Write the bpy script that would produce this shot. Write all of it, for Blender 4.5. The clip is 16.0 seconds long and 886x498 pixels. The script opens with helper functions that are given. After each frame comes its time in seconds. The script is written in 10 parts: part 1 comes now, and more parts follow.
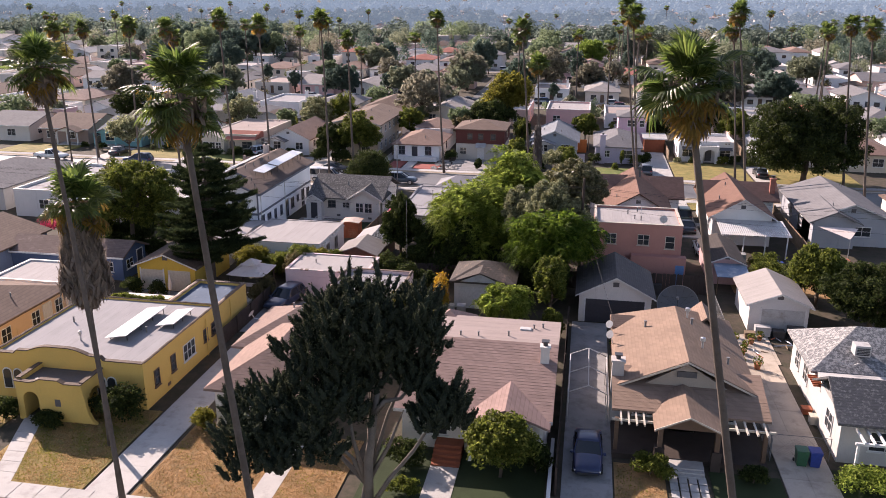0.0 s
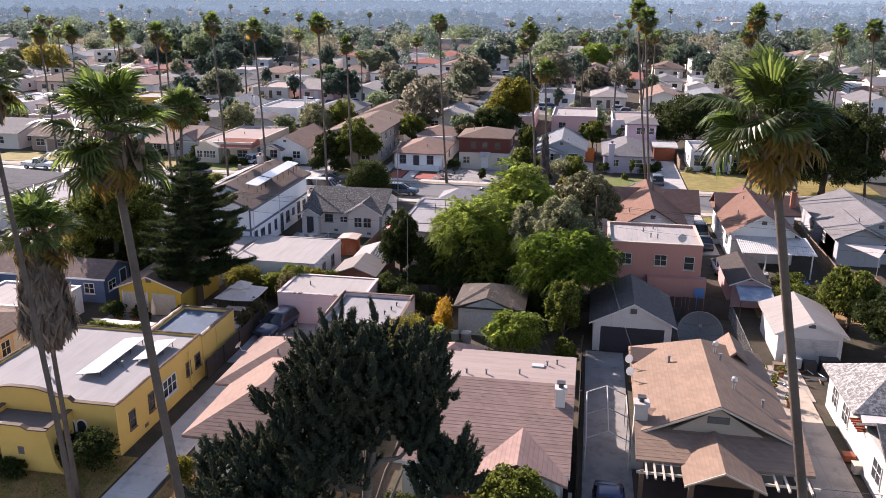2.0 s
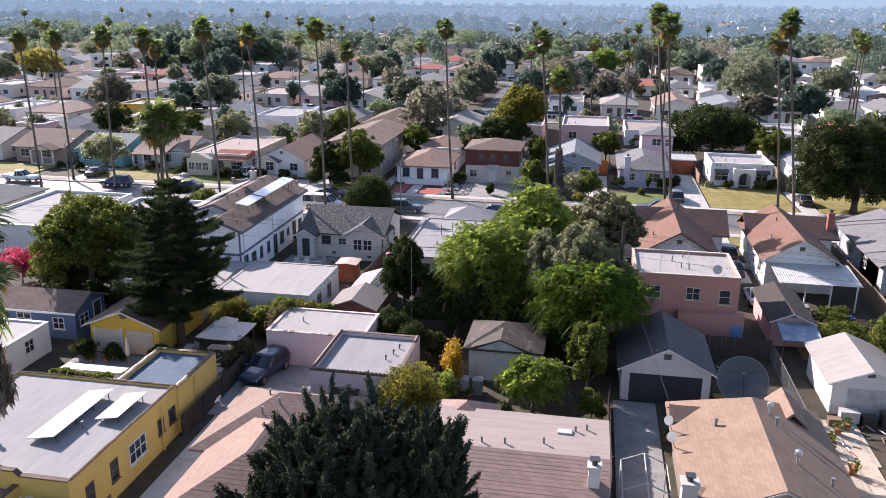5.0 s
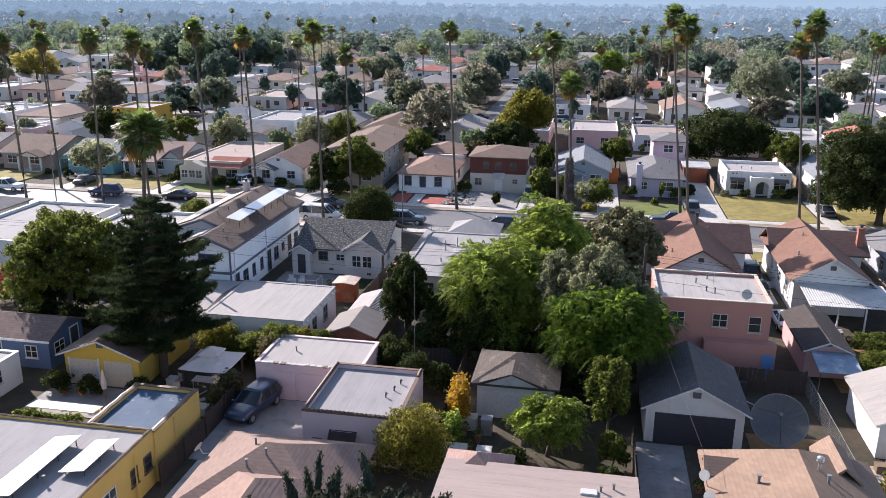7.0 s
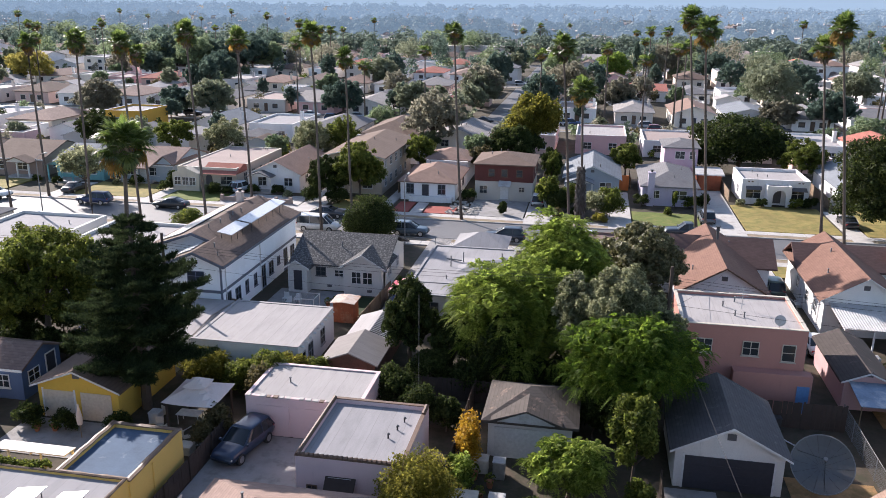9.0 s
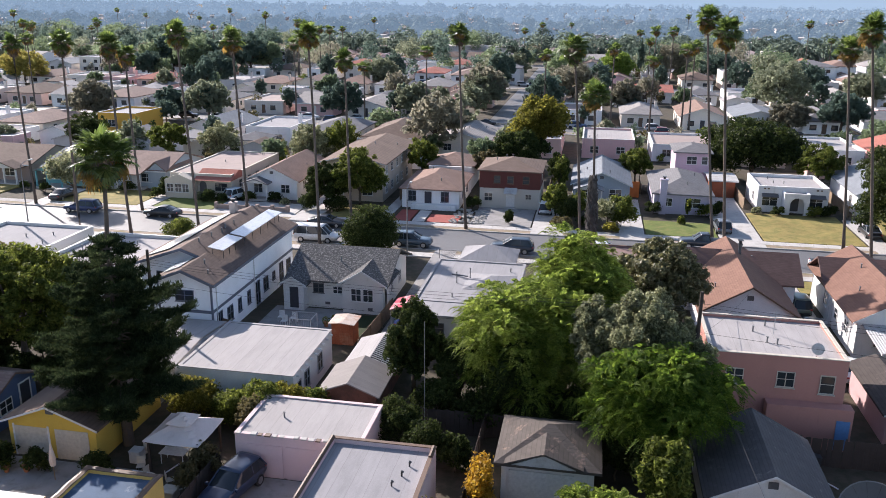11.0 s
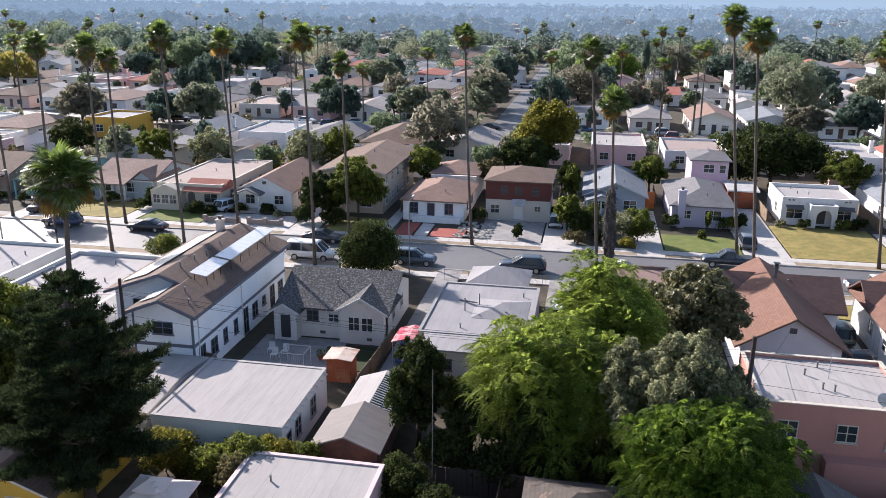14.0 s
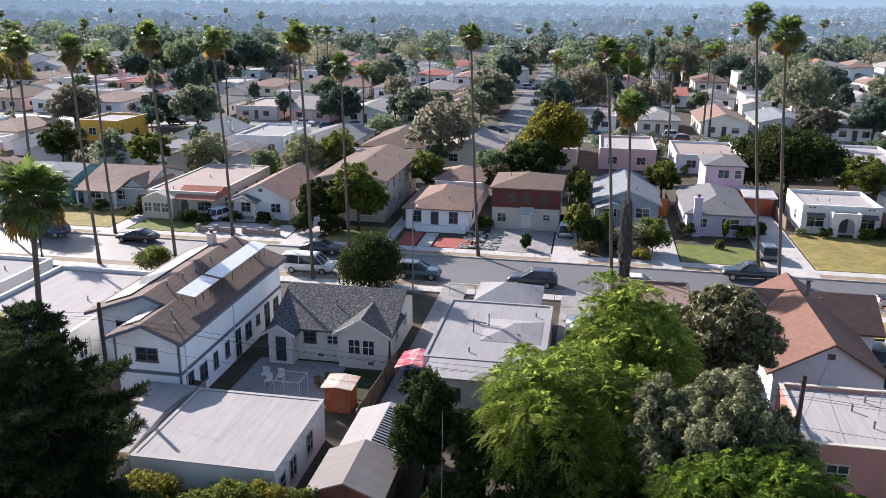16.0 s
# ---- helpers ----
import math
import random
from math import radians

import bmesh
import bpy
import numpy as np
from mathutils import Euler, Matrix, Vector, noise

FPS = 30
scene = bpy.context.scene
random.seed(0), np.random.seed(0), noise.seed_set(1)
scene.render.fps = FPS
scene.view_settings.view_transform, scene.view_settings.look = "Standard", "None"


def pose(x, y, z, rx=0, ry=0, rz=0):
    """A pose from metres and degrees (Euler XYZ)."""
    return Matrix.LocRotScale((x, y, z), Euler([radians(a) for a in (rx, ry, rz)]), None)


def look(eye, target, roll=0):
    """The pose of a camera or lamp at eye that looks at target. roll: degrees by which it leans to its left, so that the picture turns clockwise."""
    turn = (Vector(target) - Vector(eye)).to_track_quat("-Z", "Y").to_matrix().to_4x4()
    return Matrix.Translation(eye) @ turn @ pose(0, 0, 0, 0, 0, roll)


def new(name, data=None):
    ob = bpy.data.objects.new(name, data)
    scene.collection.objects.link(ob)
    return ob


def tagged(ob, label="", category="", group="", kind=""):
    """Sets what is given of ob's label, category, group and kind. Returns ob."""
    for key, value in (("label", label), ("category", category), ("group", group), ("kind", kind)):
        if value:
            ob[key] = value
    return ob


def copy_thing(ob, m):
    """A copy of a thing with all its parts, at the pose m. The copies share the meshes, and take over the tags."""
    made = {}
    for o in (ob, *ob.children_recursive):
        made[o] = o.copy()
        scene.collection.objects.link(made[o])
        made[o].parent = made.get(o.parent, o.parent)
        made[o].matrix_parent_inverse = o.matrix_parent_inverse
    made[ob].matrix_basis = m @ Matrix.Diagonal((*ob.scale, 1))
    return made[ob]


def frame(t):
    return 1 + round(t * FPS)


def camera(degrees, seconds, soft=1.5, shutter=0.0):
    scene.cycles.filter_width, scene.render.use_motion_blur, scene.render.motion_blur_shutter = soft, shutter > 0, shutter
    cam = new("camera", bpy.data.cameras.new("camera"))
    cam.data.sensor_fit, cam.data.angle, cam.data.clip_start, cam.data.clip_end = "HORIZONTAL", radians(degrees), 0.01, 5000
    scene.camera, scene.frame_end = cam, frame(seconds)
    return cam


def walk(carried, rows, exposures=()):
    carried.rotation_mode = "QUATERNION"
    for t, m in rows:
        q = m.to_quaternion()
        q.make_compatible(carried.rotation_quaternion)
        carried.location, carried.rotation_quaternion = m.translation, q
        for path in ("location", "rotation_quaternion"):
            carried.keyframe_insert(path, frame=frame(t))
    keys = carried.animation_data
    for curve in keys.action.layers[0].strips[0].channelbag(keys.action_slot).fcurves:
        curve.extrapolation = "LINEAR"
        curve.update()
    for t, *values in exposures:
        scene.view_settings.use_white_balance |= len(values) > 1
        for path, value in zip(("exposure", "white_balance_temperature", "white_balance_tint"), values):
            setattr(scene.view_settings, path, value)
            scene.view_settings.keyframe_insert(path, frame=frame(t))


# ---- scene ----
cam = camera(56.8, 16.0, 0.85)
PATH = [
    (0, (3.338, 1.786, 26.79), (3.011, 3.667, 26.195), 0.4),
    (0.5, (3.04, 2.967, 26.776), (2.714, 4.849, 26.183), 0.5),
    (1, (2.793, 4.291, 26.807), (2.465, 6.173, 26.214), 0.5),
    (1.5, (2.607, 5.785, 26.767), (2.275, 7.667, 26.177), 0.4),
    (2, (2.253, 7.019, 26.849), (1.922, 8.901, 26.26), 0.4),
    (2.5, (1.943, 8.344, 26.811), (1.612, 10.227, 26.225), 0.5),
    (3, (1.639, 9.593, 26.797), (1.307, 11.477, 26.212), 0.5),
    (3.5, (1.403, 10.871, 26.792), (1.069, 12.754, 26.206), 0.5),
    (4, (1.092, 12.062, 26.827), (0.757, 13.946, 26.243), 0.5),
    (6.5, (-0.526, 18.546, 26.887), (-0.866, 20.429, 26.307), 0.5),
    (7, (-0.83, 19.92, 26.905), (-1.171, 21.804, 26.325), 0.5),
    (7.5, (-1.178, 21.211, 26.816), (-1.52, 23.095, 26.239), 0.5),
    (8, (-1.554, 22.434, 26.861), (-1.895, 24.318, 26.282), 0.5),
    (8.5, (-1.882, 23.648, 26.861), (-2.222, 25.532, 26.282), 0.6),
    (9, (-2.224, 24.797, 26.857), (-2.565, 26.681, 26.279), 0.6),
    (11.5, (-3.837, 30.625, 26.911), (-4.177, 32.508, 26.331), 0.6),
    (12, (-4.086, 31.791, 26.872), (-4.428, 33.675, 26.293), 0.6),
    (12.5, (-4.503, 32.884, 26.826), (-4.842, 34.769, 26.247), 0.6),
    (13, (-4.831, 33.905, 26.843), (-5.169, 35.789, 26.264), 0.6),
    (13.5, (-5.179, 35.076, 26.819), (-5.516, 36.96, 26.24), 0.6),
    (14, (-5.488, 36.222, 26.817), (-5.825, 38.106, 26.237), 0.6),
    (14.5, (-5.873, 37.414, 26.744), (-6.21, 39.298, 26.165), 0.6),
    (15, (-6.151, 38.564, 26.729), (-6.488, 40.448, 26.149), 0.6),
    (15.5, (-6.497, 39.728, 26.638), (-6.834, 41.613, 26.059), 0.6),
    (16, (-6.822, 40.865, 26.723), (-7.16, 42.749, 26.142), 0.5),
]
walk(cam, [(t, look(eye, target, roll)) for t, eye, target, roll in PATH],
     [(0, 1.03, 7250, 27), (3.5, 1.25, 6700, 22), (7, 1.13, 6500, 17), (12, 1.1, 6500, 16), (16, 1.13, 6480, 16)])

# ---- light ----
world = bpy.data.worlds.new("sky")
scene.world = world
world.use_nodes = True
wn, wl = world.node_tree.nodes, world.node_tree.links
sky = wn.new("ShaderNodeTexSky")
sky.sky_type = "NISHITA"
sky.sun_disc = False
sky.sun_elevation = radians(27)
sky.sun_rotation = radians(-50.8)
sky.dust_density = 0.7
sky.air_density = 1.0
wn["Background"].inputs["Strength"].default_value = 0.113
wl.new(sky.outputs[0], wn["Background"].inputs["Color"])
sun_dir = Vector((-0.775 * math.cos(radians(27)), 0.632 * math.cos(radians(27)), math.sin(radians(27))))
sun = new("sun", bpy.data.lights.new("sun", "SUN"))
sun.data.energy, sun.data.angle, sun.data.color = 5.0, radians(0.5), (1.0, 0.94, 0.87)
sun.matrix_world = look(sun_dir * 100, (0, 0, 0))

# ---- materials ----
def shade(name):
    m = bpy.data.materials.new(name)
    m.use_nodes = True
    return m, m.node_tree.nodes, m.node_tree.links, m.node_tree.nodes["Principled BSDF"]


def ramp(n, l, fac, stops):
    r = n.new("ShaderNodeValToRGB")
    while len(r.color_ramp.elements) < len(stops):
        r.color_ramp.elements.new(0.5)
    for e, (p, c) in zip(r.color_ramp.elements, stops):
        e.position, e.color = p, (*c, 1)
    l.new(fac, r.inputs[0])
    return r.outputs[0]


def tone(c, k):
    return tuple(min(1.0, max(0.0, v * k)) for v in c)


def noise_tex(n, l, vec, scale, detail=5, rough=0.6):
    t = n.new("ShaderNodeTexNoise")
    t.inputs["Scale"].default_value, t.inputs["Detail"].default_value, t.inputs["Roughness"].default_value = scale, detail, rough
    l.new(vec, t.inputs["Vector"])
    return t.outputs["Fac"]


def mix(n, l, fac, a, b, mode="MIX"):
    m = n.new("ShaderNodeMix")
    m.data_type, m.blend_type = "RGBA", mode
    for sock, v in ((m.inputs[0], fac), (m.inputs[6], a), (m.inputs[7], b)):
        if isinstance(v, (int, float)):
            sock.default_value = v
        elif isinstance(v, tuple):
            sock.default_value = (*v, 1)
        else:
            l.new(v, sock)
    return m.outputs[2]


def calc(n, l, op, a, b=0.0):
    m = n.new("ShaderNodeMath")
    m.operation = op
    for sock, v in ((m.inputs[0], a), (m.inputs[1], b)):
        if isinstance(v, (int, float)):
            sock.default_value = v
        else:
            l.new(v, sock)
    return m.outputs[0]


def bump(n, l, b, height, strength, distance=0.02):
    k = n.new("ShaderNodeBump")
    k.inputs["Strength"].default_value, k.inputs["Distance"].default_value = strength, distance
    l.new(height, k.inputs["Height"])
    l.new(k.outputs[0], b.inputs["Normal"])


def surface(name, col, rough=0.85, var=0.25, big=0.35, fine=14, relief=0.4, metal=0.0, stain=None, stain_at=0.62, streak=False):
    """A surface with broad stains, fine grain and relief."""
    m, n, l, b = shade(name)
    pos = n.new("ShaderNodeNewGeometry").outputs["Position"]
    broad = noise_tex(n, l, pos, big, 6, 0.65)
    grain = noise_tex(n, l, pos, fine, 4, 0.7)
    c = ramp(n, l, broad, [(0.3, tone(col, 1 - var)), (0.5, col), (0.72, tone(col, 1 + var * 0.7))])
    c = mix(n, l, 0.35, c, ramp(n, l, grain, [(0.3, tone(col, 0.72)), (0.7, tone(col, 1.2))]))
    if stain:
        src = pos
        if streak:
            mp = n.new("ShaderNodeMapping")
            mp.inputs["Scale"].default_value = (2.2, 2.2, 0.3)
            l.new(pos, mp.inputs["Vector"])
            src = mp.outputs[0]
        s = noise_tex(n, l, src, 0.9, 7, 0.7)
        c = mix(n, l, ramp(n, l, s, [(stain_at - 0.06, (0, 0, 0)), (stain_at + 0.1, (0.75, 0.75, 0.75))]), c, stain)
    l.new(c, b.inputs["Base Color"])
    b.inputs["Roughness"].default_value, b.inputs["Metallic"].default_value = rough, metal
    b.inputs["Specular IOR Level"].default_value = 0.3 if rough > 0.7 else 0.5
    if relief:
        bump(n, l, b, grain, relief)
    return m


def roll_roof(name, col, lap=0.92, turned=False):
    """Rolled roofing: laps of felt side by side, tarred seams, water stains and patches."""
    m, n, l, b = shade(name)
    pos = n.new("ShaderNodeNewGeometry").outputs["Position"]
    sep = n.new("ShaderNodeSeparateXYZ")
    l.new(pos, sep.inputs[0])
    wav = calc(n, l, "MULTIPLY", calc(n, l, "SUBTRACT", noise_tex(n, l, pos, 0.8, 3), 0.5), 0.12)
    across = calc(n, l, "DIVIDE", calc(n, l, "ADD", sep.outputs[0 if not turned else 1], wav), lap)
    seam = calc(n, l, "FRACT", across)
    w = n.new("ShaderNodeTexWhiteNoise")
    w.noise_dimensions = "1D"
    l.new(calc(n, l, "FLOOR", across), w.inputs["W"])
    mp = n.new("ShaderNodeMapping")
    mp.inputs["Scale"].default_value = (1.6, 0.25, 1.0) if not turned else (0.25, 1.6, 1.0)
    l.new(pos, mp.inputs["Vector"])
    streak = noise_tex(n, l, mp.outputs[0], 1.5, 7, 0.7)
    broad = noise_tex(n, l, pos, 0.3, 6, 0.65)
    grit = noise_tex(n, l, pos, 16, 5, 0.75)
    c = ramp(n, l, w.outputs["Value"], [(0.0, tone(col, 0.88)), (1.0, tone(col, 1.1))])
    c = mix(n, l, 0.5, c, ramp(n, l, broad, [(0.3, tone(col, 0.72)), (0.5, col), (0.7, tone(col, 1.18))]))
    c = mix(n, l, 0.45, c, ramp(n, l, streak, [(0.32, tone(col, 0.62)), (0.55, col), (0.75, tone(col, 1.15))]))
    c = mix(n, l, 0.3, c, ramp(n, l, grit, [(0.3, tone(col, 0.65)), (0.7, tone(col, 1.25))]))
    c = mix(n, l, 1.0, c, ramp(n, l, seam, [(0.0, (0.76, 0.74, 0.74)), (0.05, (1, 1, 1)), (1.0, (1, 1, 1))]), "MULTIPLY")
    l.new(c, b.inputs["Base Color"])
    b.inputs["Roughness"].default_value = 0.88
    b.inputs["Specular IOR Level"].default_value = 0.2
    bump(n, l, b, grit, 0.3)
    return m


def shingles(name, col, course=4.6, worn=None, worn_at=0.6, contrast=0.26, patches=1.1):
    """Roof shingles in level courses, each tab of its own tone."""
    m, n, l, b = shade(name)
    pos = n.new("ShaderNodeNewGeometry").outputs["Position"]
    sep = n.new("ShaderNodeSeparateXYZ")
    l.new(pos, sep.inputs[0])
    row = calc(n, l, "MULTIPLY", sep.outputs[2], course * 2.2)
    step = calc(n, l, "FRACT", row)
    level = calc(n, l, "FLOOR", row)
    comb = n.new("ShaderNodeCombineXYZ")
    along = calc(n, l, "ADD", sep.outputs[0], calc(n, l, "MULTIPLY", sep.outputs[1], 1.0))
    l.new(calc(n, l, "FLOOR", calc(n, l, "MULTIPLY", calc(n, l, "ADD", along, calc(n, l, "MULTIPLY", level, 0.37)), 3.1)), comb.inputs[0])
    l.new(level, comb.inputs[1])
    w = n.new("ShaderNodeTexWhiteNoise")
    w.noise_dimensions = "2D"
    l.new(comb.outputs[0], w.inputs["Vector"])
    broad = noise_tex(n, l, pos, 0.45, 6, 0.65)
    c = ramp(n, l, w.outputs["Value"], [(0.0, tone(col, 0.86)), (0.5, col), (1.0, tone(col, 1.14))])
    c = mix(n, l, 0.4, c, ramp(n, l, broad, [(0.3, tone(col, 0.7)), (0.7, tone(col, 1.25))]))
    if worn:
        patch = noise_tex(n, l, pos, patches, 7, 0.75)
        c = mix(n, l, ramp(n, l, patch, [(worn_at - 0.04, (0, 0, 0)), (worn_at + 0.06, (0.85, 0.85, 0.85))]), c, worn)
    edge = ramp(n, l, step, [(0.0, (1 - contrast,) * 3), (0.2, (0.95,) * 3), (0.3, (1, 1, 1)), (1.0, (1, 1, 1))])
    c = mix(n, l, 1.0, c, edge, "MULTIPLY")
    l.new(c, b.inputs["Base Color"])
    b.inputs["Roughness"].default_value = 0.92
    b.inputs["Specular IOR Level"].default_value = 0.2
    bump(n, l, b, step, 0.3, 0.02)
    return m


def foliage(name, a, c, d, through_light=0.35, rough=0.55, gloss=0.15):
    """Leaves: three tones spread over the single leaves, letting light through."""
    m, n, l, b = shade(name)
    rnd = n.new("ShaderNodeNewGeometry").outputs["Random Per Island"]
    col = ramp(n, l, rnd, [(0.0, a), (0.55, c), (1.0, d)])
    pos = n.new("ShaderNodeNewGeometry").outputs["Position"]
    col = mix(n, l, 0.3, col, ramp(n, l, noise_tex(n, l, pos, 0.5, 4), [(0.35, a), (0.65, d)]))
    l.new(mix(n, l, 1.0, col, (0.62, 0.62, 0.62), "MULTIPLY"), b.inputs["Base Color"])
    b.inputs["Roughness"].default_value = rough
    b.inputs["Specular IOR Level"].default_value = gloss
    t = n.new("ShaderNodeBsdfTranslucent")
    l.new(mix(n, l, 0.55, col, col, "ADD"), t.inputs["Color"])
    s = n.new("ShaderNodeMixShader")
    s.inputs[0].default_value = through_light
    l.new(b.outputs[0], s.inputs[1])
    l.new(t.outputs[0], s.inputs[2])
    l.new(s.outputs[0], n["Material Output"].inputs["Surface"])
    return m


def plain(name, col, rough=0.5, metal=0.0, coat=0.0):
    m, n, l, b = shade(name)
    pos = n.new("ShaderNodeNewGeometry").outputs["Position"]
    g = noise_tex(n, l, pos, 5, 5)
    l.new(ramp(n, l, g, [(0.3, tone(col, 0.85)), (0.7, tone(col, 1.1))]), b.inputs["Base Color"])
    b.inputs["Roughness"].default_value, b.inputs["Metallic"].default_value = rough, metal
    b.inputs["Coat Weight"].default_value = coat
    return m


stucco_cache = {}


def stucco(col, dirt=0.6):
    key = tuple(round(v, 3) for v in col)
    if key not in stucco_cache:
        stucco_cache[key] = surface("stucco", col, 0.9, 0.1, 0.5, 22, 0.5, stain=tone(col, dirt), stain_at=0.66, streak=True)
    return stucco_cache[key]


shingle_cache = {}


def roofing(col, worn=None):
    key = tuple(round(v, 3) for v in col)
    if key not in shingle_cache:
        shingle_cache[key] = shingles("roof_shingles", col, worn=worn)
    return shingle_cache[key]


car_paint_cache = {}


def car_paint(col):
    key = tuple(round(v, 3) for v in col)
    if key not in car_paint_cache:
        car_paint_cache[key] = plain("car_paint", col, 0.3, 0.0, 0.25)
    return car_paint_cache[key]


M_ASPHALT = surface("asphalt", (0.115, 0.112, 0.114), 0.62, 0.2, 0.15, 30, 0.3, stain=(0.075, 0.074, 0.076), stain_at=0.6)
M_CONCRETE = surface("concrete", (0.42, 0.40, 0.38), 0.88, 0.2, 0.4, 20, 0.3, stain=(0.27, 0.25, 0.23), stain_at=0.58)
M_CONCRETE_DARK = surface("worn_concrete", (0.255, 0.245, 0.24), 0.85, 0.28, 0.4, 20, 0.3, stain=(0.15, 0.142, 0.135), stain_at=0.56)
M_KERB = surface("kerb_concrete", (0.36, 0.34, 0.32), 0.9, 0.25, 0.6, 20, 0.3)
M_DIRT = surface("dry_earth", (0.072, 0.056, 0.041), 0.95, 0.4, 0.2, 6, 0.6, stain=(0.036, 0.038, 0.02), stain_at=0.5)
M_LAWN_DRY = surface("dry_lawn", (0.30, 0.175, 0.08), 0.95, 0.4, 0.6, 5, 1.0, stain=(0.145, 0.105, 0.042), stain_at=0.52)
M_LAWN_MIX = surface("patchy_lawn", (0.235, 0.185, 0.060), 0.95, 0.5, 0.35, 5, 1.0, stain=(0.125, 0.130, 0.035), stain_at=0.53)
M_LAWN = surface("green_lawn", (0.105, 0.135, 0.03), 0.95, 0.35, 0.5, 12, 0.9, stain=(0.17, 0.16, 0.05), stain_at=0.52)
# near-black green: the shade on these lawns is put into the grass colour
M_LAWN_DARK = surface("shade_toned_lawn", (0.026, 0.04, 0.014), 0.95, 0.35, 0.5, 25, 0.8)
M_PARKWAY = surface("dry_verge", (0.25, 0.195, 0.145), 0.95, 0.4, 0.35, 8, 0.6, stain=(0.16, 0.145, 0.06), stain_at=0.55)
M_RED_PATH = surface("red_paving", (0.28, 0.07, 0.055), 0.85, 0.2, 0.8, 20, 0.3)
M_STONE = surface("garden_stones", (0.32, 0.30, 0.27), 0.9, 0.3, 2, 18, 0.4)
M_FLAT_GREY = roll_roof("grey_roll_roof", (0.27, 0.262, 0.27))
M_FLAT_WHITE = roll_roof("white_roll_roof", (0.335, 0.315, 0.31))
M_FLAT_PINK = roll_roof("buff_roll_roof", (0.305, 0.245, 0.225), 0.92, True)
M_FLAT_BLUE = surface("patched_roll_roof", (0.060, 0.098, 0.155), 0.85, 0.35, 0.6, 9, 0.25, stain=(0.30, 0.34, 0.38), stain_at=0.66)
M_WHITE = plain("white_paint", (0.60, 0.59, 0.58), 0.6)
M_CREAM = plain("cream_paint", (0.48, 0.43, 0.36), 0.6)
M_COPING = surface("coping_tile", (0.105, 0.072, 0.055), 0.85, 0.5, 2.0, 8, 0.4)
M_TRIM_DARK = plain("dark_trim", (0.09, 0.085, 0.09), 0.6)
M_TRIM_BLUE = plain("slate_trim", (0.13, 0.14, 0.18), 0.6)
M_TRIM_BROWN = plain("brown_trim", (0.12, 0.07, 0.045), 0.6)
M_GLASS, _n, _l, _b = shade("window_glass")
_b.inputs["Base Color"].default_value = (0.03, 0.035, 0.04, 1)
_b.inputs["Roughness"].default_value = 0.08
_b.inputs["Specular IOR Level"].default_value = 0.8
M_DOOR_DARK = plain("dark_door_paint", (0.035, 0.035, 0.045), 0.55)
M_DOOR_RED = plain("red_door_paint", (0.12, 0.02, 0.02), 0.5)
M_WOOD = surface("weathered_wood", (0.21, 0.15, 0.10), 0.85, 0.3, 1.2, 30, 0.5)
M_WOOD_DARK = surface("dark_fence_wood", (0.055, 0.04, 0.034), 0.9, 0.3, 1.2, 30, 0.5)
M_WOOD_RED = surface("red_stained_wood", (0.30, 0.09, 0.045), 0.8, 0.3, 1.2, 30, 0.5)
M_ORANGE = surface("orange_gate_wood", (0.50, 0.16, 0.045), 0.8, 0.25, 1.5, 30, 0.4)
M_METAL = plain("galvanised_metal", (0.52, 0.53, 0.55), 0.4, 0.8)
M_METAL_WHITE = surface("white_sheet_metal", (0.44, 0.43, 0.42), 0.6, 0.2, 0.7, 10, 0.1, stain=(0.28, 0.25, 0.22), stain_at=0.56)
M_METAL_DARK = plain("dark_metal", (0.06, 0.06, 0.065), 0.5, 0.5)
M_RUST = surface("rusted_sheet", (0.30, 0.085, 0.04), 0.8, 0.4, 1.5, 12, 0.4, stain=(0.40, 0.22, 0.14), stain_at=0.6)
# pale base colour painted in for the white sky the panels reflect
M_SOLAR_TOP = plain("solar_glass", (0.52, 0.53, 0.56), 0.28, 0.0, 0.3)
M_TYRE = plain("tyre_rubber", (0.02, 0.02, 0.02), 0.8)
M_RIM = plain("wheel_metal", (0.45, 0.45, 0.46), 0.35, 0.9)
M_CAR_GLASS, _n, _l, _b = shade("car_glass")
_b.inputs["Base Color"].default_value = (0.02, 0.025, 0.03, 1)
_b.inputs["Roughness"].default_value = 0.06
_b.inputs["Specular IOR Level"].default_value = 0.45
M_LAMP_RED = plain("red_lens", (0.35, 0.02, 0.02), 0.3)
M_LAMP_WHITE = plain("clear_lens", (0.7, 0.7, 0.68), 0.2)
M_BARK = surface("bark", (0.10, 0.076, 0.06), 0.95, 0.35, 1.5, 14, 0.9)
M_BARK_PALM = surface("palm_bark", (0.125, 0.10, 0.085), 0.95, 0.3, 0.9, 10, 1.0, stain=(0.07, 0.055, 0.047), stain_at=0.5)
M_BARK_GREY = surface("grey_bark", (0.15, 0.128, 0.11), 0.95, 0.4, 1.5, 14, 0.9)
M_SKIRT = foliage("dead_fronds", (0.15, 0.12, 0.10), (0.26, 0.205, 0.17), (0.40, 0.32, 0.26), 0.2, 0.9, 0.02)
M_DRYFROND = foliage("yellowing_fronds", (0.13, 0.10, 0.025), (0.27, 0.18, 0.04), (0.36, 0.20, 0.055), 0.4, 0.7)
M_FROND = foliage("palm_fronds", (0.026, 0.052, 0.011), (0.070, 0.118, 0.022), (0.19, 0.235, 0.065), 0.5, 0.36, 0.5)
M_LEAF_DARK = foliage("dark_conifer_leaves", (0.010, 0.017, 0.010), (0.036, 0.050, 0.029), (0.17, 0.19, 0.12), 0.15, 0.8, 0.04)
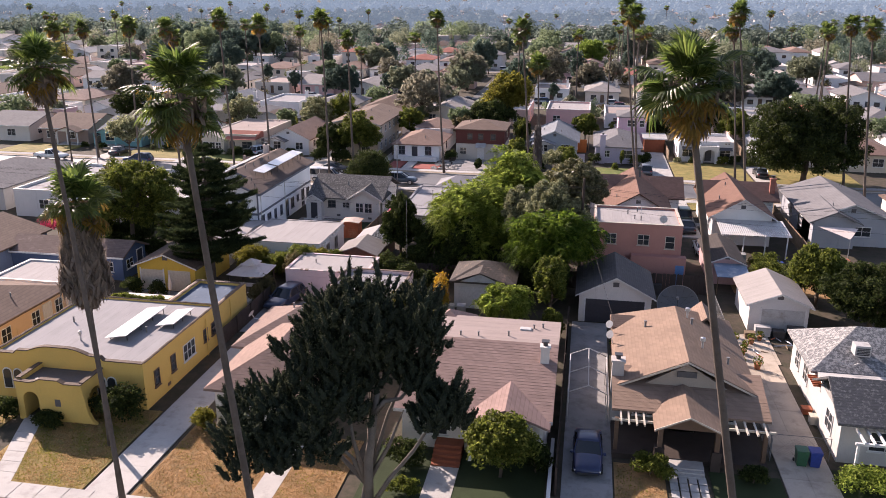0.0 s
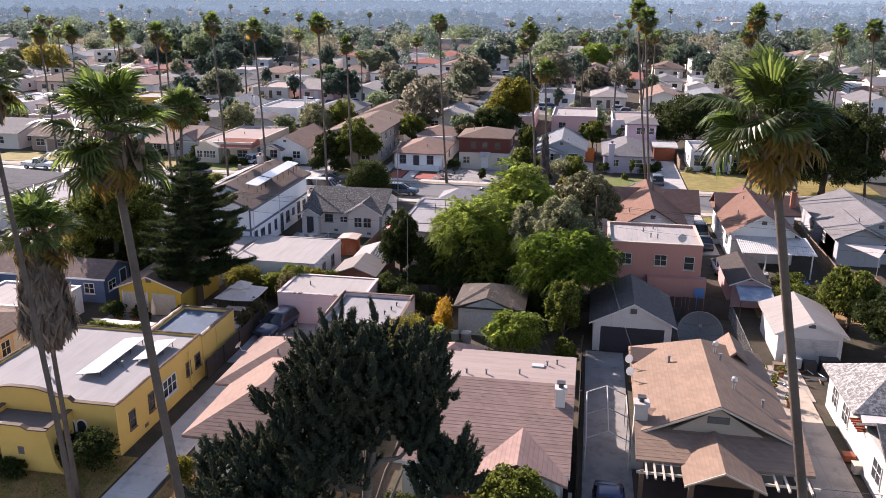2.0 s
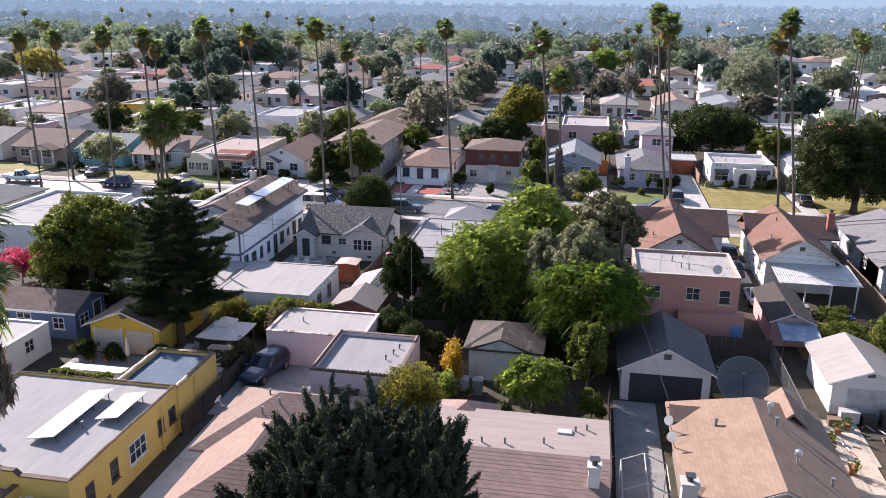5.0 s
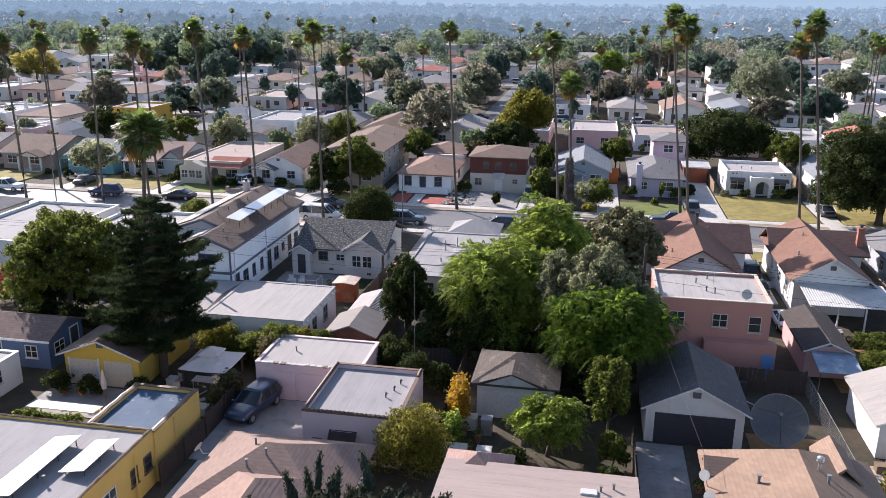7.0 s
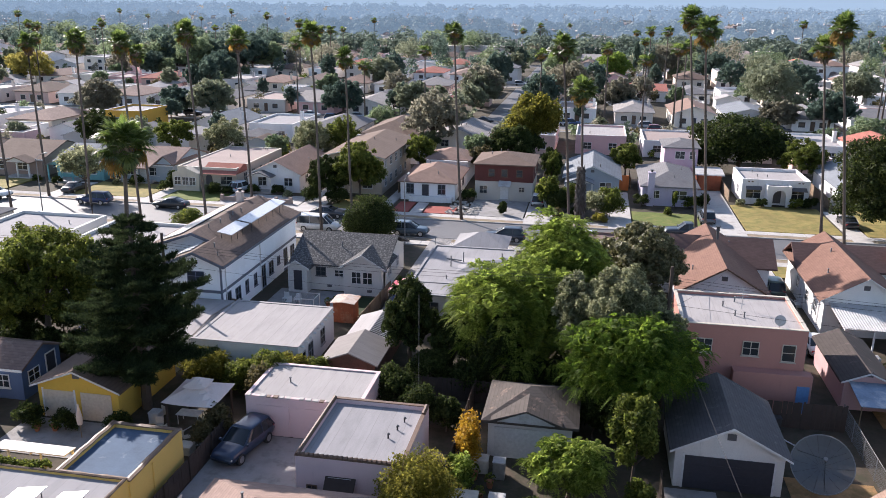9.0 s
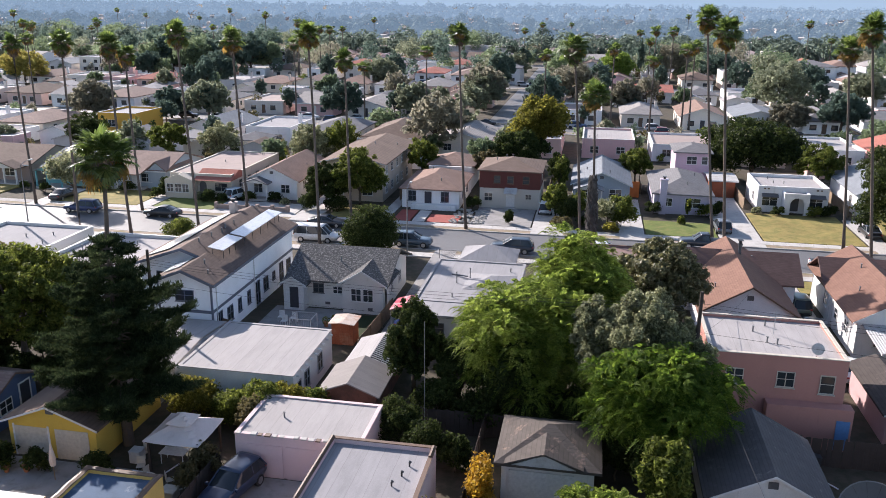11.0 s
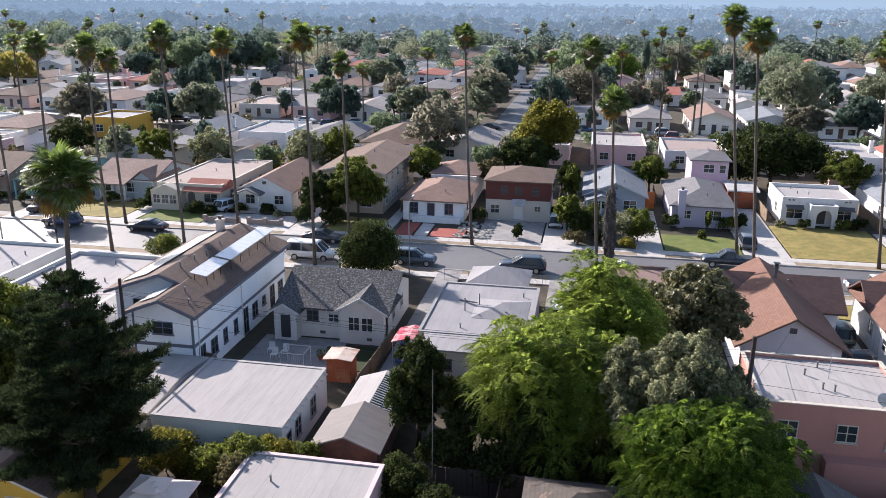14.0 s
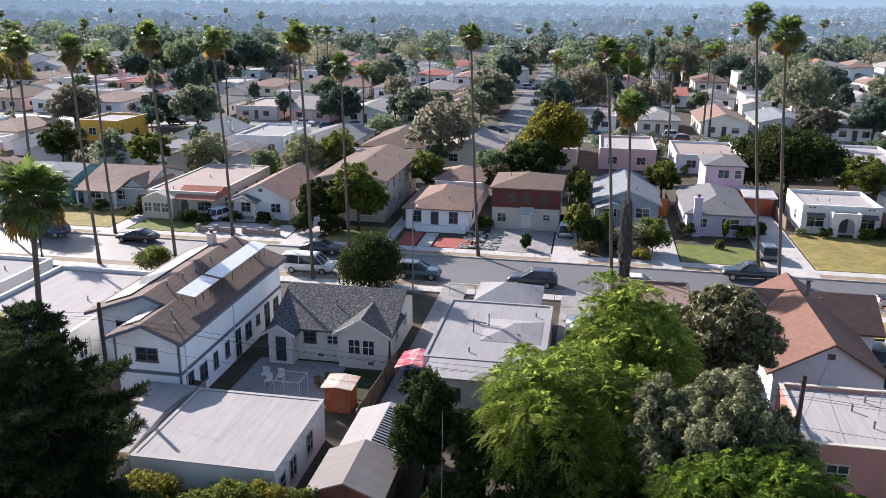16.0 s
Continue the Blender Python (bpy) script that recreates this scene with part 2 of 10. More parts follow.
M_LEAF_PINE = foliage("pine_needles", (0.007, 0.016, 0.008), (0.023, 0.040, 0.018), (0.10, 0.130, 0.055), 0.22, 0.8, 0.05)
M_LEAF_LIME = foliage("feathery_green_leaves", (0.045, 0.080, 0.014), (0.180, 0.255, 0.040), (0.46, 0.53, 0.12), 0.5, 0.6, 0.1)
M_LEAF_GREEN = foliage("green_leaves", (0.030, 0.046, 0.009), (0.090, 0.120, 0.022), (0.26, 0.285, 0.06), 0.42, 0.6, 0.1)
M_LEAF_OLIVE = foliage("grey_green_leaves", (0.056, 0.068, 0.034), (0.205, 0.218, 0.118), (0.54, 0.54, 0.33), 0.4, 0.6, 0.1)
M_LEAF_DEEP = foliage("deep_green_leaves", (0.011, 0.021, 0.007), (0.032, 0.050, 0.014), (0.105, 0.130, 0.038), 0.3, 0.7, 0.08)
M_LEAF_FICUS = foliage("ficus_leaves", (0.009, 0.018, 0.006), (0.026, 0.044, 0.012), (0.105, 0.130, 0.034), 0.32, 0.55, 0.12)
M_LEAF_GLOSS = foliage("glossy_leaves", (0.038, 0.045, 0.015), (0.115, 0.118, 0.045), (0.40, 0.37, 0.21), 0.3, 0.42, 0.3)
M_LEAF_YELLOW = foliage("yellow_leaves", (0.065, 0.070, 0.013), (0.155, 0.150, 0.026), (0.31, 0.275, 0.055), 0.48, 0.6, 0.08)
M_LEAF_ORANGE = foliage("orange_leaves", (0.25, 0.13, 0.015), (0.42, 0.24, 0.02), (0.5, 0.33, 0.04), 0.4)
M_LEAF_TAN = foliage("thinning_leaves", (0.085, 0.075, 0.035), (0.14, 0.12, 0.055), (0.20, 0.17, 0.08), 0.35)
M_LEAF_RED = foliage("magenta_blossom", (0.30, 0.02, 0.06), (0.45, 0.04, 0.10), (0.5, 0.10, 0.15), 0.4)
# distance haze painted into the next five leaf tones: paler, bluer, flatter
M_LEAF_HAZE = foliage("haze_toned_leaves", (0.103, 0.136, 0.112), (0.134, 0.170, 0.138), (0.160, 0.194, 0.156), 0.5, 0.9, 0.02)
M_HAZE_GREEN = foliage("hazed_green_leaves", (0.141, 0.184, 0.111), (0.187, 0.238, 0.140), (0.230, 0.280, 0.167), 0.55, 0.9, 0.02)
M_HAZE_DEEP = foliage("hazed_deep_leaves", (0.078, 0.117, 0.097), (0.106, 0.150, 0.122), (0.138, 0.186, 0.147), 0.5, 0.9, 0.02)
M_HAZE_BROWN = foliage("hazed_brown_leaves", (0.166, 0.158, 0.120), (0.223, 0.212, 0.160), (0.271, 0.259, 0.199), 0.55, 0.9, 0.02)
M_HAZE_GREY = foliage("hazed_olive_leaves", (0.161, 0.179, 0.124), (0.216, 0.238, 0.162), (0.266, 0.287, 0.198), 0.55, 0.9, 0.02)
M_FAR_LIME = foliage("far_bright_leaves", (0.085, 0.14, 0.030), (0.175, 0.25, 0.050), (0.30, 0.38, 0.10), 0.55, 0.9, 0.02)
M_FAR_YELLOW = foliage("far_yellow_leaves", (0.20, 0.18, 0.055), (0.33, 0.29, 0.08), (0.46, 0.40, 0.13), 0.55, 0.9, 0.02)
M_PLASTIC_GREEN = plain("green_plastic", (0.02, 0.10, 0.05), 0.45)
M_PLASTIC_BLUE = plain("blue_plastic", (0.02, 0.05, 0.25), 0.45)
M_CANVAS = surface("pale_canvas", (0.62, 0.53, 0.49), 0.9, 0.12, 0.8, 20, 0.2, stain=(0.48, 0.39, 0.35))
M_CANVAS_RED = surface("red_canvas", (0.40, 0.045, 0.075), 0.9, 0.3, 1.5, 20, 0.2, stain=(0.55, 0.40, 0.40), stain_at=0.52)
M_DISH, _n, _l, _b = shade("dish_mesh")
_b.inputs["Base Color"].default_value = (0.10, 0.11, 0.12, 1)
_b.inputs["Roughness"].default_value = 0.5
_t = _n.new("ShaderNodeBsdfTransparent")
_s = _n.new("ShaderNodeMixShader")
_s.inputs[0].default_value = 0.74
_l.new(_b.outputs[0], _s.inputs[2]); _l.new(_t.outputs[0], _s.inputs[1])
_l.new(_s.outputs[0], _n["Material Output"].inputs["Surface"])
M_SKIRT_GREY = foliage("weathered_dead_fronds", (0.09, 0.083, 0.08), (0.16, 0.148, 0.142), (0.25, 0.23, 0.22), 0.15, 0.95, 0.02)
M_RAIL = plain("dull_fence_rail", (0.17, 0.17, 0.175), 0.75, 0.1)
M_CABLE = plain("black_cable", (0.03, 0.03, 0.032), 0.9)
M_LAWN_TURNING = surface("turning_lawn", (0.27, 0.18, 0.07), 0.95, 0.45, 0.7, 6, 1.0, stain=(0.135, 0.125, 0.035), stain_at=0.5)
M_LEAF_FERN = foliage("fern_like_leaves", (0.026, 0.062, 0.009), (0.085, 0.16, 0.020), (0.25, 0.33, 0.05), 0.45, 0.6, 0.1)

# ---- building tools ----


def finish(bm, name, material, smooth=False):
    me = bpy.data.meshes.new(name)
    bmesh.ops.recalc_face_normals(bm, faces=bm.faces)
    bm.to_mesh(me)
    bm.free()
    me.materials.append(material)
    if smooth:
        me.polygons.foreach_set("use_smooth", [True] * len(me.polygons))
    return me


def thing(name, x, y, z, label, category, group="", kind=""):
    e = new(name)
    e.location = (x, y, z)
    e.empty_display_size = 0.3
    return tagged(e, label, category, group, kind)


def root(ob):
    p = Vector((0, 0, 0))
    while ob:
        p += ob.location
        ob = ob.parent
    return p


def part(name, bm, material, parent, label="", smooth=False):
    """One mesh under a thing or a part. bm is in the coordinates of the place."""
    bmesh.ops.translate(bm, verts=bm.verts, vec=-root(parent))
    ob = new(name, finish(bm, name, material, smooth))
    ob.parent = parent
    return tagged(ob, label) if label else ob


def single(name, bm, material, label, category, kind="", group="", smooth=False):
    """A thing of one mesh, with its origin at its base."""
    lo = Vector([min(v.co[i] for v in bm.verts) for i in range(3)])
    hi = Vector([max(v.co[i] for v in bm.verts) for i in range(3)])
    o = Vector(((lo.x + hi.x) / 2, (lo.y + hi.y) / 2, lo.z))
    bmesh.ops.translate(bm, verts=bm.verts, vec=-o)
    ob = new(name, finish(bm, name, material, smooth))
    ob.location = o
    return tagged(ob, label, category, group, kind)


def bx(x0, x1, y0, y1, z0, z1, bm=None, bevel=0.0):
    bm = bm or bmesh.new()
    v = [bm.verts.new((x, y, z)) for z in (z0, z1) for x, y in ((x0, y0), (x1, y0), (x1, y1), (x0, y1))]
    fs = [bm.faces.new([v[i] for i in f]) for f in ((3, 2, 1, 0), (4, 5, 6, 7), (0, 1, 5, 4), (1, 2, 6, 5), (2, 3, 7, 6), (3, 0, 4, 7))]
    if bevel:
        bmesh.ops.bevel(bm, geom=list({e for f in fs for e in f.edges}), offset=bevel, segments=2, affect="EDGES")
    return bm


def extrude(poly, axis, a, b, bm=None):
    """A prism: poly in the plane across the axis (x: (y, z), y: (x, z), z: (x, y)), from a to b along it."""
    bm = bm or bmesh.new()
    def at(p, k):
        return {"x": (k, p[0], p[1]), "y": (p[0], k, p[1]), "z": (p[0], p[1], k)}[axis]
    lo = [bm.verts.new(at(p, a)) for p in poly]
    hi = [bm.verts.new(at(p, b)) for p in poly]
    bm.faces.new(lo)
    bm.faces.new(hi[::-1])
    for i in range(len(poly)):
        j = (i + 1) % len(poly)
        bm.faces.new((lo[i], hi[i], hi[j], lo[j]))
    return bm


def tube(points, radii, sides=7, bm=None):
    bm = bm or bmesh.new()
    rings = []
    for i, p in enumerate(points):
        p = Vector(p)
        d = Vector(points[min(i + 1, len(points) - 1)]) - Vector(points[max(i - 1, 0)])
        q = d.to_track_quat("Z", "Y")
        r = radii[i] if isinstance(radii, (list, tuple)) else radii
        rings.append([bm.verts.new(p + q @ Vector((math.cos(6.2832 * k / sides) * r, math.sin(6.2832 * k / sides) * r, 0))) for k in range(sides)])
    for a, b in zip(rings, rings[1:]):
        for k in range(sides):
            bm.faces.new((a[k], a[(k + 1) % sides], b[(k + 1) % sides], b[k]))
    bm.faces.new(rings[0][::-1])
    bm.faces.new(rings[-1])
    return bm


def gable_roof(x0, x1, y0, y1, ze, zr, axis, th=0.16, bm=None):
    """Two roof slopes with thickness; the ridge runs along the axis."""
    if axis == "y":
        c = (x0 + x1) / 2
        return extrude([(x0, ze), (c, zr), (x1, ze), (x1, ze - th), (c, zr - th), (x0, ze - th)], "y", y0, y1, bm)
    c = (y0 + y1) / 2
    return extrude([(y0, ze), (c, zr), (y1, ze), (y1, ze - th), (c, zr - th), (y0, ze - th)], "x", x0, x1, bm)


def hip_roof(x0, x1, y0, y1, ze, zr, th=0.16, bm=None, cut=None):
    bm = bm or bmesh.new()
    w, d = x1 - x0, y1 - y0
    k = min(w, d) / 2 if cut is None else cut
    if d >= w:
        r = [((x0 + x1) / 2, y0 + k, zr), ((x0 + x1) / 2, y1 - k, zr)]
    else:
        r = [(x0 + k, (y0 + y1) / 2, zr), (x1 - k, (y0 + y1) / 2, zr)]
    if (Vector(r[0]) - Vector(r[1])).length < 0.15:
        m = (Vector(r[0]) + Vector(r[1])) / 2
        ax = Vector((0, 0.1, 0)) if d >= w else Vector((0.1, 0, 0))
        r = [m - ax, m + ax]
    b = [bm.verts.new((x, y, ze - th)) for x, y in ((x0, y0), (x1, y0), (x1, y1), (x0, y1))]
    e = [bm.verts.new((x, y, ze)) for x, y in ((x0, y0), (x1, y0), (x1, y1), (x0, y1))]
    p, q = (bm.verts.new(v) for v in r)
    bm.faces.new(b[::-1])
    for i in range(4):
        j = (i + 1) % 4
        bm.faces.new((b[i], b[j], e[j], e[i]))
    if d >= w:
        fs = ((e[0], e[1], p), (e[1], e[2], q, p), (e[2], e[3], q), (e[3], e[0], p, q))
    else:
        fs = ((e[0], e[1], q, p), (e[1], e[2], q), (e[2], e[3], p, q), (e[3], e[0], p))
    for f in fs:
        bm.faces.new(f)
    return bm


def gable_wall(x0, x1, y0, y1, z0, ze, zr, axis, bm=None):
    if axis == "y":
        return extrude([(x0, z0), (x1, z0), (x1, ze), ((x0 + x1) / 2, zr), (x0, ze)], "y", y0, y1, bm)
    return extrude([(y0, z0), (y1, z0), (y1, ze), ((y0 + y1) / 2, zr), (y0, ze)], "x", x0, x1, bm)


def on_side(box, side, pos, w, z, h, out0, out1):
    """A box that lies on one side of a wall box: pos along it from its low end, out0 to out1 proud of it."""
    x0, x1, y0, y1 = box
    if side == "s":
        return x0 + pos - w / 2, x0 + pos + w / 2, y0 - out1, y0 - out0, z, z + h
    if side == "n":
        return x0 + pos - w / 2, x0 + pos + w / 2, y1 + out0, y1 + out1, z, z + h
    if side == "e":
        return x1 + out0, x1 + out1, y0 + pos - w / 2, y0 + pos + w / 2, z, z + h
    return x0 - out1, x0 - out0, y0 + pos - w / 2, y0 + pos + w / 2, z, z + h


def ring_of(a0, a1, b0, b1, c0, c1, d0, d1, axis, lo, hi):
    """A rectangular frame in one piece: outer rectangle a, b and inner c, d across the axis, from lo to hi along it."""
    bm = bmesh.new()
    def at(p, k):
        return {"x": (k, p[0], p[1]), "y": (p[0], k, p[1]), "z": (p[0], p[1], k)}[axis]
    outer, inner = ((a0, b0), (a1, b0), (a1, b1), (a0, b1)), ((c0, d0), (c1, d0), (c1, d1), (c0, d1))
    v = [[bm.verts.new(at(p, k)) for p in q] for k in (lo, hi) for q in (outer, inner)]
    for i in range(4):
        j = (i + 1) % 4
        for q in ((v[0][i], v[0][j], v[1][j], v[1][i]), (v[2][i], v[2][j], v[3][j], v[3][i]), (v[0][i], v[0][j], v[2][j], v[2][i]), (v[1][i], v[1][j], v[3][j], v[3][i])):
            bm.faces.new(q)
    return bm


def welded(bm):
    bmesh.ops.remove_doubles(bm, verts=bm.verts, dist=0.0005)
    return bm


def window(box, side, pos, w, z, h, parent, frame_mat, panes=2, detail=True):
    """A window: a frame with a sill, and its panes set back in it."""
    o, i = on_side(box, side, pos, w + 0.11, z - 0.055, h + 0.11, 0.0, 0.06), on_side(box, side, pos, w, z, h, 0.0, 0.06)
    if side in "ns":
        bm = ring_of(o[0], o[1], o[4], o[5], i[0], i[1], i[4], i[5], "y", o[2], o[3])
    else:
        bm = ring_of(o[2], o[3], o[4], o[5], i[2], i[3], i[4], i[5], "x", o[0], o[1])
    f = part("window", bm, frame_mat, parent)
    if detail:
        for k in range(1, panes):
            part("glazing_bar", bx(*on_side(box, side, pos - w / 2 + w * k / panes, 0.05, z, h, 0.0, 0.06)), frame_mat, f)
        part("glazing_bar", bx(*on_side(box, side, pos, w, z + h * 0.5, 0.045, 0.0, 0.05)), frame_mat, f)
        part("sill", bx(*on_side(box, side, pos, w + 0.24, z - 0.13, 0.05, 0.0, 0.11)), frame_mat, f)
    part("pane", bx(*on_side(box, side, pos, w, z, h, 0.003, 0.025)), M_GLASS, f)
    return f


def door(box, side, pos, parent, material, w=0.95, h=2.05, z=0.25, frame_mat=None):
    bm = bx(*on_side(box, side, pos - w / 2 - 0.05, 0.1, z, h + 0.1, 0.0, 0.06))
    bx(*on_side(box, side, pos + w / 2 + 0.05, 0.1, z, h + 0.1, 0.0, 0.06), bm)
    bx(*on_side(box, side, pos, w, z + h, 0.1, 0.0, 0.06), bm)
    f = part("door_frame", bm, frame_mat or M_WHITE, parent)
    leaf = bx(*on_side(box, side, pos, w, z, h, 0.003, 0.03))
    for k in range(2):
        bx(*on_side(box, side, pos, w * 0.66, z + 0.2 + k * 0.95, 0.7, 0.02, 0.042), leaf)
    part("door", leaf, material, f)
    part("step", bx(*on_side(box, side, pos, w + 0.5, 0.0, z, 0.0, 0.7)), M_CONCRETE, parent)
    return f


def chimney(x, y, z0, z1, parent, material, w=0.7, d=0.6):
    bm = bx(x - w / 2, x + w / 2, y - d / 2, y + d / 2, z0, z1)
    bx(x - w / 2 - 0.07, x + w / 2 + 0.07, y - d / 2 - 0.07, y + d / 2 + 0.07, z1, z1 + 0.14, bm)
    c = part("chimney", bm, material, parent)
    bm = tube([(x, y, z1 + 0.14), (x, y, z1 + 0.42)], 0.15, 8)
    part("chimney_cap", bx(x - 0.24, x + 0.24, y - 0.24, y + 0.24, z1 + 0.42, z1 + 0.47, bm), M_METAL_DARK, c)


def roof_vent(x, y, z, parent, h=0.5, r=0.055, turbine=False):
    bm = tube([(x, y, z - 0.4), (x, y, z + h)], r, 8)
    if turbine:
        tube([(x, y, z + h), (x, y, z + h + 0.12), (x, y, z + h + 0.3), (x, y, z + h + 0.36)], [r * 1.1, r * 2.4, r * 2.2, r * 0.6], 10, bm)
    else:
        tube([(x, y, z + h), (x, y, z + h + 0.05)], r * 1.5, 8, bm)
    part("roof_vent", bm, M_METAL if turbine else M_RAIL, parent)


def slab(name, x0, x1, y0, y1, z, material, label, category, kind="structure"):
    return single(name, bx(x0, x1, y0, y1, -0.02, z), material, label, category, kind)


def house(name, x0, x1, y0, y1, eave, rise, roof, wall_mat, roof_mat, label, category="house", over=0.4, wins=(), doors=(),
          trim=M_WHITE, vents=0, gable_vent=True, parapet=0.35, group="", detail=True):
    """A house: walls, roof of one of the kinds (x, y: a gable along that axis; hip; flat), windows, doors, vents.
    wins: (side, place along it, width, sill, height)."""
    h = thing(name, (x0 + x1) / 2, (y0 + y1) / 2, 0, label, category, group)
    box = (x0, x1, y0, y1)
    if roof == "flat":
        part("wall", bx(x0, x1, y0, y1, 0, eave), wall_mat, h)
        part("roof", bx(x0 + 0.2, x1 - 0.2, y0 + 0.2, y1 - 0.2, eave - 0.02, eave + 0.03), roof_mat, h)
        p = part("parapet", ring_of(x0, x1, y0, y1, x0 + .2, x1 - .2, y0 + .2, y1 - .2, "z", eave, eave + parapet), wall_mat, h)
        part("coping", ring_of(x0 - .03, x1 + .03, y0 - .03, y1 + .03, x0 + .22, x1 - .22, y0 + .22, y1 - .22, "z", eave + parapet, eave + parapet + .05), trim, p)
        top = eave
    elif roof == "hip":
        part("wall", bx(x0, x1, y0, y1, 0, eave - 0.1), wall_mat, h)
        part("roof", hip_roof(x0 - over, x1 + over, y0 - over, y1 + over, eave, eave + rise), roof_mat, h)
        top = eave + rise * 0.7
    else:
        k = rise * (1 - over / ((x1 - x0 if roof == "y" else y1 - y0) / 2 + over))
        part("wall", gable_wall(x0, x1, y0, y1, 0, eave + rise - k - 0.17, eave + rise - 0.17, roof), wall_mat, h)
        if roof == "y":
            part("roof", gable_roof(x0 - over, x1 + over, y0 - over, y1 + over, eave, eave + rise, "y"), roof_mat, h)
            c = (x0 + x1) / 2
            bm = extrude([(x0 - over, eave - 0.03), (c, eave + rise - 0.03), (x1 + over, eave - 0.03), (x1 + over, eave - 0.15), (c, eave + rise - 0.15), (x0 - over, eave - 0.15)], "y", y0 - over - 0.035, y0 - over - 0.002)
            part("barge_board", bm, trim, h)
            if gable_vent:
                part("gable_vent", bx(c - 0.25, c + 0.25, y0 - 0.04, y0 - 0.002, eave + rise * 0.45, eave + rise * 0.45 + 0.4), M_TRIM_DARK, h)
        else:
            part("roof", gable_roof(x0 - over, x1 + over, y0 - over, y1 + over, eave, eave + rise, "x"), roof_mat, h)
            bm = bx(x0 - over, x1 + over, y0 - over - 0.035, y0 - over - 0.002, eave - 0.18, eave - 0.01)
            part("fascia", bm, trim, h)
        top = eave + rise * 0.7
    for side, pos, w, z, hh in wins:
        window(box, side, pos, w, z, hh, h, trim, 2 if w > 0.8 else 1, detail)
    for side, pos, mat in doors:
        door(box, side, pos, h, mat)
    r = random.Random(int(abs(x0 * 31 + y0 * 17)))
    for _ in range(vents):
        px, py = r.uniform(x0 + 1, x1 - 1), r.uniform(y0 + 1, y1 - 1)
        if roof == "flat":
            zz = eave
        elif roof == "y":
            zz = eave + rise * (1 - abs(px - (x0 + x1) / 2) / ((x1 - x0) / 2 + over))
        elif roof == "x":
            zz = eave + rise * (1 - abs(py - (y0 + y1) / 2) / ((y1 - y0) / 2 + over))
        else:
            zz = eave + min(rise, rise * min(px - x0 + over, x1 + over - px, py - y0 + over, y1 + over - py) / (min(x1 - x0, y1 - y0) / 2 + over))
        roof_vent(px, py, zz, h, 0.35)
    return h


# ---- plants ----
def leaf_mesh(name, centres, normals, size, material, seed, long=1.6, up=0.0, jitter=0.9):
    """Many single leaves or sprays: a bent rhomb at each centre."""
    r = np.random.RandomState(seed)
    n = len(centres)
    nor = normals + r.normal(0, jitter, (n, 3))
    nor /= np.linalg.norm(nor, axis=1)[:, None] + 1e-9
    a = np.cross(nor, r.normal(0, 1, (n, 3)) + np.array((0, 0, up)))
    a /= np.linalg.norm(a, axis=1)[:, None] + 1e-9
    b = np.cross(nor, a)
    if up:
        a, b = b, a
        a *= np.where(a[:, 2:3] < 0, -1, 1)
    s = (size if isinstance(size, float) else np.asarray(size)[:, None]) * r.uniform(0.6, 1.4, (n, 1))
    v = np.empty((n, 4, 3))
    v[:, 0] = centres - a * s * long / 2
    v[:, 1] = centres + b * s / 2 + nor * s * 0.12
    v[:, 2] = centres + a * s * long / 2
    v[:, 3] = centres - b * s / 2 + nor * s * 0.12
    me = bpy.data.meshes.new(name)
    me.from_pydata(v.reshape(-1, 3).tolist(), [], np.arange(n * 4).reshape(n, 4).tolist())
    me.materials.append(material)
    return me


def sprig_mesh(name, roots, ways, length, width, material, seed, jitter=0.25):
    """Narrow upright sprigs: a bent blade at each root, pointing its own way."""
    r = np.random.RandomState(seed)
    n = len(roots)
    a = ways + r.normal(0, jitter, (n, 3))
    a /= np.linalg.norm(a, axis=1)[:, None] + 1e-9
    b = np.cross(a, r.normal(0, 1, (n, 3)))
    b /= np.linalg.norm(b, axis=1)[:, None] + 1e-9
    c = np.cross(a, b)
    ln = length * r.uniform(0.6, 1.35, (n, 1))
    v = np.empty((n, 4, 3))
    v[:, 0] = roots
    v[:, 1] = roots + a * ln * 0.5 + b * width + c * width * 0.4
    v[:, 2] = roots + a * ln
    v[:, 3] = roots + a * ln * 0.5 - b * width + c * width * 0.4
    me = bpy.data.meshes.new(name)
    me.from_pydata(v.reshape(-1, 3).tolist(), [], np.arange(n * 4).reshape(n, 4).tolist())
    me.materials.append(material)
    return me


def core_points(blobs, n, seed, k=0.62):
    """The dense inside of a crown, where branches and older leaves shut out the light."""
    return blob_points([(x, y, z, rx * k, ry * k, rz * k) for x, y, z, rx, ry, rz in blobs], n, seed, 0.5, 0.1, -0.9)


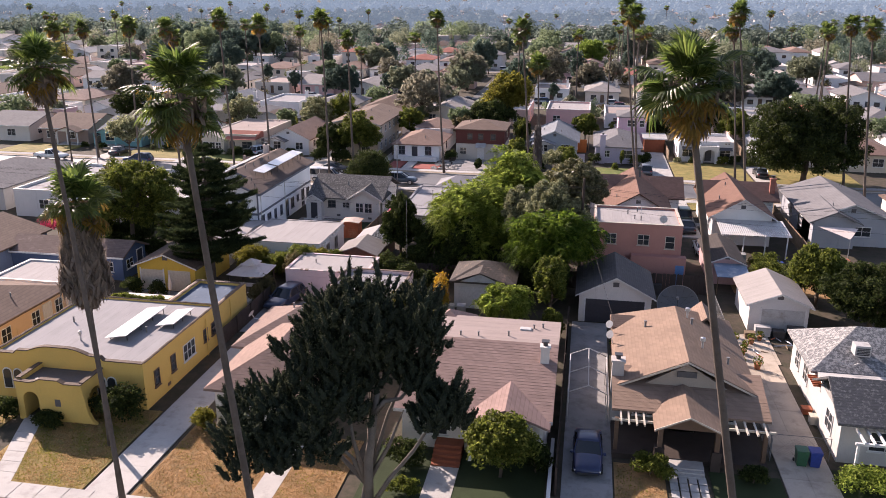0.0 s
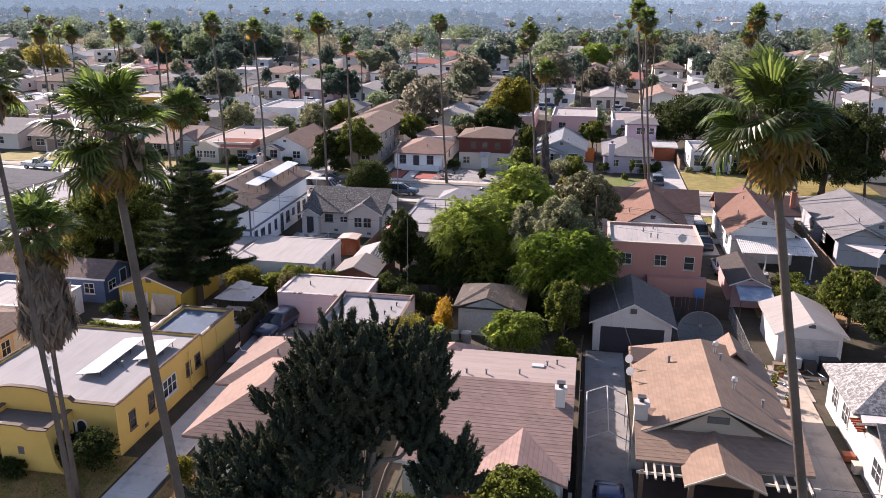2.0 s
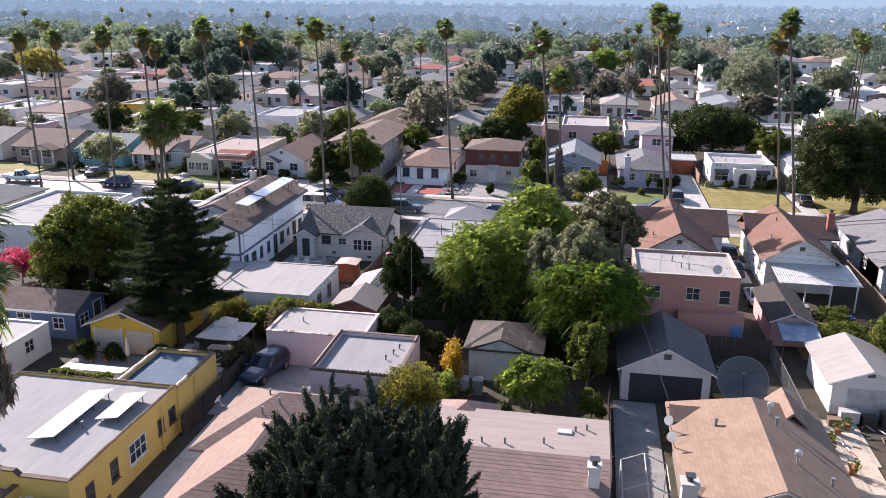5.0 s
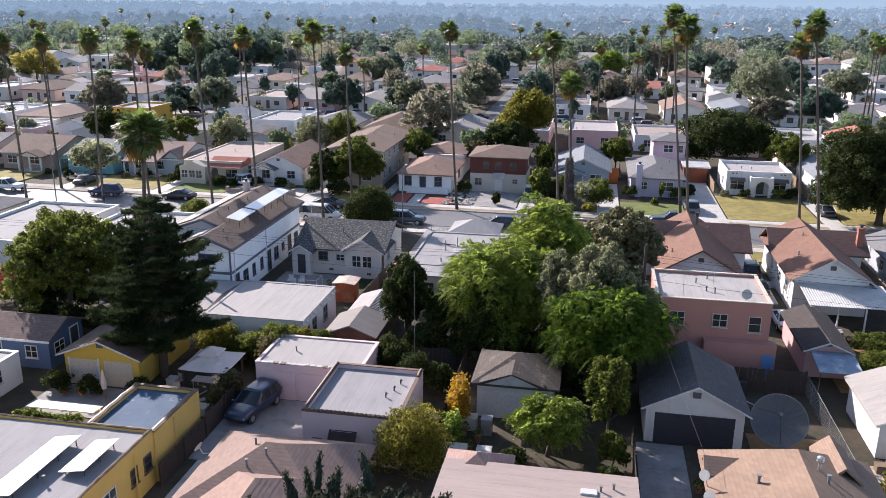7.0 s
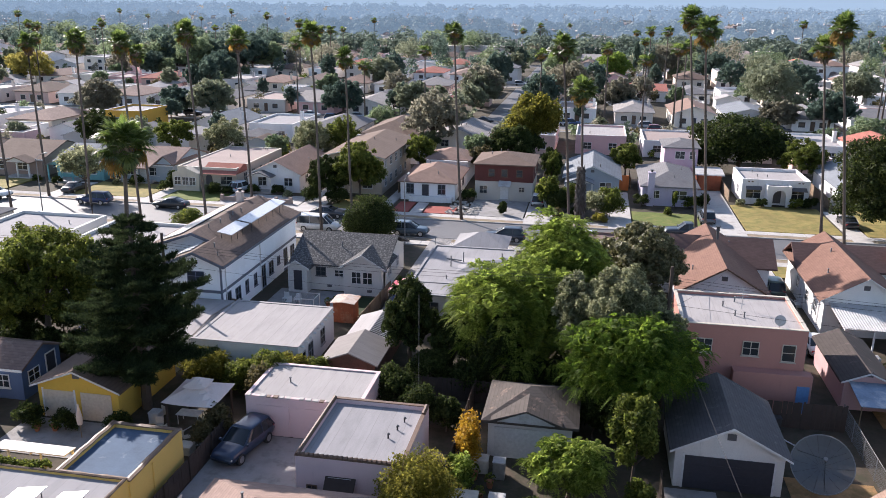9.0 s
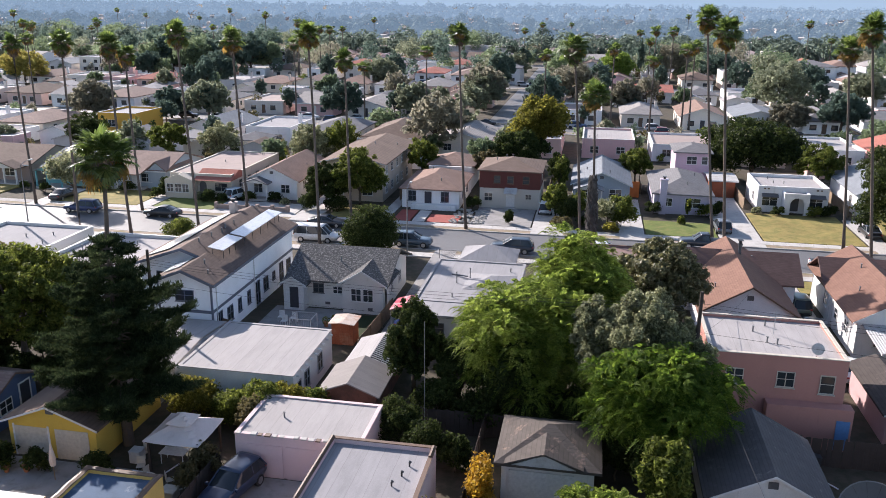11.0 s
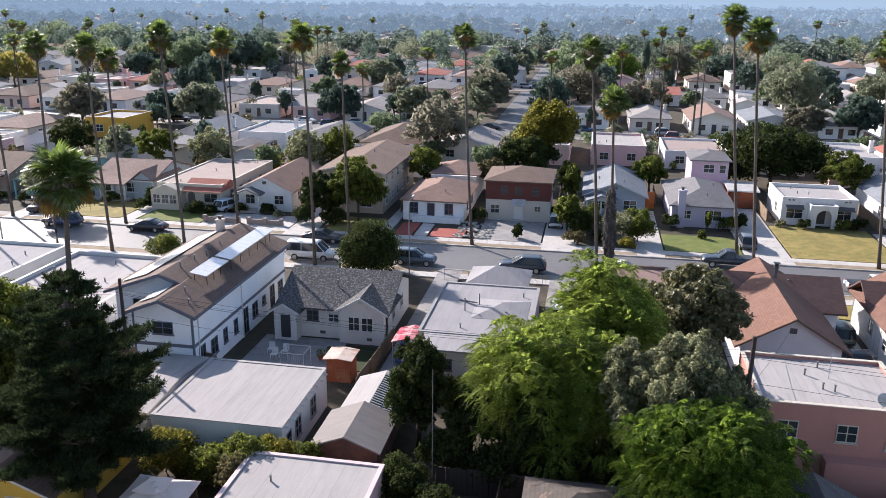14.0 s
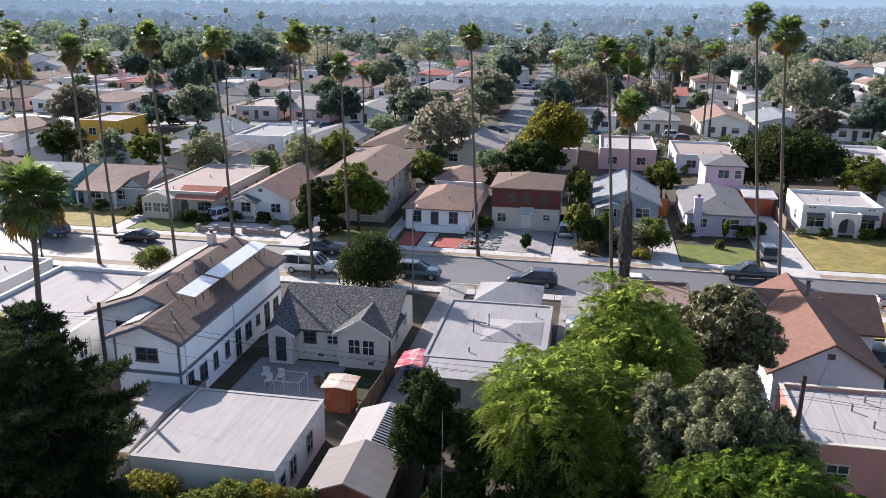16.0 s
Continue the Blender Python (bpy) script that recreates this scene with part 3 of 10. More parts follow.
def blob_points(blobs, n, seed, shell=0.45, lump=0.22, low=-0.75):
    """Points in the outer shell of uneven blobs (centre, radii), with lumps and gaps."""
    r = np.random.RandomState(seed)
    b = np.array(blobs, float)
    w = (b[:, 3] * b[:, 4] + b[:, 3] * b[:, 5] + b[:, 4] * b[:, 5])
    idx = r.choice(len(b), n, p=w / w.sum())
    d = r.normal(0, 1, (n, 3))
    d /= np.linalg.norm(d, axis=1)[:, None]
    d[:, 2] = np.where(d[:, 2] < low, -d[:, 2], d[:, 2])
    ph = r.uniform(0, 6.28, (len(b), 3))[idx]
    wob = 1 + lump * (np.sin(d[:, 0] * 5 + ph[:, 0]) * np.sin(d[:, 1] * 6 + ph[:, 1]) + 0.6 * np.sin(d[:, 2] * 9 + ph[:, 2]) * np.sin(d[:, 0] * 11 + ph[:, 1]))
    rad = (1 - shell * r.uniform(0, 1, n) ** 1.6) * wob
    p = b[idx, :3] + d * rad[:, None] * b[idx, 3:]
    return p, d


def sub_blobs(cx, cy, cz, rx, ry, rz, count, seed, size=0.42):
    """Clumps over the outside of one large crown."""
    r = random.Random(seed)
    out = []
    for i in range(count):
        g = i * 2.39996
        t = 1 - 1.55 * (i + 0.5) / count
        q = math.sqrt(max(0, 1 - t * t))
        k = r.uniform(0.55, 0.85)
        s = size * r.uniform(0.7, 1.25)
        out.append((cx + rx * k * q * math.cos(g), cy + ry * k * q * math.sin(g), cz + rz * k * t, rx * s, ry * s, rz * s * 0.9))
    return out


def limbs(x, y, z0, targets, r0, seed, fork=0.45, sides=7):
    """A tapered trunk that parts into limbs towards the targets."""
    r = random.Random(seed)
    c = Vector([sum(t[i] for t in targets) / len(targets) for i in range(3)])
    top = Vector((x, y, z0)).lerp(c, fork)
    top.x, top.y = x + (top.x - x) * 0.6, y + (top.y - y) * 0.6
    bm = tube([(x, y, z0), (x + r.uniform(-.1, .1), y + r.uniform(-.1, .1), (z0 + top.z) / 2), tuple(top)], [r0 * 1.25, r0, r0 * 0.8], sides)
    for t in targets:
        t = Vector(t)
        m = top.lerp(t, 0.5) + Vector((r.uniform(-.3, .3), r.uniform(-.3, .3), r.uniform(0, .4)))
        tube([tuple(top), tuple(m), tuple(t)], [r0 * 0.6, r0 * 0.4, r0 * 0.1], 5, bm)
    return bm


def billows(blobs, count, seed, size=0.36):
    """Breaks each clump into smaller rounded billows over its outside."""
    r = random.Random(seed)
    out = []
    for j, (x, y, z, rx, ry, rz) in enumerate(blobs):
        turn = r.uniform(0, 6.28)
        for i in range(count):
            g = turn + i * 2.39996
            t = 1 - 1.7 * (i + 0.5) / count
            q = math.sqrt(max(0, 1 - t * t))
            k = r.uniform(0.62, 0.98)
            c = (x + rx * k * q * math.cos(g), y + ry * k * q * math.sin(g), z + rz * k * t)
            if any(m != j and ((c[0] - b[0]) / b[3]) ** 2 + ((c[1] - b[1]) / b[4]) ** 2 + ((c[2] - b[2]) / b[5]) ** 2 < 0.4 for m, b in enumerate(blobs)):
                continue
            s = size * r.uniform(0.65, 1.3)
            out.append((*c, rx * s, ry * s, rz * s))
    return out


def spray_mesh(name, centres, outward, length, pairs, material, seed, droop=0.35, width=0.2):
    """Feather-shaped leaves: a hanging midrib with paired narrow leaflets."""
    r = np.random.RandomState(seed)
    n = len(centres)
    a = outward * np.array((1, 1, 0.55)) + r.normal(0, 0.35, (n, 3))
    a /= np.linalg.norm(a, axis=1)[:, None] + 1e-9
    b = np.cross(a, np.array((0, 0, 1.0)) + r.normal(0, 0.25, (n, 3)))
    b /= np.linalg.norm(b, axis=1)[:, None] + 1e-9
    ln = length * r.uniform(0.65, 1.25, (n, 1))
    v = np.empty((n, pairs * 2, 4, 3))
    down = np.array((0, 0, -1.0))
    for k in range(pairs):
        t = (k + 0.6) / pairs
        leaf = ln * width * (1.25 - t * 0.75) * 2
        root_at = centres + a * ln * t + down * ln * droop * t * t
        for m, sgn in enumerate((-1, 1)):
            d = b * sgn * 0.9 + a * 0.55 + down * 0.12
            tip = root_at + d * leaf
            w = a * ln * 0.55 / pairs
            q = v[:, k * 2 + m]
            q[:, 0], q[:, 2] = root_at, tip
            q[:, 1], q[:, 3] = root_at + d * leaf * 0.5 + w, root_at + d * leaf * 0.5 - w
    me = bpy.data.meshes.new(name)
    me.from_pydata(v.reshape(-1, 3).tolist(), [], np.arange(n * pairs * 8).reshape(-1, 4).tolist())
    me.materials.append(material)
    return me


def feather_tree(name, x, y, blobs, n, length, leaf_mat, label, trunk_r=0.25, seed=1, pairs=12):
    """A tree of feathery compound leaves in rounded billows."""
    t = thing(name, x, y, 0, label, "tree")
    part("trunk", limbs(x, y, 0, [b[:3] for b in blobs[:9]], trunk_r, seed), M_BARK, t, smooth=True)
    p, d = blob_points(billows(blobs, 9, seed, 0.40), n, seed, 0.35, 0.2, -0.5)
    crown = new("crown", spray_mesh("crown", p - np.array((x, y, 0)), d, length, pairs, leaf_mat, seed, 0.7, 0.125))
    crown.parent = t
    p, d = core_points(blobs, 4200, seed + 1, 0.72)
    inner = new("inner_leaves", leaf_mesh("inner_leaves", p - np.array((x, y, 0)), d, 0.34, leaf_mat, seed, 1.6, jitter=0.6))
    inner.parent = t
    return t


def tree(name, x, y, blobs, n, size, leaf_mat, label, trunk_r=0.2, seed=1, bark=M_BARK, category="tree", long=1.6, shell=0.5, low=-0.75, group="", lumps=0, loose=0.45):
    """A trunk with limbs under a crown of single leaves in clumps."""
    t = thing(name, x, y, 0, label, category, group)
    part("trunk", limbs(x, y, 0, [b[:3] for b in blobs[:9]], trunk_r, seed), bark, t, smooth=True)
    p, d = blob_points(billows(blobs, lumps, seed) if lumps else blobs, n, seed, 0.55 if lumps else shell, low=low)
    pc, dc = core_points(blobs, n // 7, seed + 1, 0.56)
    sizes = np.concatenate([np.full(n, size), np.full(n // 7, size * 1.7)])
    ob = new("crown", leaf_mesh("crown", np.concatenate([p, pc]) - np.array((x, y, 0)), np.concatenate([d, dc]), sizes, leaf_mat, seed, long, jitter=loose if lumps else 0.9))
    ob.parent = t
    return t


def shrub(name, x, y, z, rx, ry, rz, n, size, leaf_mat, label, seed=1, clumps=7, group=""):
    """A bush whose leaves reach the ground, on a few stems."""
    t = thing(name, x, y, 0, label, "shrub", group)
    blobs = sub_blobs(x, y, z, rx, ry, rz, clumps, seed, 0.55)
    part("stem", limbs(x, y, 0, [b[:3] for b in blobs[:4]], 0.06, seed, 0.3, 5), M_BARK, t)
    p, d = blob_points(blobs, n, seed, 0.6)
    p[:, 2] = np.maximum(p[:, 2], 0.05)
    ob = new("crown", leaf_mesh("crown", p - np.array((x, y, 0)), d, size, leaf_mat, seed, 1.5))
    ob.parent = t
    return t


def frond_mesh(name, length, fingers, material, seed, droop=0.5, joined=0.7):
    """One fan leaf along +x: a stalk and a fan of folded blades, joined near the hub and parting into drooping tips."""
    r = random.Random(seed)
    bm = bmesh.new()
    stalk = length * 0.5
    bx(0, stalk, -0.018, 0.018, -0.018, 0.012, bm)
    rad = length - stalk
    for i in range(fingers):
        a = -2.05 + 4.1 * (i + 0.5) / fingers + r.uniform(-0.03, 0.03)
        half = 2.05 / fingers
        k = rad * (1.12 - 0.16 * abs(a)) * r.uniform(0.86, 1.1)
        fold = 0.03 * rad
        def at(d, off, z):
            y = d * math.sin(a + off)
            return bm.verts.new((stalk + d * math.cos(a + off), y, z + 0.26 * abs(y) * (1 - 0.5 * droop)))
        sag = droop * r.uniform(0.7, 1.3)
        o = bm.verts.new((stalk, 0, 0))
        m = [at(k * joined, q, z) for q, z in ((-half, 0), (0, fold), (half, 0))]
        e = [at(k * 0.84, q * 0.5, z - 0.13 * k * sag) for q, z in ((-half, 0), (0, fold * 0.7), (half, 0))]
        tip = at(k * 1.02, r.uniform(-0.04, 0.04), -0.36 * k * sag)
        for q in ((o, m[0], m[1]), (o, m[1], m[2]), (m[0], e[0], e[1], m[1]), (m[1], e[1], e[2], m[2]), (e[0], tip, e[1]), (e[1], tip, e[2])):
            bm.faces.new(q)
    me = bpy.data.meshes.new(name)
    bm.to_mesh(me)
    bm.free()
    me.materials.append(material)
    return me


FRONDS = [frond_mesh("frond", 1.75, 26, M_FROND, s, 0.5 + 0.35 * s) for s in range(3)]
FRONDS_DRY = [frond_mesh("dry_frond", 1.65, 22, M_DRYFROND, 7 + s, 1.1) for s in range(2)]


def frond_places(count, seed, dry=0.3):
    """Turn and rise of each leaf: upright at the top, level at the sides, hanging and yellow below."""
    r = random.Random(seed)
    for i in range(count):
        k = (i + 0.5) / count
        el = 84 - 152 * k ** 0.92 + r.uniform(-13, 13)
        yield i * 137.5 + r.uniform(-28, 28), el, k > 1 - dry and r.random() < 0.75, r


def palm(x, y, top, lean, label, r0=0.25, skirt=0.0, fronds=46, scale=1.0, seed=1, near=False, group="street palms", lean_y=0.0, dry_part=0.3):
    """A tall fan palm: a slim ringed trunk, a round head of fan leaves, dry ones hanging below."""
    t = thing("palm_tree", x, y, 0, label, "palm tree", group)
    steps = 9
    def at(z):
        k = z / top
        bend = 0.25 * math.sin(k * 3.1 + seed) * min(1, top / 20)
        return Vector((x + lean * z + bend * 0.5, y + lean_y * z + bend * 0.4, z))
    pts = [at(top * i / steps) for i in range(steps + 1)]
    part("trunk", tube(pts, [r0 * (1.35 if i == 0 else 1.05 - 0.42 * i / steps) for i in range(steps + 1)], 9), M_BARK_PALM, t, smooth=True)
    head = at(top)
    if skirt:
        pc, dc = [], []
        r = np.random.RandomState(seed)
        m = int((520 if skirt < 3 else 900) * skirt)
        zz = r.uniform(0, 1, m)
        an = r.uniform(0, 6.283, m)
        wid = ((0.85 - 0.5 * zz ** 1.3) if skirt < 3 else (0.5 + 0.75 * zz) * np.where(zz > .82, np.maximum(.25, (1.04 - zz) / .22), 1)) * (scale if skirt < 3 else 1.25) * r.uniform(0.45, 1.05, m)
        zc = top - 0.3 - zz * skirt
        cx = np.array([at(max(z, 0.1)) for z in zc])
        pc = np.stack([cx[:, 0] + np.cos(an) * wid, cx[:, 1] + np.sin(an) * wid, zc], 1)
        dc = np.stack([np.cos(an), np.sin(an), 0 * an], 1)
        ob = new("skirt", leaf_mesh("skirt", pc - np.array((x, y, 0)), dc, 0.22, M_SKIRT, seed, 4.5, up=4.0, jitter=0.35))
        ob.parent = t
    if near:
        bud = part("crown", tube([tuple(head - Vector((0, 0, 0.5))), tuple(head + Vector((0, 0, 0.35)))], [r0 * 0.9, r0 * 0.5], 8), M_BARK_PALM, t)
        for az, el, dry, r in frond_places(fronds, seed, dry_part):
            me = (FRONDS_DRY if dry else FRONDS)[r.randrange(2)]
            ob = new("frond", me)
            ob.parent = bud
            s = scale * r.uniform(0.78, 1.2)
            up = Vector((0, 0, r.uniform(-0.25, 0.3)))
            ob.matrix_basis = Matrix.Translation(head - root(bud) + up) @ Euler((radians(r.uniform(-25, 25)), radians(-el), radians(az))).to_matrix().to_4x4() @ Matrix.Scale(s, 4)
    else:
        vs, fs, mi = [], [], []
        for az, el, dry, r in frond_places(fronds, seed, dry_part):
            me = (FRONDS_DRY if dry else FRONDS)[r.randrange(2)]
            s = scale * r.uniform(0.85, 1.15)
            mat = Matrix.Translation(head - Vector((x, y, 0)) + Vector((0, 0, r.uniform(-0.25, 0.3)))) @ Euler((radians(r.uniform(-25, 25)), radians(-el), radians(az))).to_matrix().to_4x4() @ Matrix.Scale(s, 4)
            o = len(vs)
            vs += [mat @ v.co for v in me.vertices]
            fs += [[o + i for i in p.vertices] for p in me.polygons]
            mi += [1 if dry else 0] * len(me.polygons)
        me = bpy.data.meshes.new("crown")
        me.from_pydata(vs, [], fs)
        me.materials.append(M_FROND)
        me.materials.append(M_DRYFROND)
        me.polygons.foreach_set("material_index", mi)
        ob = new("crown", me)
        ob.parent = t
    return t


# ---- vehicles ----
def curve(stops, x):
    """Height or width at x along a smooth line through the stops."""
    for (xa, a), (xb, b) in zip(stops, stops[1:]):
        if x <= xb:
            k = max(0.0, (x - xa) / (xb - xa))
            return a + (b - a) * k * k * (3 - 2 * k)
    return stops[-1][1]


def skin(sections, closed_ends=True):
    """A skin over cross-sections of equal length, mirrored across y."""
    bm = bmesh.new()
    rows = [[bm.verts.new((x, y, z)) for y, z in pts] + [bm.verts.new((x, -y, z)) for y, z in pts[::-1]] for x, pts in sections]
    for a, b in zip(rows, rows[1:]):
        for k in range(len(a)):
            bm.faces.new((a[k], a[(k + 1) % len(a)], b[(k + 1) % len(a)], b[k]))
    if closed_ends:
        bm.faces.new(rows[0])
        bm.faces.new(rows[-1][::-1])
    return bm


CAR_FORMS = {
    # deck line from tail to nose; cabin: tail foot, tail top, screen top, screen foot; roof height; sill
    "sedan": ([(-1, .72), (-.94, .93), (-.6, .98), (.38, .96), (.86, .80), (1, .62)], (-.74, -.34, .06, .46), 1.44, .26),
    "suv": ([(-1, .84), (-.96, 1.0), (.38, 1.04), (.84, .95), (1, .72)], (-.98, -.78, .04, .46), 1.70, .34),
    "pickup": ([(-1, 1.02), (-.97, 1.08), (-.1, 1.08), (.44, 1.10), (.88, 1.02), (1, .82)], (-.24, -.17, .16, .46), 1.80, .42),
    "van": ([(-1, 1.0), (-.97, 1.12), (.56, 1.12), (.9, .98), (1, .76)], (-1.0, -.95, .36, .70), 2.02, .34),
}


def car(x, y, heading, paint, label, kind="sedan", length=4.7, width=1.8, group="parked cars", far=False):
    """A parked car, standing on its wheels, its nose along heading (degrees from +x)."""
    h = thing("car" if kind not in ("pickup", "van") else {"pickup": "pickup_truck", "van": "van"}[kind], 0, 0, 0, label, "car" if kind not in ("pickup", "van") else kind, group)
    L, W = length / 2, width / 2
    deck, cab, roofz, sill = CAR_FORMS[kind]
    colour = car_paint(paint)
    secs = []
    for i in range(15):
        k = -1 + 2 * i / 14
        w = W * (1 - .13 * abs(k) ** 5 - .05 * abs(k) ** 2)
        top = curve(deck, k)
        low = sill + .10 * max(0, abs(k) - .8) / .2
        secs.append((k * L, [(w * .86, low), (w * .985, low + .12), (w, low + (top - low) * .5), (w * .97, top - .09), (w * .88, top - .015), (w * .45, top + .015)]))
    part("body", skin(secs), colour, h, smooth=True)
    a0, a1, a2, a3 = (q * L for q in cab)
    belt = lambda q: curve(deck, q / L) - .03
    tw = W * (.74 if kind != "van" else .84)
    levels = []
    for k in (0, .35, .7, 1):
        b0, b3 = a0 + (a1 - a0) * k, a3 + (a2 - a3) * k
        half = W * .93 + (tw - W * .93) * k
        row = []
        for f in (0, .06, .3, .5, .7, .94, 1):
            px = b0 + (b3 - b0) * f
            foot = belt(px)
            row.append((px, half * (.86 if f in (0, 1) else 1), foot + (roofz - .07 - foot) * k))
        levels.append(row)
    bm = bmesh.new()
    rings = [[bm.verts.new(p) for p in row] + [bm.verts.new((p[0], -p[1], p[2])) for p in row[::-1]] for row in levels]
    for a, b in zip(rings, rings[1:]):
        for k in range(len(a)):
            bm.faces.new((a[k], a[(k + 1) % len(a)], b[(k + 1) % len(a)], b[k]))
    part("glasshouse", bm, M_CAR_GLASS, h, smooth=True)
    rsec = []
    for f in (0, .12, .5, .88, 1):
        px, e = a1 - .05 + (a2 - a1 + .10) * f, (.035 if f in (0, 1) else 0)
        rsec.append((px, [(tw + .035, roofz - .10), (tw + .02, roofz - .055 - e), (tw * .8, roofz - .01 - e), (tw * .4, roofz + .012 - e)]))
    part("roof", skin(rsec), colour, h, smooth=True)
    if not far:
        mid = a1 + (a2 - a1) * .5
        for s in (-1, 1):
            for xb, xt in ((a0 + .08, a1 + .03), (mid - .06, mid - .06), (a3 - .05, a2 - .03)):
                part("pillar", tube([(xb, s * W * .915, belt(xb)), (xt, s * (tw + .01), roofz - 0.08)], 0.04, 5), colour, h)
            part("mirror", bx(a3 - 0.22, a3 - 0.06, s * (W + 0.07) - 0.09, s * (W + 0.07) + 0.09, belt(a3), belt(a3) + 0.15, None, .03), colour, h)
    wr = 0.32 if kind == "sedan" else 0.37
    for sx in (-0.61, 0.63):
        for s in (-1, 1):
            w = part("wheel", tube([(sx * L, s * (W - 0.22), wr), (sx * L, s * (W - .03), wr), (sx * L, s * (W + .005), wr)], [wr, wr, wr * .88], 16), M_TYRE, h)
            if not far:
                part("rim", tube([(sx * L, s * (W - 0.1), wr), (sx * L, s * (W + 0.012), wr)], wr * 0.62, 10), M_RIM, w)
    for s in (-1, 1):
        part("headlight", bx(L * .93, L * .985, s * W * .66 - .17, s * W * .66 + .17, curve(deck, .96) - .17, curve(deck, .96) - .05, None, .02), M_LAMP_WHITE, h)
        part("tail_light", bx(-L * .985, -L * .93, s * W * .72 - .12, s * W * .72 + .12, curve(deck, -.97) - .2, curve(deck, -.97) - .03, None, .02), M_LAMP_RED, h)
    if not far:
        part("bumper", bx(L * .95, L + 0.02, -W * .72, W * .72, sill + .08, sill + .26, None, .04), M_METAL_DARK, h)
        part("bumper", bx(-L - 0.02, -L * .95, -W * .72, W * .72, sill + .1, sill + .28, None, .04), M_METAL_DARK, h)
    if kind == "pickup":
        part("bed_liner", bx(-L + 0.14, -0.28 * L, -W * .8, W * .8, 1.0, 1.11), M_METAL_DARK, h)
    h.location, h.rotation_euler = (x, y, 0.03), (0, 0, radians(heading))
    return h


def fence(name, pts, h, material, label, pitch=0.3, group="", post_every=2.4):
    """Upright boards with posts along a line."""
    f = thing(name, pts[0][0], pts[0][1], 0, label, "fence", group)
    for (xa, ya), (xb, yb) in zip(pts, pts[1:]):
        ln = math.hypot(xb - xa, yb - ya)
        dx, dy = (xb - xa) / ln, (yb - ya) / ln
        r = random.Random(int(xa * 7 + ya))
        n = max(1, int(ln / pitch))
        w = ln / n * 0.47
        me = finish(bx(-w, w, -.014, .014, 0, h - .04), "board", material)
        for i in range(n):
            s = ln * (i + 0.5) / n
            ob = new("board", me)
            ob.parent = f
            ob.location = (xa + dx * s - pts[0][0], ya + dy * s - pts[0][1], .04 + r.uniform(-.05, .03))
            ob.rotation_euler = (0, r.uniform(-.02, .02), math.atan2(dy, dx))
        m = max(1, int(ln / post_every))
        for i in range(m + 1):
            s = ln * i / m
            part("post", bx(xa + dx * s - 0.05 + dy * 0.06, xa + dx * s + 0.05 + dy * 0.06, ya + dy * s - 0.05 + dx * 0.06, ya + dy * s + 0.05 + dx * 0.06, 0, h + 0.05), material, f)
    return f

# ---- ground, streets, pavements ----
single("ground", bx(-5200, 4200, -300, 4200, -1.0, 0.0), M_DIRT, "dry brown earth of the yards between the houses", "ground", "structure")


def street(y0, y1, x0, x1, tag):
    single("road", bx(x0, x1, y0, y1, -0.05, 0.02), M_ASPHALT, "grey asphalt street with a worn surface", "road", "structure")
    for a, s in ((y0, -1), (y1, 1)):
        lo, hi = sorted((a, a + s * 0.16))
        single("kerb", bx(x0, x1, lo, hi, -0.05, 0.15, None, 0.0), M_KERB, "concrete kerb along the street", "kerb", "structure")
        lo, hi = sorted((a + s * 0.16, a + s * 1.35))
        single("parkway", bx(x0, x1, lo, hi, -0.05, 0.13), M_PARKWAY, "strip of bare earth and dry grass beside the kerb", "grass strip", "structure")
        lo, hi = sorted((a + s * 1.35, a + s * 2.85))
        p = thing("pavement", (x0 + x1) / 2, (lo + hi) / 2, 0, "pale concrete pavement of square slabs", "pavement", kind="structure")
        bed = part("bed", bx(x0, x1, lo, hi, -0.05, 0.115), M_CONCRETE_DARK, p)
        if tag:
            me = finish(bx(-0.735, 0.735, -0.735, 0.735, -0.06, 0.02, None, 0.012), "paving_slab", M_CONCRETE)
            n = int(tag / 1.5)
            for i in range(-n, n // 2):
                ob = new("paving_slab", me)
                ob.parent = p
                ob.location = (i * 1.5 + 0.75 - p.location.x, 0, 0.12)


street(116.0, 124.7, -320, 320, 75)
street(25.6, 34.7, -320, 320, 60)
for yy in (207, 298, 389):
    street(yy, yy + 8.7, -420, 420, 0)
single("side_street", bx(-27.5, -20, 218, 700, -0.05, 0.03), M_ASPHALT, "straight side street running away between the houses", "road", "structure")

# front yards of the near row
slab("lawn", -30.6, -23.4, 37.6, 46.8, 0.07, M_LAWN_TURNING, "patchy green and straw lawn before the yellow house", "lawn")
slab("lawn", -44, -32.6, 37.6, 46.8, 0.07, M_LAWN_TURNING, "patchy lawn beside the garden path", "lawn")
slab("lawn", -20.4, -9.2, 37.6, 45.6, 0.07, M_LAWN_DRY, "dry straw-coloured lawn", "lawn")
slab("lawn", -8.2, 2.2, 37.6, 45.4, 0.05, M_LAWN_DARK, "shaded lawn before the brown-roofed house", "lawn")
slab("lawn", 6.1, 9.0, 37.6, 46.0, 0.07, M_LAWN_DRY, "dry lawn patch before the bungalow", "lawn")
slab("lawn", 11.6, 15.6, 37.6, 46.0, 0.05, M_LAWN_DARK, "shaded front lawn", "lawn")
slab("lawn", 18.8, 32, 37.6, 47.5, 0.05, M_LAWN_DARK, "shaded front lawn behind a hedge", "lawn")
bm = bmesh.new()
path = [(-28.4 - 1.6 * math.sin(i / 7 * 1.57) - 1.3 * (i / 7) ** 2, 37.4 + i * 1.05) for i in range(8)]
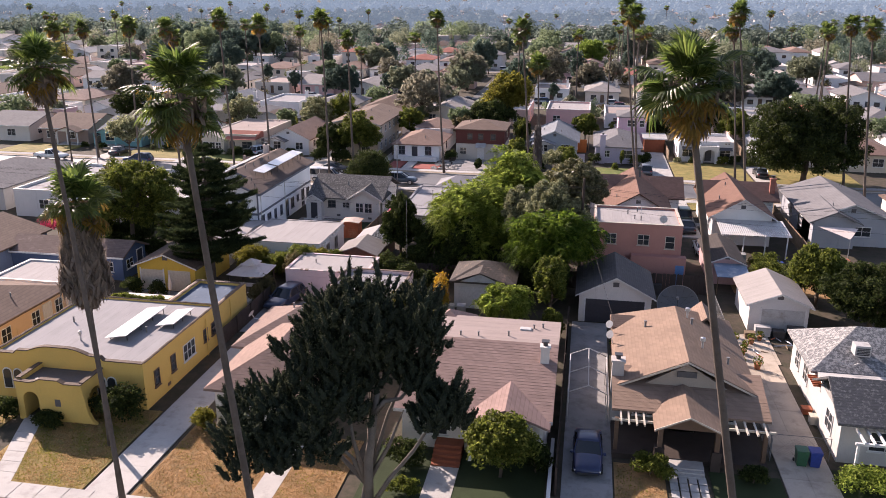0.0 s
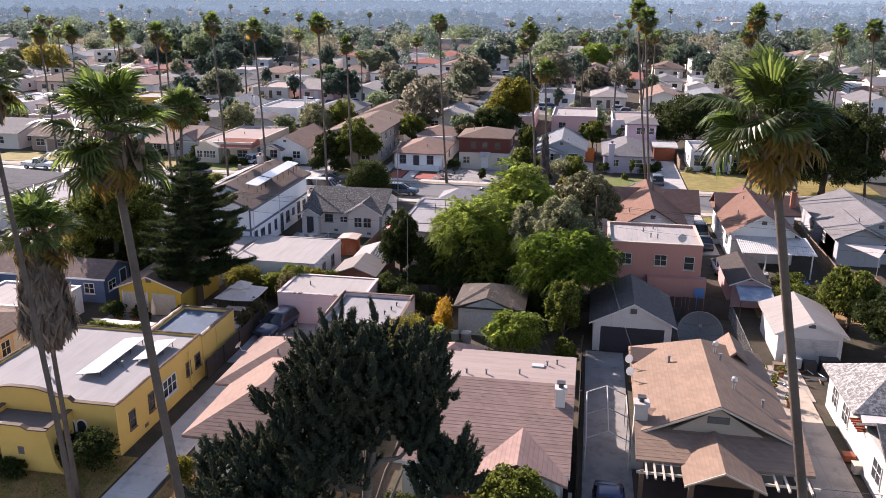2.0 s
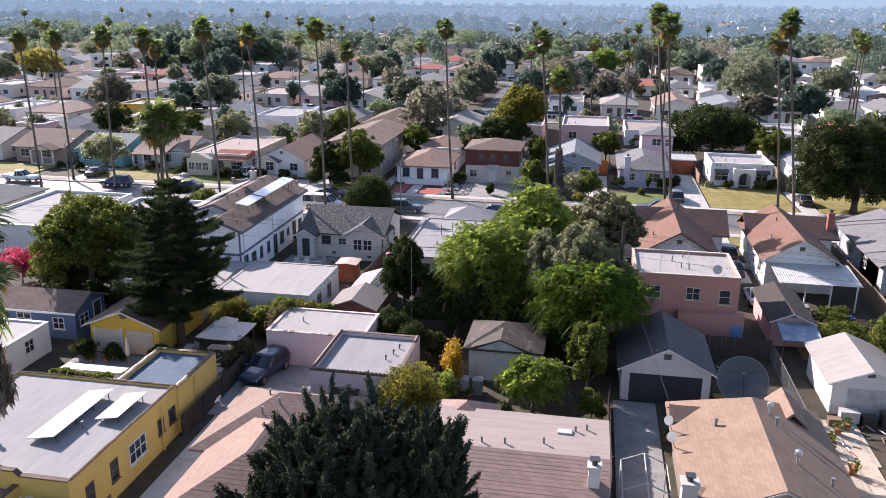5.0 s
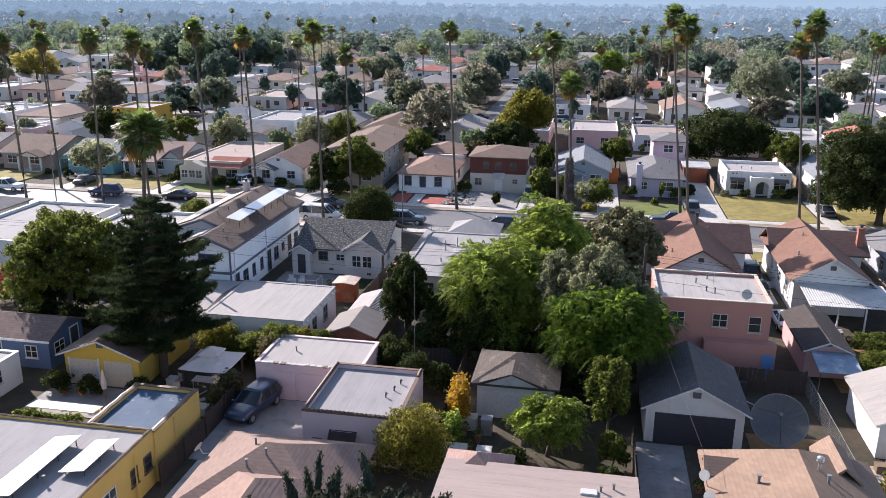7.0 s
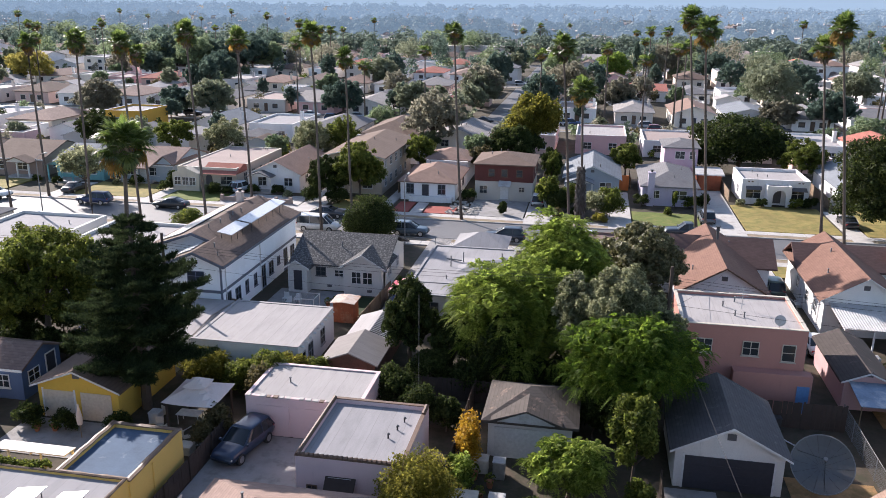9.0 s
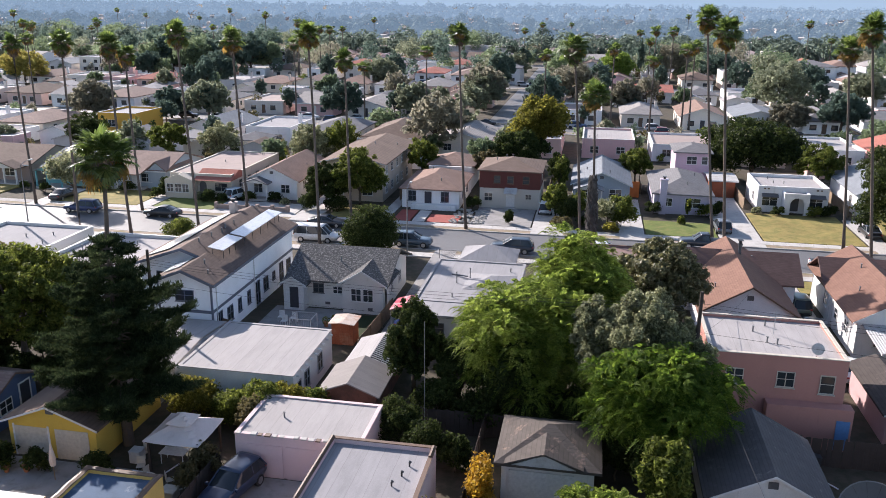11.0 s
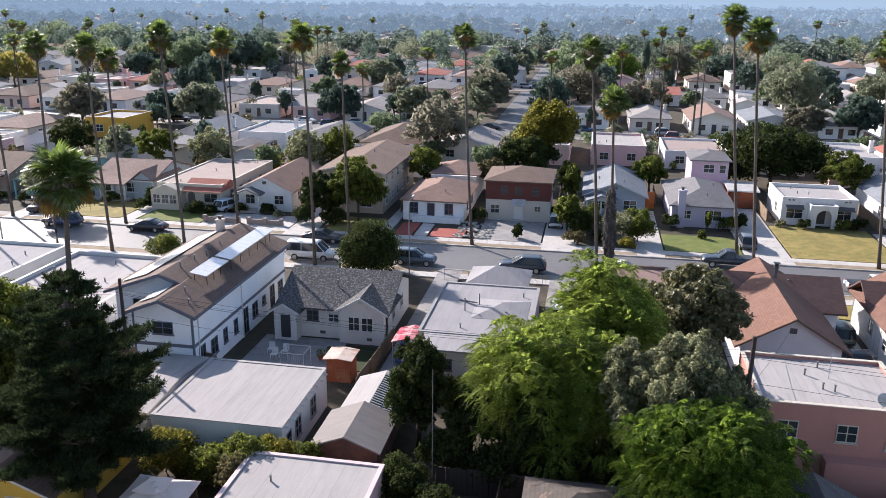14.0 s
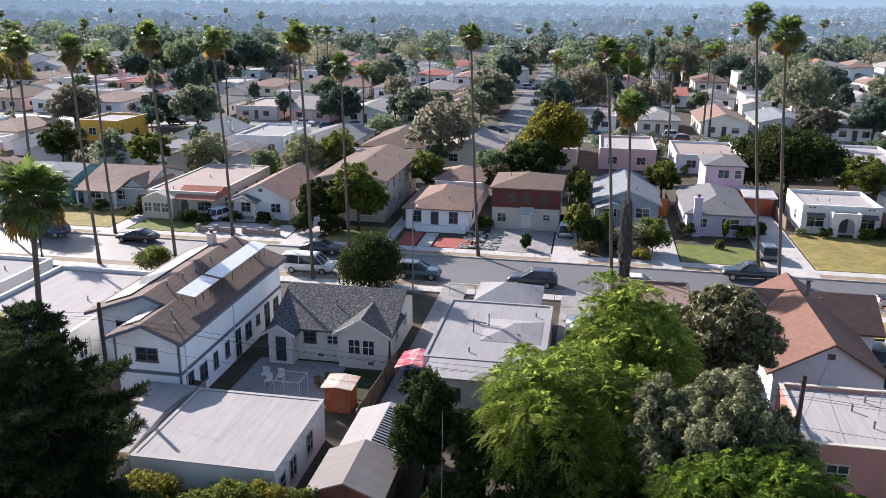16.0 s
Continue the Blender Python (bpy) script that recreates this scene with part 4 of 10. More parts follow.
for (xa, ya), (xb, yb) in zip(path, path[1:]):
    lo = [bm.verts.new(c) for c in ((xa - .65, ya, 0.09), (xa + .65, ya, 0.09), (xb + .65, yb - .03, 0.09), (xb - .65, yb - .03, 0.09))]
    dn = [bm.verts.new((v.co.x, v.co.y, 0)) for v in lo]
    bm.faces.new(lo)
    for i in range(4):
        bm.faces.new((lo[i], dn[i], dn[(i + 1) % 4], lo[(i + 1) % 4]))
single("garden_path", bm, M_CONCRETE, "curved concrete path to the yellow house", "path", "structure")


def driveway(x0, x1, y0, y1, material=M_CONCRETE, label="concrete driveway with expansion joints", step=3.0, z=0.09):
    d = thing("driveway", (x0 + x1) / 2, (y0 + y1) / 2, 0, label, "driveway", kind="structure")
    part("bed", bx(x0, x1, y0, y1, -0.02, z - 0.03), M_CONCRETE_DARK, d)
    n, m = max(1, round((y1 - y0) / step)), max(1, round((x1 - x0) / 2.0))
    for i in range(n):
        for j in range(m):
            part("slab", bx(x0 + (x1 - x0) * j / m + 0.006, x0 + (x1 - x0) * (j + 1) / m - 0.006, y0 + (y1 - y0) * i / n + 0.006, y0 + (y1 - y0) * (i + 1) / n - 0.006, 0, z), material, d)


driveway(-23.2, -20.7, 37.5, 60.5)
driveway(3.1, 6.0, 37.5, 67.9, M_CONCRETE_DARK, "worn grey concrete driveway beside a fence")
M_SAND = surface("sandy_concrete", (0.46, 0.39, 0.32), 0.9, 0.2, 0.4, 20, 0.3, stain=(0.30, 0.25, 0.20), stain_at=0.56)
driveway(15.7, 18.7, 37.5, 66.0, M_SAND, "sandy concrete driveway between two houses")
slab("yard_paving", 15.2, 19.0, 62.2, 67.8, 0.05, M_SAND, "sandy concrete yard before a white garage", "yard")
slab("yard_paving", -23.9, -17.2, 60.6, 69.0, 0.05, M_CONCRETE_DARK, "grey concrete yard before the pink buildings", "yard")
slab("yard_paving", -38, -29.0, 64.0, 68.3, 0.05, M_CONCRETE_DARK, "brown concrete yard before the yellow garage", "yard")
slab("yard_paving", -31, -24.0, 86.0, 96.0, 0.05, M_CONCRETE_DARK, "grey concrete back yard", "yard")
# dark grass slab that carries the yard's shade in its colour
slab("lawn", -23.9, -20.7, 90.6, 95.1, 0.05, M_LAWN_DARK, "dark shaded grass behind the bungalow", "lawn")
slab("garden_path", -13.9, -12.6, 37.5, 45.2, 0.09, M_CONCRETE, "narrow concrete garden path", "path")
slab("garden_path", -4.6, -2.9, 37.5, 45.0, 0.08, M_CONCRETE, "concrete path to the front steps", "path")
for i in range(4):
    for j in range(6):
        single("path_slab", bx(9.25 + i * 0.55, 9.7 + i * 0.55, 40.5 + j * 0.8, 41.2 + j * 0.8, 0, 0.09, None, 0.01), M_CONCRETE, "square concrete stepping slab in the lawn", "paving slab", group="stepping slabs")
slab("yard_grass", 10.2, 15.2, 66.5, 70.5, 0.03, M_LAWN_DRY, "dry yellow grass behind the bungalow", "grass")
slab("yard_grass", 18.0, 27.0, 78.0, 88.0, 0.03, M_LAWN_DRY, "dry yellow grass in a back yard", "grass")

M_STRAW = foliage("straw_blades", (0.27, 0.165, 0.080), (0.40, 0.25, 0.12), (0.56, 0.37, 0.19), 0.35, 0.8, 0.05)
M_BLADES = foliage("lawn_blades", (0.12, 0.135, 0.022), (0.22, 0.215, 0.035), (0.36, 0.28, 0.075), 0.4, 0.8, 0.05)


def grass(x0, x1, y0, y1, n, straw, label, seed):
    """Short uneven blades in tufts over a lawn; straw: the share that has dried, in drifts."""
    r = np.random.RandomState(seed)
    p = np.stack([r.uniform(x0, x1, n), r.uniform(y0, y1, n), np.full(n, .06)], 1)
    bend = -28.4 - 1.6 * np.sin((p[:, 1] - 37.4) / 7.35 * 1.57) - 1.3 * ((p[:, 1] - 37.4) / 7.35) ** 2
    p = p[(np.abs(p[:, 0] - bend) > .7) & (np.abs(p[:, 0] + 13.25) > .7)]
    n = len(p)
    drift = .5 + .3 * np.sin(p[:, 0] * 1.1 + seed) * np.sin(p[:, 1] * .9) + .25 * np.sin(p[:, 0] * 2.7 + p[:, 1] * 2.1) + r.normal(0, .18, n)
    order = np.argsort(drift)
    cut = int(n * (1 - straw))
    for idx, mat in ((order[:cut], M_BLADES), (order[cut:], M_STRAW)):
        if len(idx):
            ways = np.array((0, 0, .45)) + r.normal(0, .7, (len(idx), 3)) * np.array((1, 1, .2))
            tagged(new("grass", sprig_mesh("grass", p[idx], ways, .12, .026, mat, seed, .1)), label, "grass", kind="stuff")


grass(-30.5, -23.5, 37.7, 46.7, 11000, .55, "short blades of a patchy half-dry lawn", 1)
grass(-20.3, -9.3, 37.7, 45.5, 13000, .9, "dry straw-coloured grass blades", 2)
grass(-38, -32.8, 37.7, 46.7, 5000, .5, "short blades of a patchy half-dry lawn", 3)
grass(6.2, 8.9, 37.7, 45.9, 2500, .8, "dry straw-coloured grass blades", 4)

# front yards across the street and before the second row
for x0, x1, mat, lab in ((-75, -63.5, M_LAWN_MIX, "patchy front lawn"), (-61, -52.6, M_LAWN, "bright green front lawn"), (-36.5, -30, M_LAWN_MIX, "straw-coloured lawn under trees"),
                         (3.6, 12.0, M_LAWN, "small green front lawn"), (17.3, 28.6, M_LAWN_MIX, "yellow-green front lawn"), (31.5, 44, M_LAWN_MIX, "patchy front lawn"), (-98, -86, M_LAWN_MIX, "patchy front lawn")):
    slab("lawn", x0, x1, 127.7, 135.8 if x1 < -63 else 132.8 if x1 < -52 else 138.8 if x1 < 12 and x0 > 5 else 141.4 if x0 > 17 else 134.5, 0.15, mat, lab, "lawn")
for x0, x1, y1 in ((-63.3, -61.2, 135), (-40.8, -37.5, 140), (-30, -28.6, 150), (0.4, 3.4, 146), (12.2, 17.0, 150), (-10.2, -6.3, 137.5), (29.0, 31.2, 140), (-78, -75.3, 135)):
    driveway(x0, x1, 124.9, y1, z=0.16)
slab("front_terrace", -52.4, -41.0, 127.7, 133.0, 0.15, M_CONCRETE, "pale concrete forecourt", "forecourt")
slab("front_terrace", -18.0, -10.4, 127.7, 136.8, 0.14, M_CONCRETE_DARK, "stony concrete forecourt", "forecourt")
slab("front_path", -27.9, -25.7, 127.7, 133.2, 0.16, M_RED_PATH, "red paved front yard", "path")
slab("front_path", -25.4, -23.9, 127.7, 133.2, 0.17, M_CONCRETE, "concrete front path", "path")
slab("front_path", -23.6, -19.6, 127.7, 131.5, 0.16, M_RED_PATH, "red paved front yard", "path")
driveway(14.2, 17.2, 96.0, 115.9, z=0.15)
slab("lawn", 17.3, 28.0, 109.3, 113.1, 0.12, M_LAWN_MIX, "patchy lawn before the brown-roofed house", "lawn")
driveway(-8.6, -5.2, 96, 115.9, M_CONCRETE_DARK, "grey concrete driveway", z=0.15)
driveway(-20.0, -17.6, 90, 115.9, M_CONCRETE_DARK, "narrow concrete driveway", z=0.15)

ROOFED = {}

# ---- near row: yellow house ----
YEL = stucco((0.62, 0.41, 0.12), 0.8)


def arched_wall(x0, x1, z1, openings, y0, y1, name, parent, material):
    """A wall across y with round-headed openings (centre, width, sill, spring height)."""
    bm = bmesh.new()
    cuts = sorted(openings)
    x = x0
    for c, w, sill, spring in cuts:
        bx(x, c - w / 2, y0, y1, 0, z1, bm)
        if sill > 0:
            bx(c - w / 2, c + w / 2, y0, y1, 0, sill, bm)
        pts = [(c - w / 2, z1), (c - w / 2, spring)]
        pts += [(c - w / 2 * math.cos(math.pi * i / 8), spring + w / 2 * math.sin(math.pi * i / 8)) for i in range(1, 8)]
        pts += [(c + w / 2, spring), (c + w / 2, z1)]
        for p, q in zip(pts[1:-2], pts[2:-1]):
            extrude([p, q, (q[0], z1), (p[0], z1)], "y", y0, y1, bm)
        x = c + w / 2
    bx(x, x1, y0, y1, 0, z1, bm)
    return part(name, welded(bm), material, parent)


def ragged(x0, x1, y0, y1, z0, z1, pitch=0.4, seed=4):
    """A worn coping along the longer side: one strip with an uneven crest and edge."""
    r = random.Random(seed + int(abs(x0 * 7 + y0 * 3)))
    along_y = y1 - y0 > x1 - x0
    n = max(2, int((y1 - y0 if along_y else x1 - x0) / pitch))
    bm = bmesh.new()
    rows = []
    for i in range(n + 1):
        e, w, k = r.uniform(-.025, .03), r.uniform(-.02, .02), i / n
        if along_y:
            q = [(x0 + w, z0), (x1 + w, z0), (x1 + w, z1 + e - .02), ((x0 + x1) / 2 + w, z1 + e + .02), (x0 + w, z1 + e - .02)]
            rows.append([bm.verts.new((a, y0 + (y1 - y0) * k, z)) for a, z in q])
        else:
            q = [(y0 + w, z0), (y1 + w, z0), (y1 + w, z1 + e - .02), ((y0 + y1) / 2 + w, z1 + e + .02), (y0 + w, z1 + e - .02)]
            rows.append([bm.verts.new((x0 + (x1 - x0) * k, a, z)) for a, z in q])
    for a, b in zip(rows, rows[1:]):
        for k in range(5):
            bm.faces.new((a[k], a[(k + 1) % 5], b[(k + 1) % 5], b[k]))
    bm.faces.new(rows[0][::-1])
    bm.faces.new(rows[-1])
    return bm


def yellow_house():
    h = thing("house", -30, 52.5, 0, "yellow stucco house with flat grey roof and arched porch", "house")
    x0, x1, y0, y1 = -35.6, -24.5, 46.8, 58.0
    part("wall", bx(x0, x1, y0, y1, 0, 3.02), YEL, h)
    part("roof", bx(x0 + .16, x1 - .16, y0 + .2, y1 - .16, 3.0, 3.2), M_FLAT_GREY, h, "grey rolled roofing")
    for a in ((x0, x0 + .16, y0 + .25, y1 - .16), (x1 - .16, x1, y0 + .25, y1 - .16), (x0, x1, y1 - .16, y1)):
        p = part("parapet", bx(*a, 3.02, 3.34), YEL, h)
        part("coping", ragged(a[0] - .02, a[1] + .02, a[2], a[3], 3.34, 3.40), M_COPING, p)
    # stepped and curved front parapet
    def crest(x):
        k = max(0.0, 1 - abs(x + 30.6) / 2.3)
        step = 0.25 if abs(x + 30.6) < 3.1 else 0.0
        return 3.38 + step + 0.42 * math.sin(min(1, k * 1.4) * 1.57)
    xs = [x0 + (x1 - x0) * i / 40 for i in range(41)]
    poly = [(x, crest(x)) for x in xs]
    p = part("parapet", extrude([(x0, 3.02)] + poly + [(x1, 3.02)], "y", y0, y0 + 0.25), YEL, h)
    cop = bmesh.new()
    for (xa, za), (xb, zb) in zip(poly, poly[1:]):
        extrude([(xa, za), (xb, zb), (xb, zb + .07), (xa, za + .07)], "y", y0 - .04, y0 + .29, cop)
    part("coping", welded(cop), M_COPING, p)
    # rear wing
    part("rear_wing", bx(-28.7, -24.4, 58.0, 63.5, 0, 2.85), YEL, h)
    part("roof", bx(-28.5, -24.6, 58.2, 63.3, 2.84, 3.0), M_FLAT_BLUE, h, "blue-grey patched roofing")
    for a in ((-28.7, -28.45, 58, 63.5), (-24.65, -24.4, 58, 63.5), (-28.45, -24.65, 63.25, 63.5), (-28.45, -24.65, 58.0, 58.25)):
        p = part("parapet", bx(*a, 2.85, 3.2), YEL, h)
        part("coping", ragged(a[0] - .04, a[1] + .04, a[2] - .02, a[3] + .02, 3.2, 3.28), M_TRIM_BROWN, p)
    # porch with arches and its own tiled parapet
    arched_wall(-32.1, -27.4, 2.5, [(-31.1, 1.1, 0, 1.5)], 44.3, 44.55, "porch_wall", h, YEL)
    side = bmesh.new()
    bx(-32.1, -31.85, 44.55, 46.8, 0, 2.5, side)
    part("porch_wall", side, YEL, h)
    side = bmesh.new()
    for i in range(9):
        ya, yb = 44.55 + 2.25 * i / 9, 44.55 + 2.25 * (i + 1) / 9
        lim = 0.6 + 1.35 * math.sin(math.pi * (i + 0.5) / 9)
        bx(-27.65, -27.4, ya, yb, 0.9 + lim * 0.6, 2.5, side)
        if i < 2:
            bx(-27.65, -27.4, ya, yb, 0, 0.9, side)
    part("porch_wall", welded(side), YEL, h)
    part("porch_window", bx(-29.4, -29.0, 44.29, 44.297, 1.15, 1.65), M_TRIM_DARK, h)
    part("porch_roof", bx(-31.9, -27.6, 44.5, 46.8, 2.48, 2.55), M_TRIM_DARK, h, "dark roofing felt")
    crest2 = [(-32.15, 2.75), (-31.2, 2.7), (-30.7, 2.78), (-30.3, 2.98), (-29.0, 2.98), (-28.6, 2.78), (-27.4, 2.8), (-27.4, 2.5), (-32.15, 2.5)]
    p = part("porch_parapet", extrude(crest2, "y", 44.27, 44.5), YEL, h)
    cop = bmesh.new()
    for (xa, za), (xb, zb) in zip(crest2[:6], crest2[1:7]):
        extrude([(xa, za), (xb, zb), (xb, zb + .07), (xa, za + .07)], "y", 44.22, 44.55, cop)
    part("coping", welded(cop), M_COPING, p)
    for xa in (-32.1, -27.65):
        p = part("porch_parapet", bx(xa, xa + .25, 44.5, 46.8, 2.5, 2.85), YEL, h)
        part("coping", bx(xa - .04, xa + .29, 44.5, 46.8, 2.85, 2.92), M_COPING, p)
    # arched flare beside the porch
    part("buttress", extrude([(-27.4, 0), (-26.5, 0), (-26.9, 0.35), (-27.15, 0.9), (-27.25, 1.7), (-27.4, 2.5)], "y", 44.3, 44.55), YEL, h)
    part("front_door", bx(-31.2, -30.2, 46.72, 46.797, 0.15, 2.2), M_DOOR_RED, h, "dark red front door")
    box = (x0, x1, y0, y1)
    for c in (8.0, 8.75, 1.0, 1.8):
        w = 0.62
        fr = part("window", extrude([(x0 + c - .36, .75), (x0 + c + .36, .75), (x0 + c + .36, 1.95)] + [(x0 + c + .36 * math.cos(math.pi * i / 6), 1.95 + .36 * math.sin(math.pi * i / 6)) for i in range(1, 6)] + [(x0 + c - .36, 1.95)], "y", y0 - .05, y0 - .001), M_WHITE, h)
        part("pane", extrude([(x0 + c - .28, .83), (x0 + c + .28, .83), (x0 + c + .28, 1.95)] + [(x0 + c + .28 * math.cos(math.pi * i / 6), 1.95 + .28 * math.sin(math.pi * i / 6)) for i in range(1, 6)] + [(x0 + c - .28, 1.95)], "y", y0 - .075, y0 - .052), M_GLASS, fr)
    for pos, w, z, hh in ((1.6, .6, 1.15, 1.1), (3.9, .6, 1.15, 1.15), (6.3, 1.7, 1.1, 1.15), (9.0, .6, 1.25, .9), (10.4, .7, 1.25, .9)):
        window(box, "e", pos, w, z, hh, h, M_TRIM_BROWN if w < 1 else M_WHITE, 3 if w > 1 else 1)
    part("crawl_vent", bx(x1 + .002, x1 + .03, y0 + 2.9, y0 + 3.3, .35, .6), M_TRIM_BROWN, h)
    for yy in (55.8, 60.2):
        part("downpipe", tube([(-24.36, yy, 0), (-24.36, yy, 3.0)], .05, 6), YEL, h)
    # roof fittings
    for px, py in ((-31.0, 50.0), (-27.2, 52.2), (-33.5, 53.0)):
        roof_vent(px, py, 3.2, h, .4, .06, px == -31.0)
    return h


yellow_house()


def solar_panel(x0, x1, y0, y1, za, zb, cols, rows, label, tilt="y"):
    """A panel array on a tilted rack; za and zb are the heights of its near and far edge."""
    s = thing("solar_array", (x0 + x1) / 2, (y0 + y1) / 2, min(za, zb), label, "solar panel")
    nx, ny = cols, rows
    def hz(x, y):
        k = (y - y0) / (y1 - y0) if tilt == "y" else (x - x0) / (x1 - x0)
        return za + (zb - za) * k
    for i in range(nx):
        for j in range(ny):
            xa, xb = x0 + (x1 - x0) * i / nx + .01, x0 + (x1 - x0) * (i + 1) / nx - .01
            ya, yb = y0 + (y1 - y0) * j / ny + .01, y0 + (y1 - y0) * (j + 1) / ny - .01
            bm = bmesh.new()
            top = [bm.verts.new((x, y, hz(x, y))) for x, y in ((xa, ya), (xb, ya), (xb, yb), (xa, yb))]
            bot = [bm.verts.new((v.co.x, v.co.y, v.co.z - .05)) for v in top]
            bm.faces.new(top)
            bm.faces.new(bot[::-1])
            for k in range(4):
                bm.faces.new((top[k], bot[k], bot[(k + 1) % 4], top[(k + 1) % 4]))
            part("panel", bm, M_SOLAR_TOP, s)
    return s, hz


def rack_legs(s, hz, pts, base):
    for x, y in pts:
        part("leg", tube([(x, y, base(x, y)), (x, y, hz(x, y) - .05)], .03, 5), M_METAL_DARK, s)


s, hz = solar_panel(-29.3, -27.6, 50.2, 56.1, 3.45, 3.75, 1, 6, "long pale solar array on a low rack on the flat roof", "x")
rack_legs(s, hz, [(x, y) for x in (-29.1, -27.8) for y in (50.6, 52.5, 54.2, 55.8)], lambda x, y: 3.19)
s, hz = solar_panel(-26.9, -25.4, 52.9, 56.2, 3.45, 3.72, 1, 3, "short pale solar array on a low rack on the flat roof", "x")
rack_legs(s, hz, [(x, y) for x in (-26.7, -25.6) for y in (53.2, 54.6, 55.9)], lambda x, y: 3.19)

# peach house beyond the yellow one
PEACH = stucco((0.60, 0.44, 0.31))
BROWN = roofing((0.15, 0.105, 0.085))
BROWN_RED = roofing((0.235, 0.165, 0.14))
house("house", -50, -39.4, 48.0, 60.5, 2.9, 1.7, "hip", PEACH, BROWN, "peach stucco house with brown hipped roof", wins=[("e", 2, 1.0, 1.1, 1.1), ("e", 5.0, 1.0, 1.1, 1.1), ("e", 8.5, .9, 1.1, 1.1), ("e", 11.5, .9, 1.1, 1.1)], doors=[("e", 10, M_WHITE)], vents=2)


# house with the hipped red-brown roof behind the dark tree
def hipped_house():
    h = house("house", -20.2, -12.2, 52.3, 59.4, 2.8, 1.9, "hip", stucco((0.66, 0.62, 0.60)), BROWN_RED, "white stucco house with red-brown hipped roofs", wins=[("w", 2.0, 1.2, 1.0, 1.1), ("w", 5.2, 1.0, 1.0, 1.1), ("n", 6.5, 1.0, 1.0, 1.1)], vents=3)
    part("front_wall", bx(-19.1, -12.6, 45.9, 52.3, 0, 2.7), stucco((0.66, 0.62, 0.60)), h)
    part("front_roof", hip_roof(-19.6, -12.1, 45.4, 56.2, 2.8, 4.75), BROWN_RED, h)
    window((-19.1, -12.6, 45.9, 52.3), "w", 1.6, 1.2, 1.0, 1.1, h, M_WHITE)
    window((-19.1, -12.6, 45.9, 52.3), "s", 1.6, 1.4, 1.0, 1.2, h, M_WHITE)
    window((-19.1, -12.6, 45.9, 52.3), "s", 4.6, 1.4, 1.0, 1.2, h, M_WHITE)
    part("dish_antenna", tube([(-20.7, 57.2, 2.75), (-20.95, 57.05, 2.8), (-21.12, 57.0, 3.16)], .03, 5), M_METAL, h)
    bm = bmesh.new()
    bmesh.ops.create_cone(bm, cap_ends=True, segments=14, radius1=.30, radius2=.08, depth=.1, matrix=look((-21.15, 57.0, 3.2), (-24.5, 57.6, 5.0)))
    part("dish", bm, M_METAL_WHITE, h)
    ROOFED["hipped"] = h


hipped_house()


# house with the long brown slope and the buff flat roof
def slope_house():
    h = thing("house", -2.4, 51, 0, "low house with brown shingle slope and buff flat roof", "house")
    W = stucco((0.62, 0.58, 0.55))
    ROOFED["slope"] = h
    SL = roofing((0.26, 0.175, 0.155))
    x0, x1 = -7.2, 2.4
    part("wall", extrude([(45.8, 0), (56.0, 0), (56.0, 4.4), (51.8, 4.55), (45.8, 2.75)], "x", x0 + .4, x1 - .35), W, h)
    part("roof", extrude([(45.2, 2.8), (51.8, 4.85), (51.8, 4.65), (45.2, 2.62)], "x", x0, x1), SL, h, "brown shingle slope")
    part("flat_roof", extrude([(51.82, 4.80), (56.3, 4.62), (56.3, 4.42), (51.82, 4.6)], "x", x0, x1), M_FLAT_PINK, h, "buff flat roof")
    part("fascia", bx(x0, x1, 45.16, 45.195, 2.6, 2.79), M_WHITE, h)
    # porch gable
    p = part("porch_roof", extrude([(-2.9, 2.75), (-0.35, 3.75), (2.3, 2.75), (2.3, 2.6), (-.35, 3.6), (-2.9, 2.6)], "y", 44.3, 49.2), SL, h)
    part("porch_gable", extrude([(-2.5, 2.7), (-.35, 3.55), (1.9, 2.7)], "y", 44.6, 44.7), M_WHITE, h)
    for x in (-2.4, 1.8):
        part("porch_post", bx(x - .1, x + .1, 44.55, 44.75, 0, 2.7), M_WHITE, h)
    for i in range(5):
        part("porch_step", bx(-4.6, -2.9, 44.9 - i * .32, 45.8, 0, .75 - i * .15), M_WOOD_RED, h)
    part("rear_roof", hip_roof(-7.4, -3.8, 54.6, 58.4, 3.9, 4.95), SL, h)
    part("rear_wall", bx(-7.0, -4.2, 55.6, 58.0, 0, 3.8), W, h)
    chimney(1.6, 50.2, 3.5, 5.3, h, stucco((0.6, 0.58, 0.56)), .55, .5)
    for x, y, z in ((-3.0, 52.5, 4.75), (-1.0, 52.9, 4.75), (-4.2, 52.4, 4.75), (0.6, 54.6, 4.65), (1.2, 54.9, 4.65)):
        roof_vent(x, y, z, h, .3)
    part("skylight", bx(-.35, .45, 54.1, 54.6, 4.6, 4.8, None, .03), M_METAL_WHITE, h)
    window((x0 + .4, x1 - .35, 45.8, 56), "e", 2.2, 1.1, 1.0, 1.1, h, M_WHITE)
    window((x0 + .4, x1 - .35, 45.8, 56), "s", 2.0, 1.6, 1.0, 1.2, h, M_WHITE)


slope_house()
fence("garden_fence", [(2.75, 42), (2.75, 60), (2.75, 67)], 1.7, M_WOOD_DARK, "weathered dark board fence beside the driveway")
single("garden_wall", bx(2.35, 2.55, 37.6, 46.5, 0, 1.0), stucco((0.62, 0.6, 0.58)), "low white rendered garden wall", "garden wall", "structure")


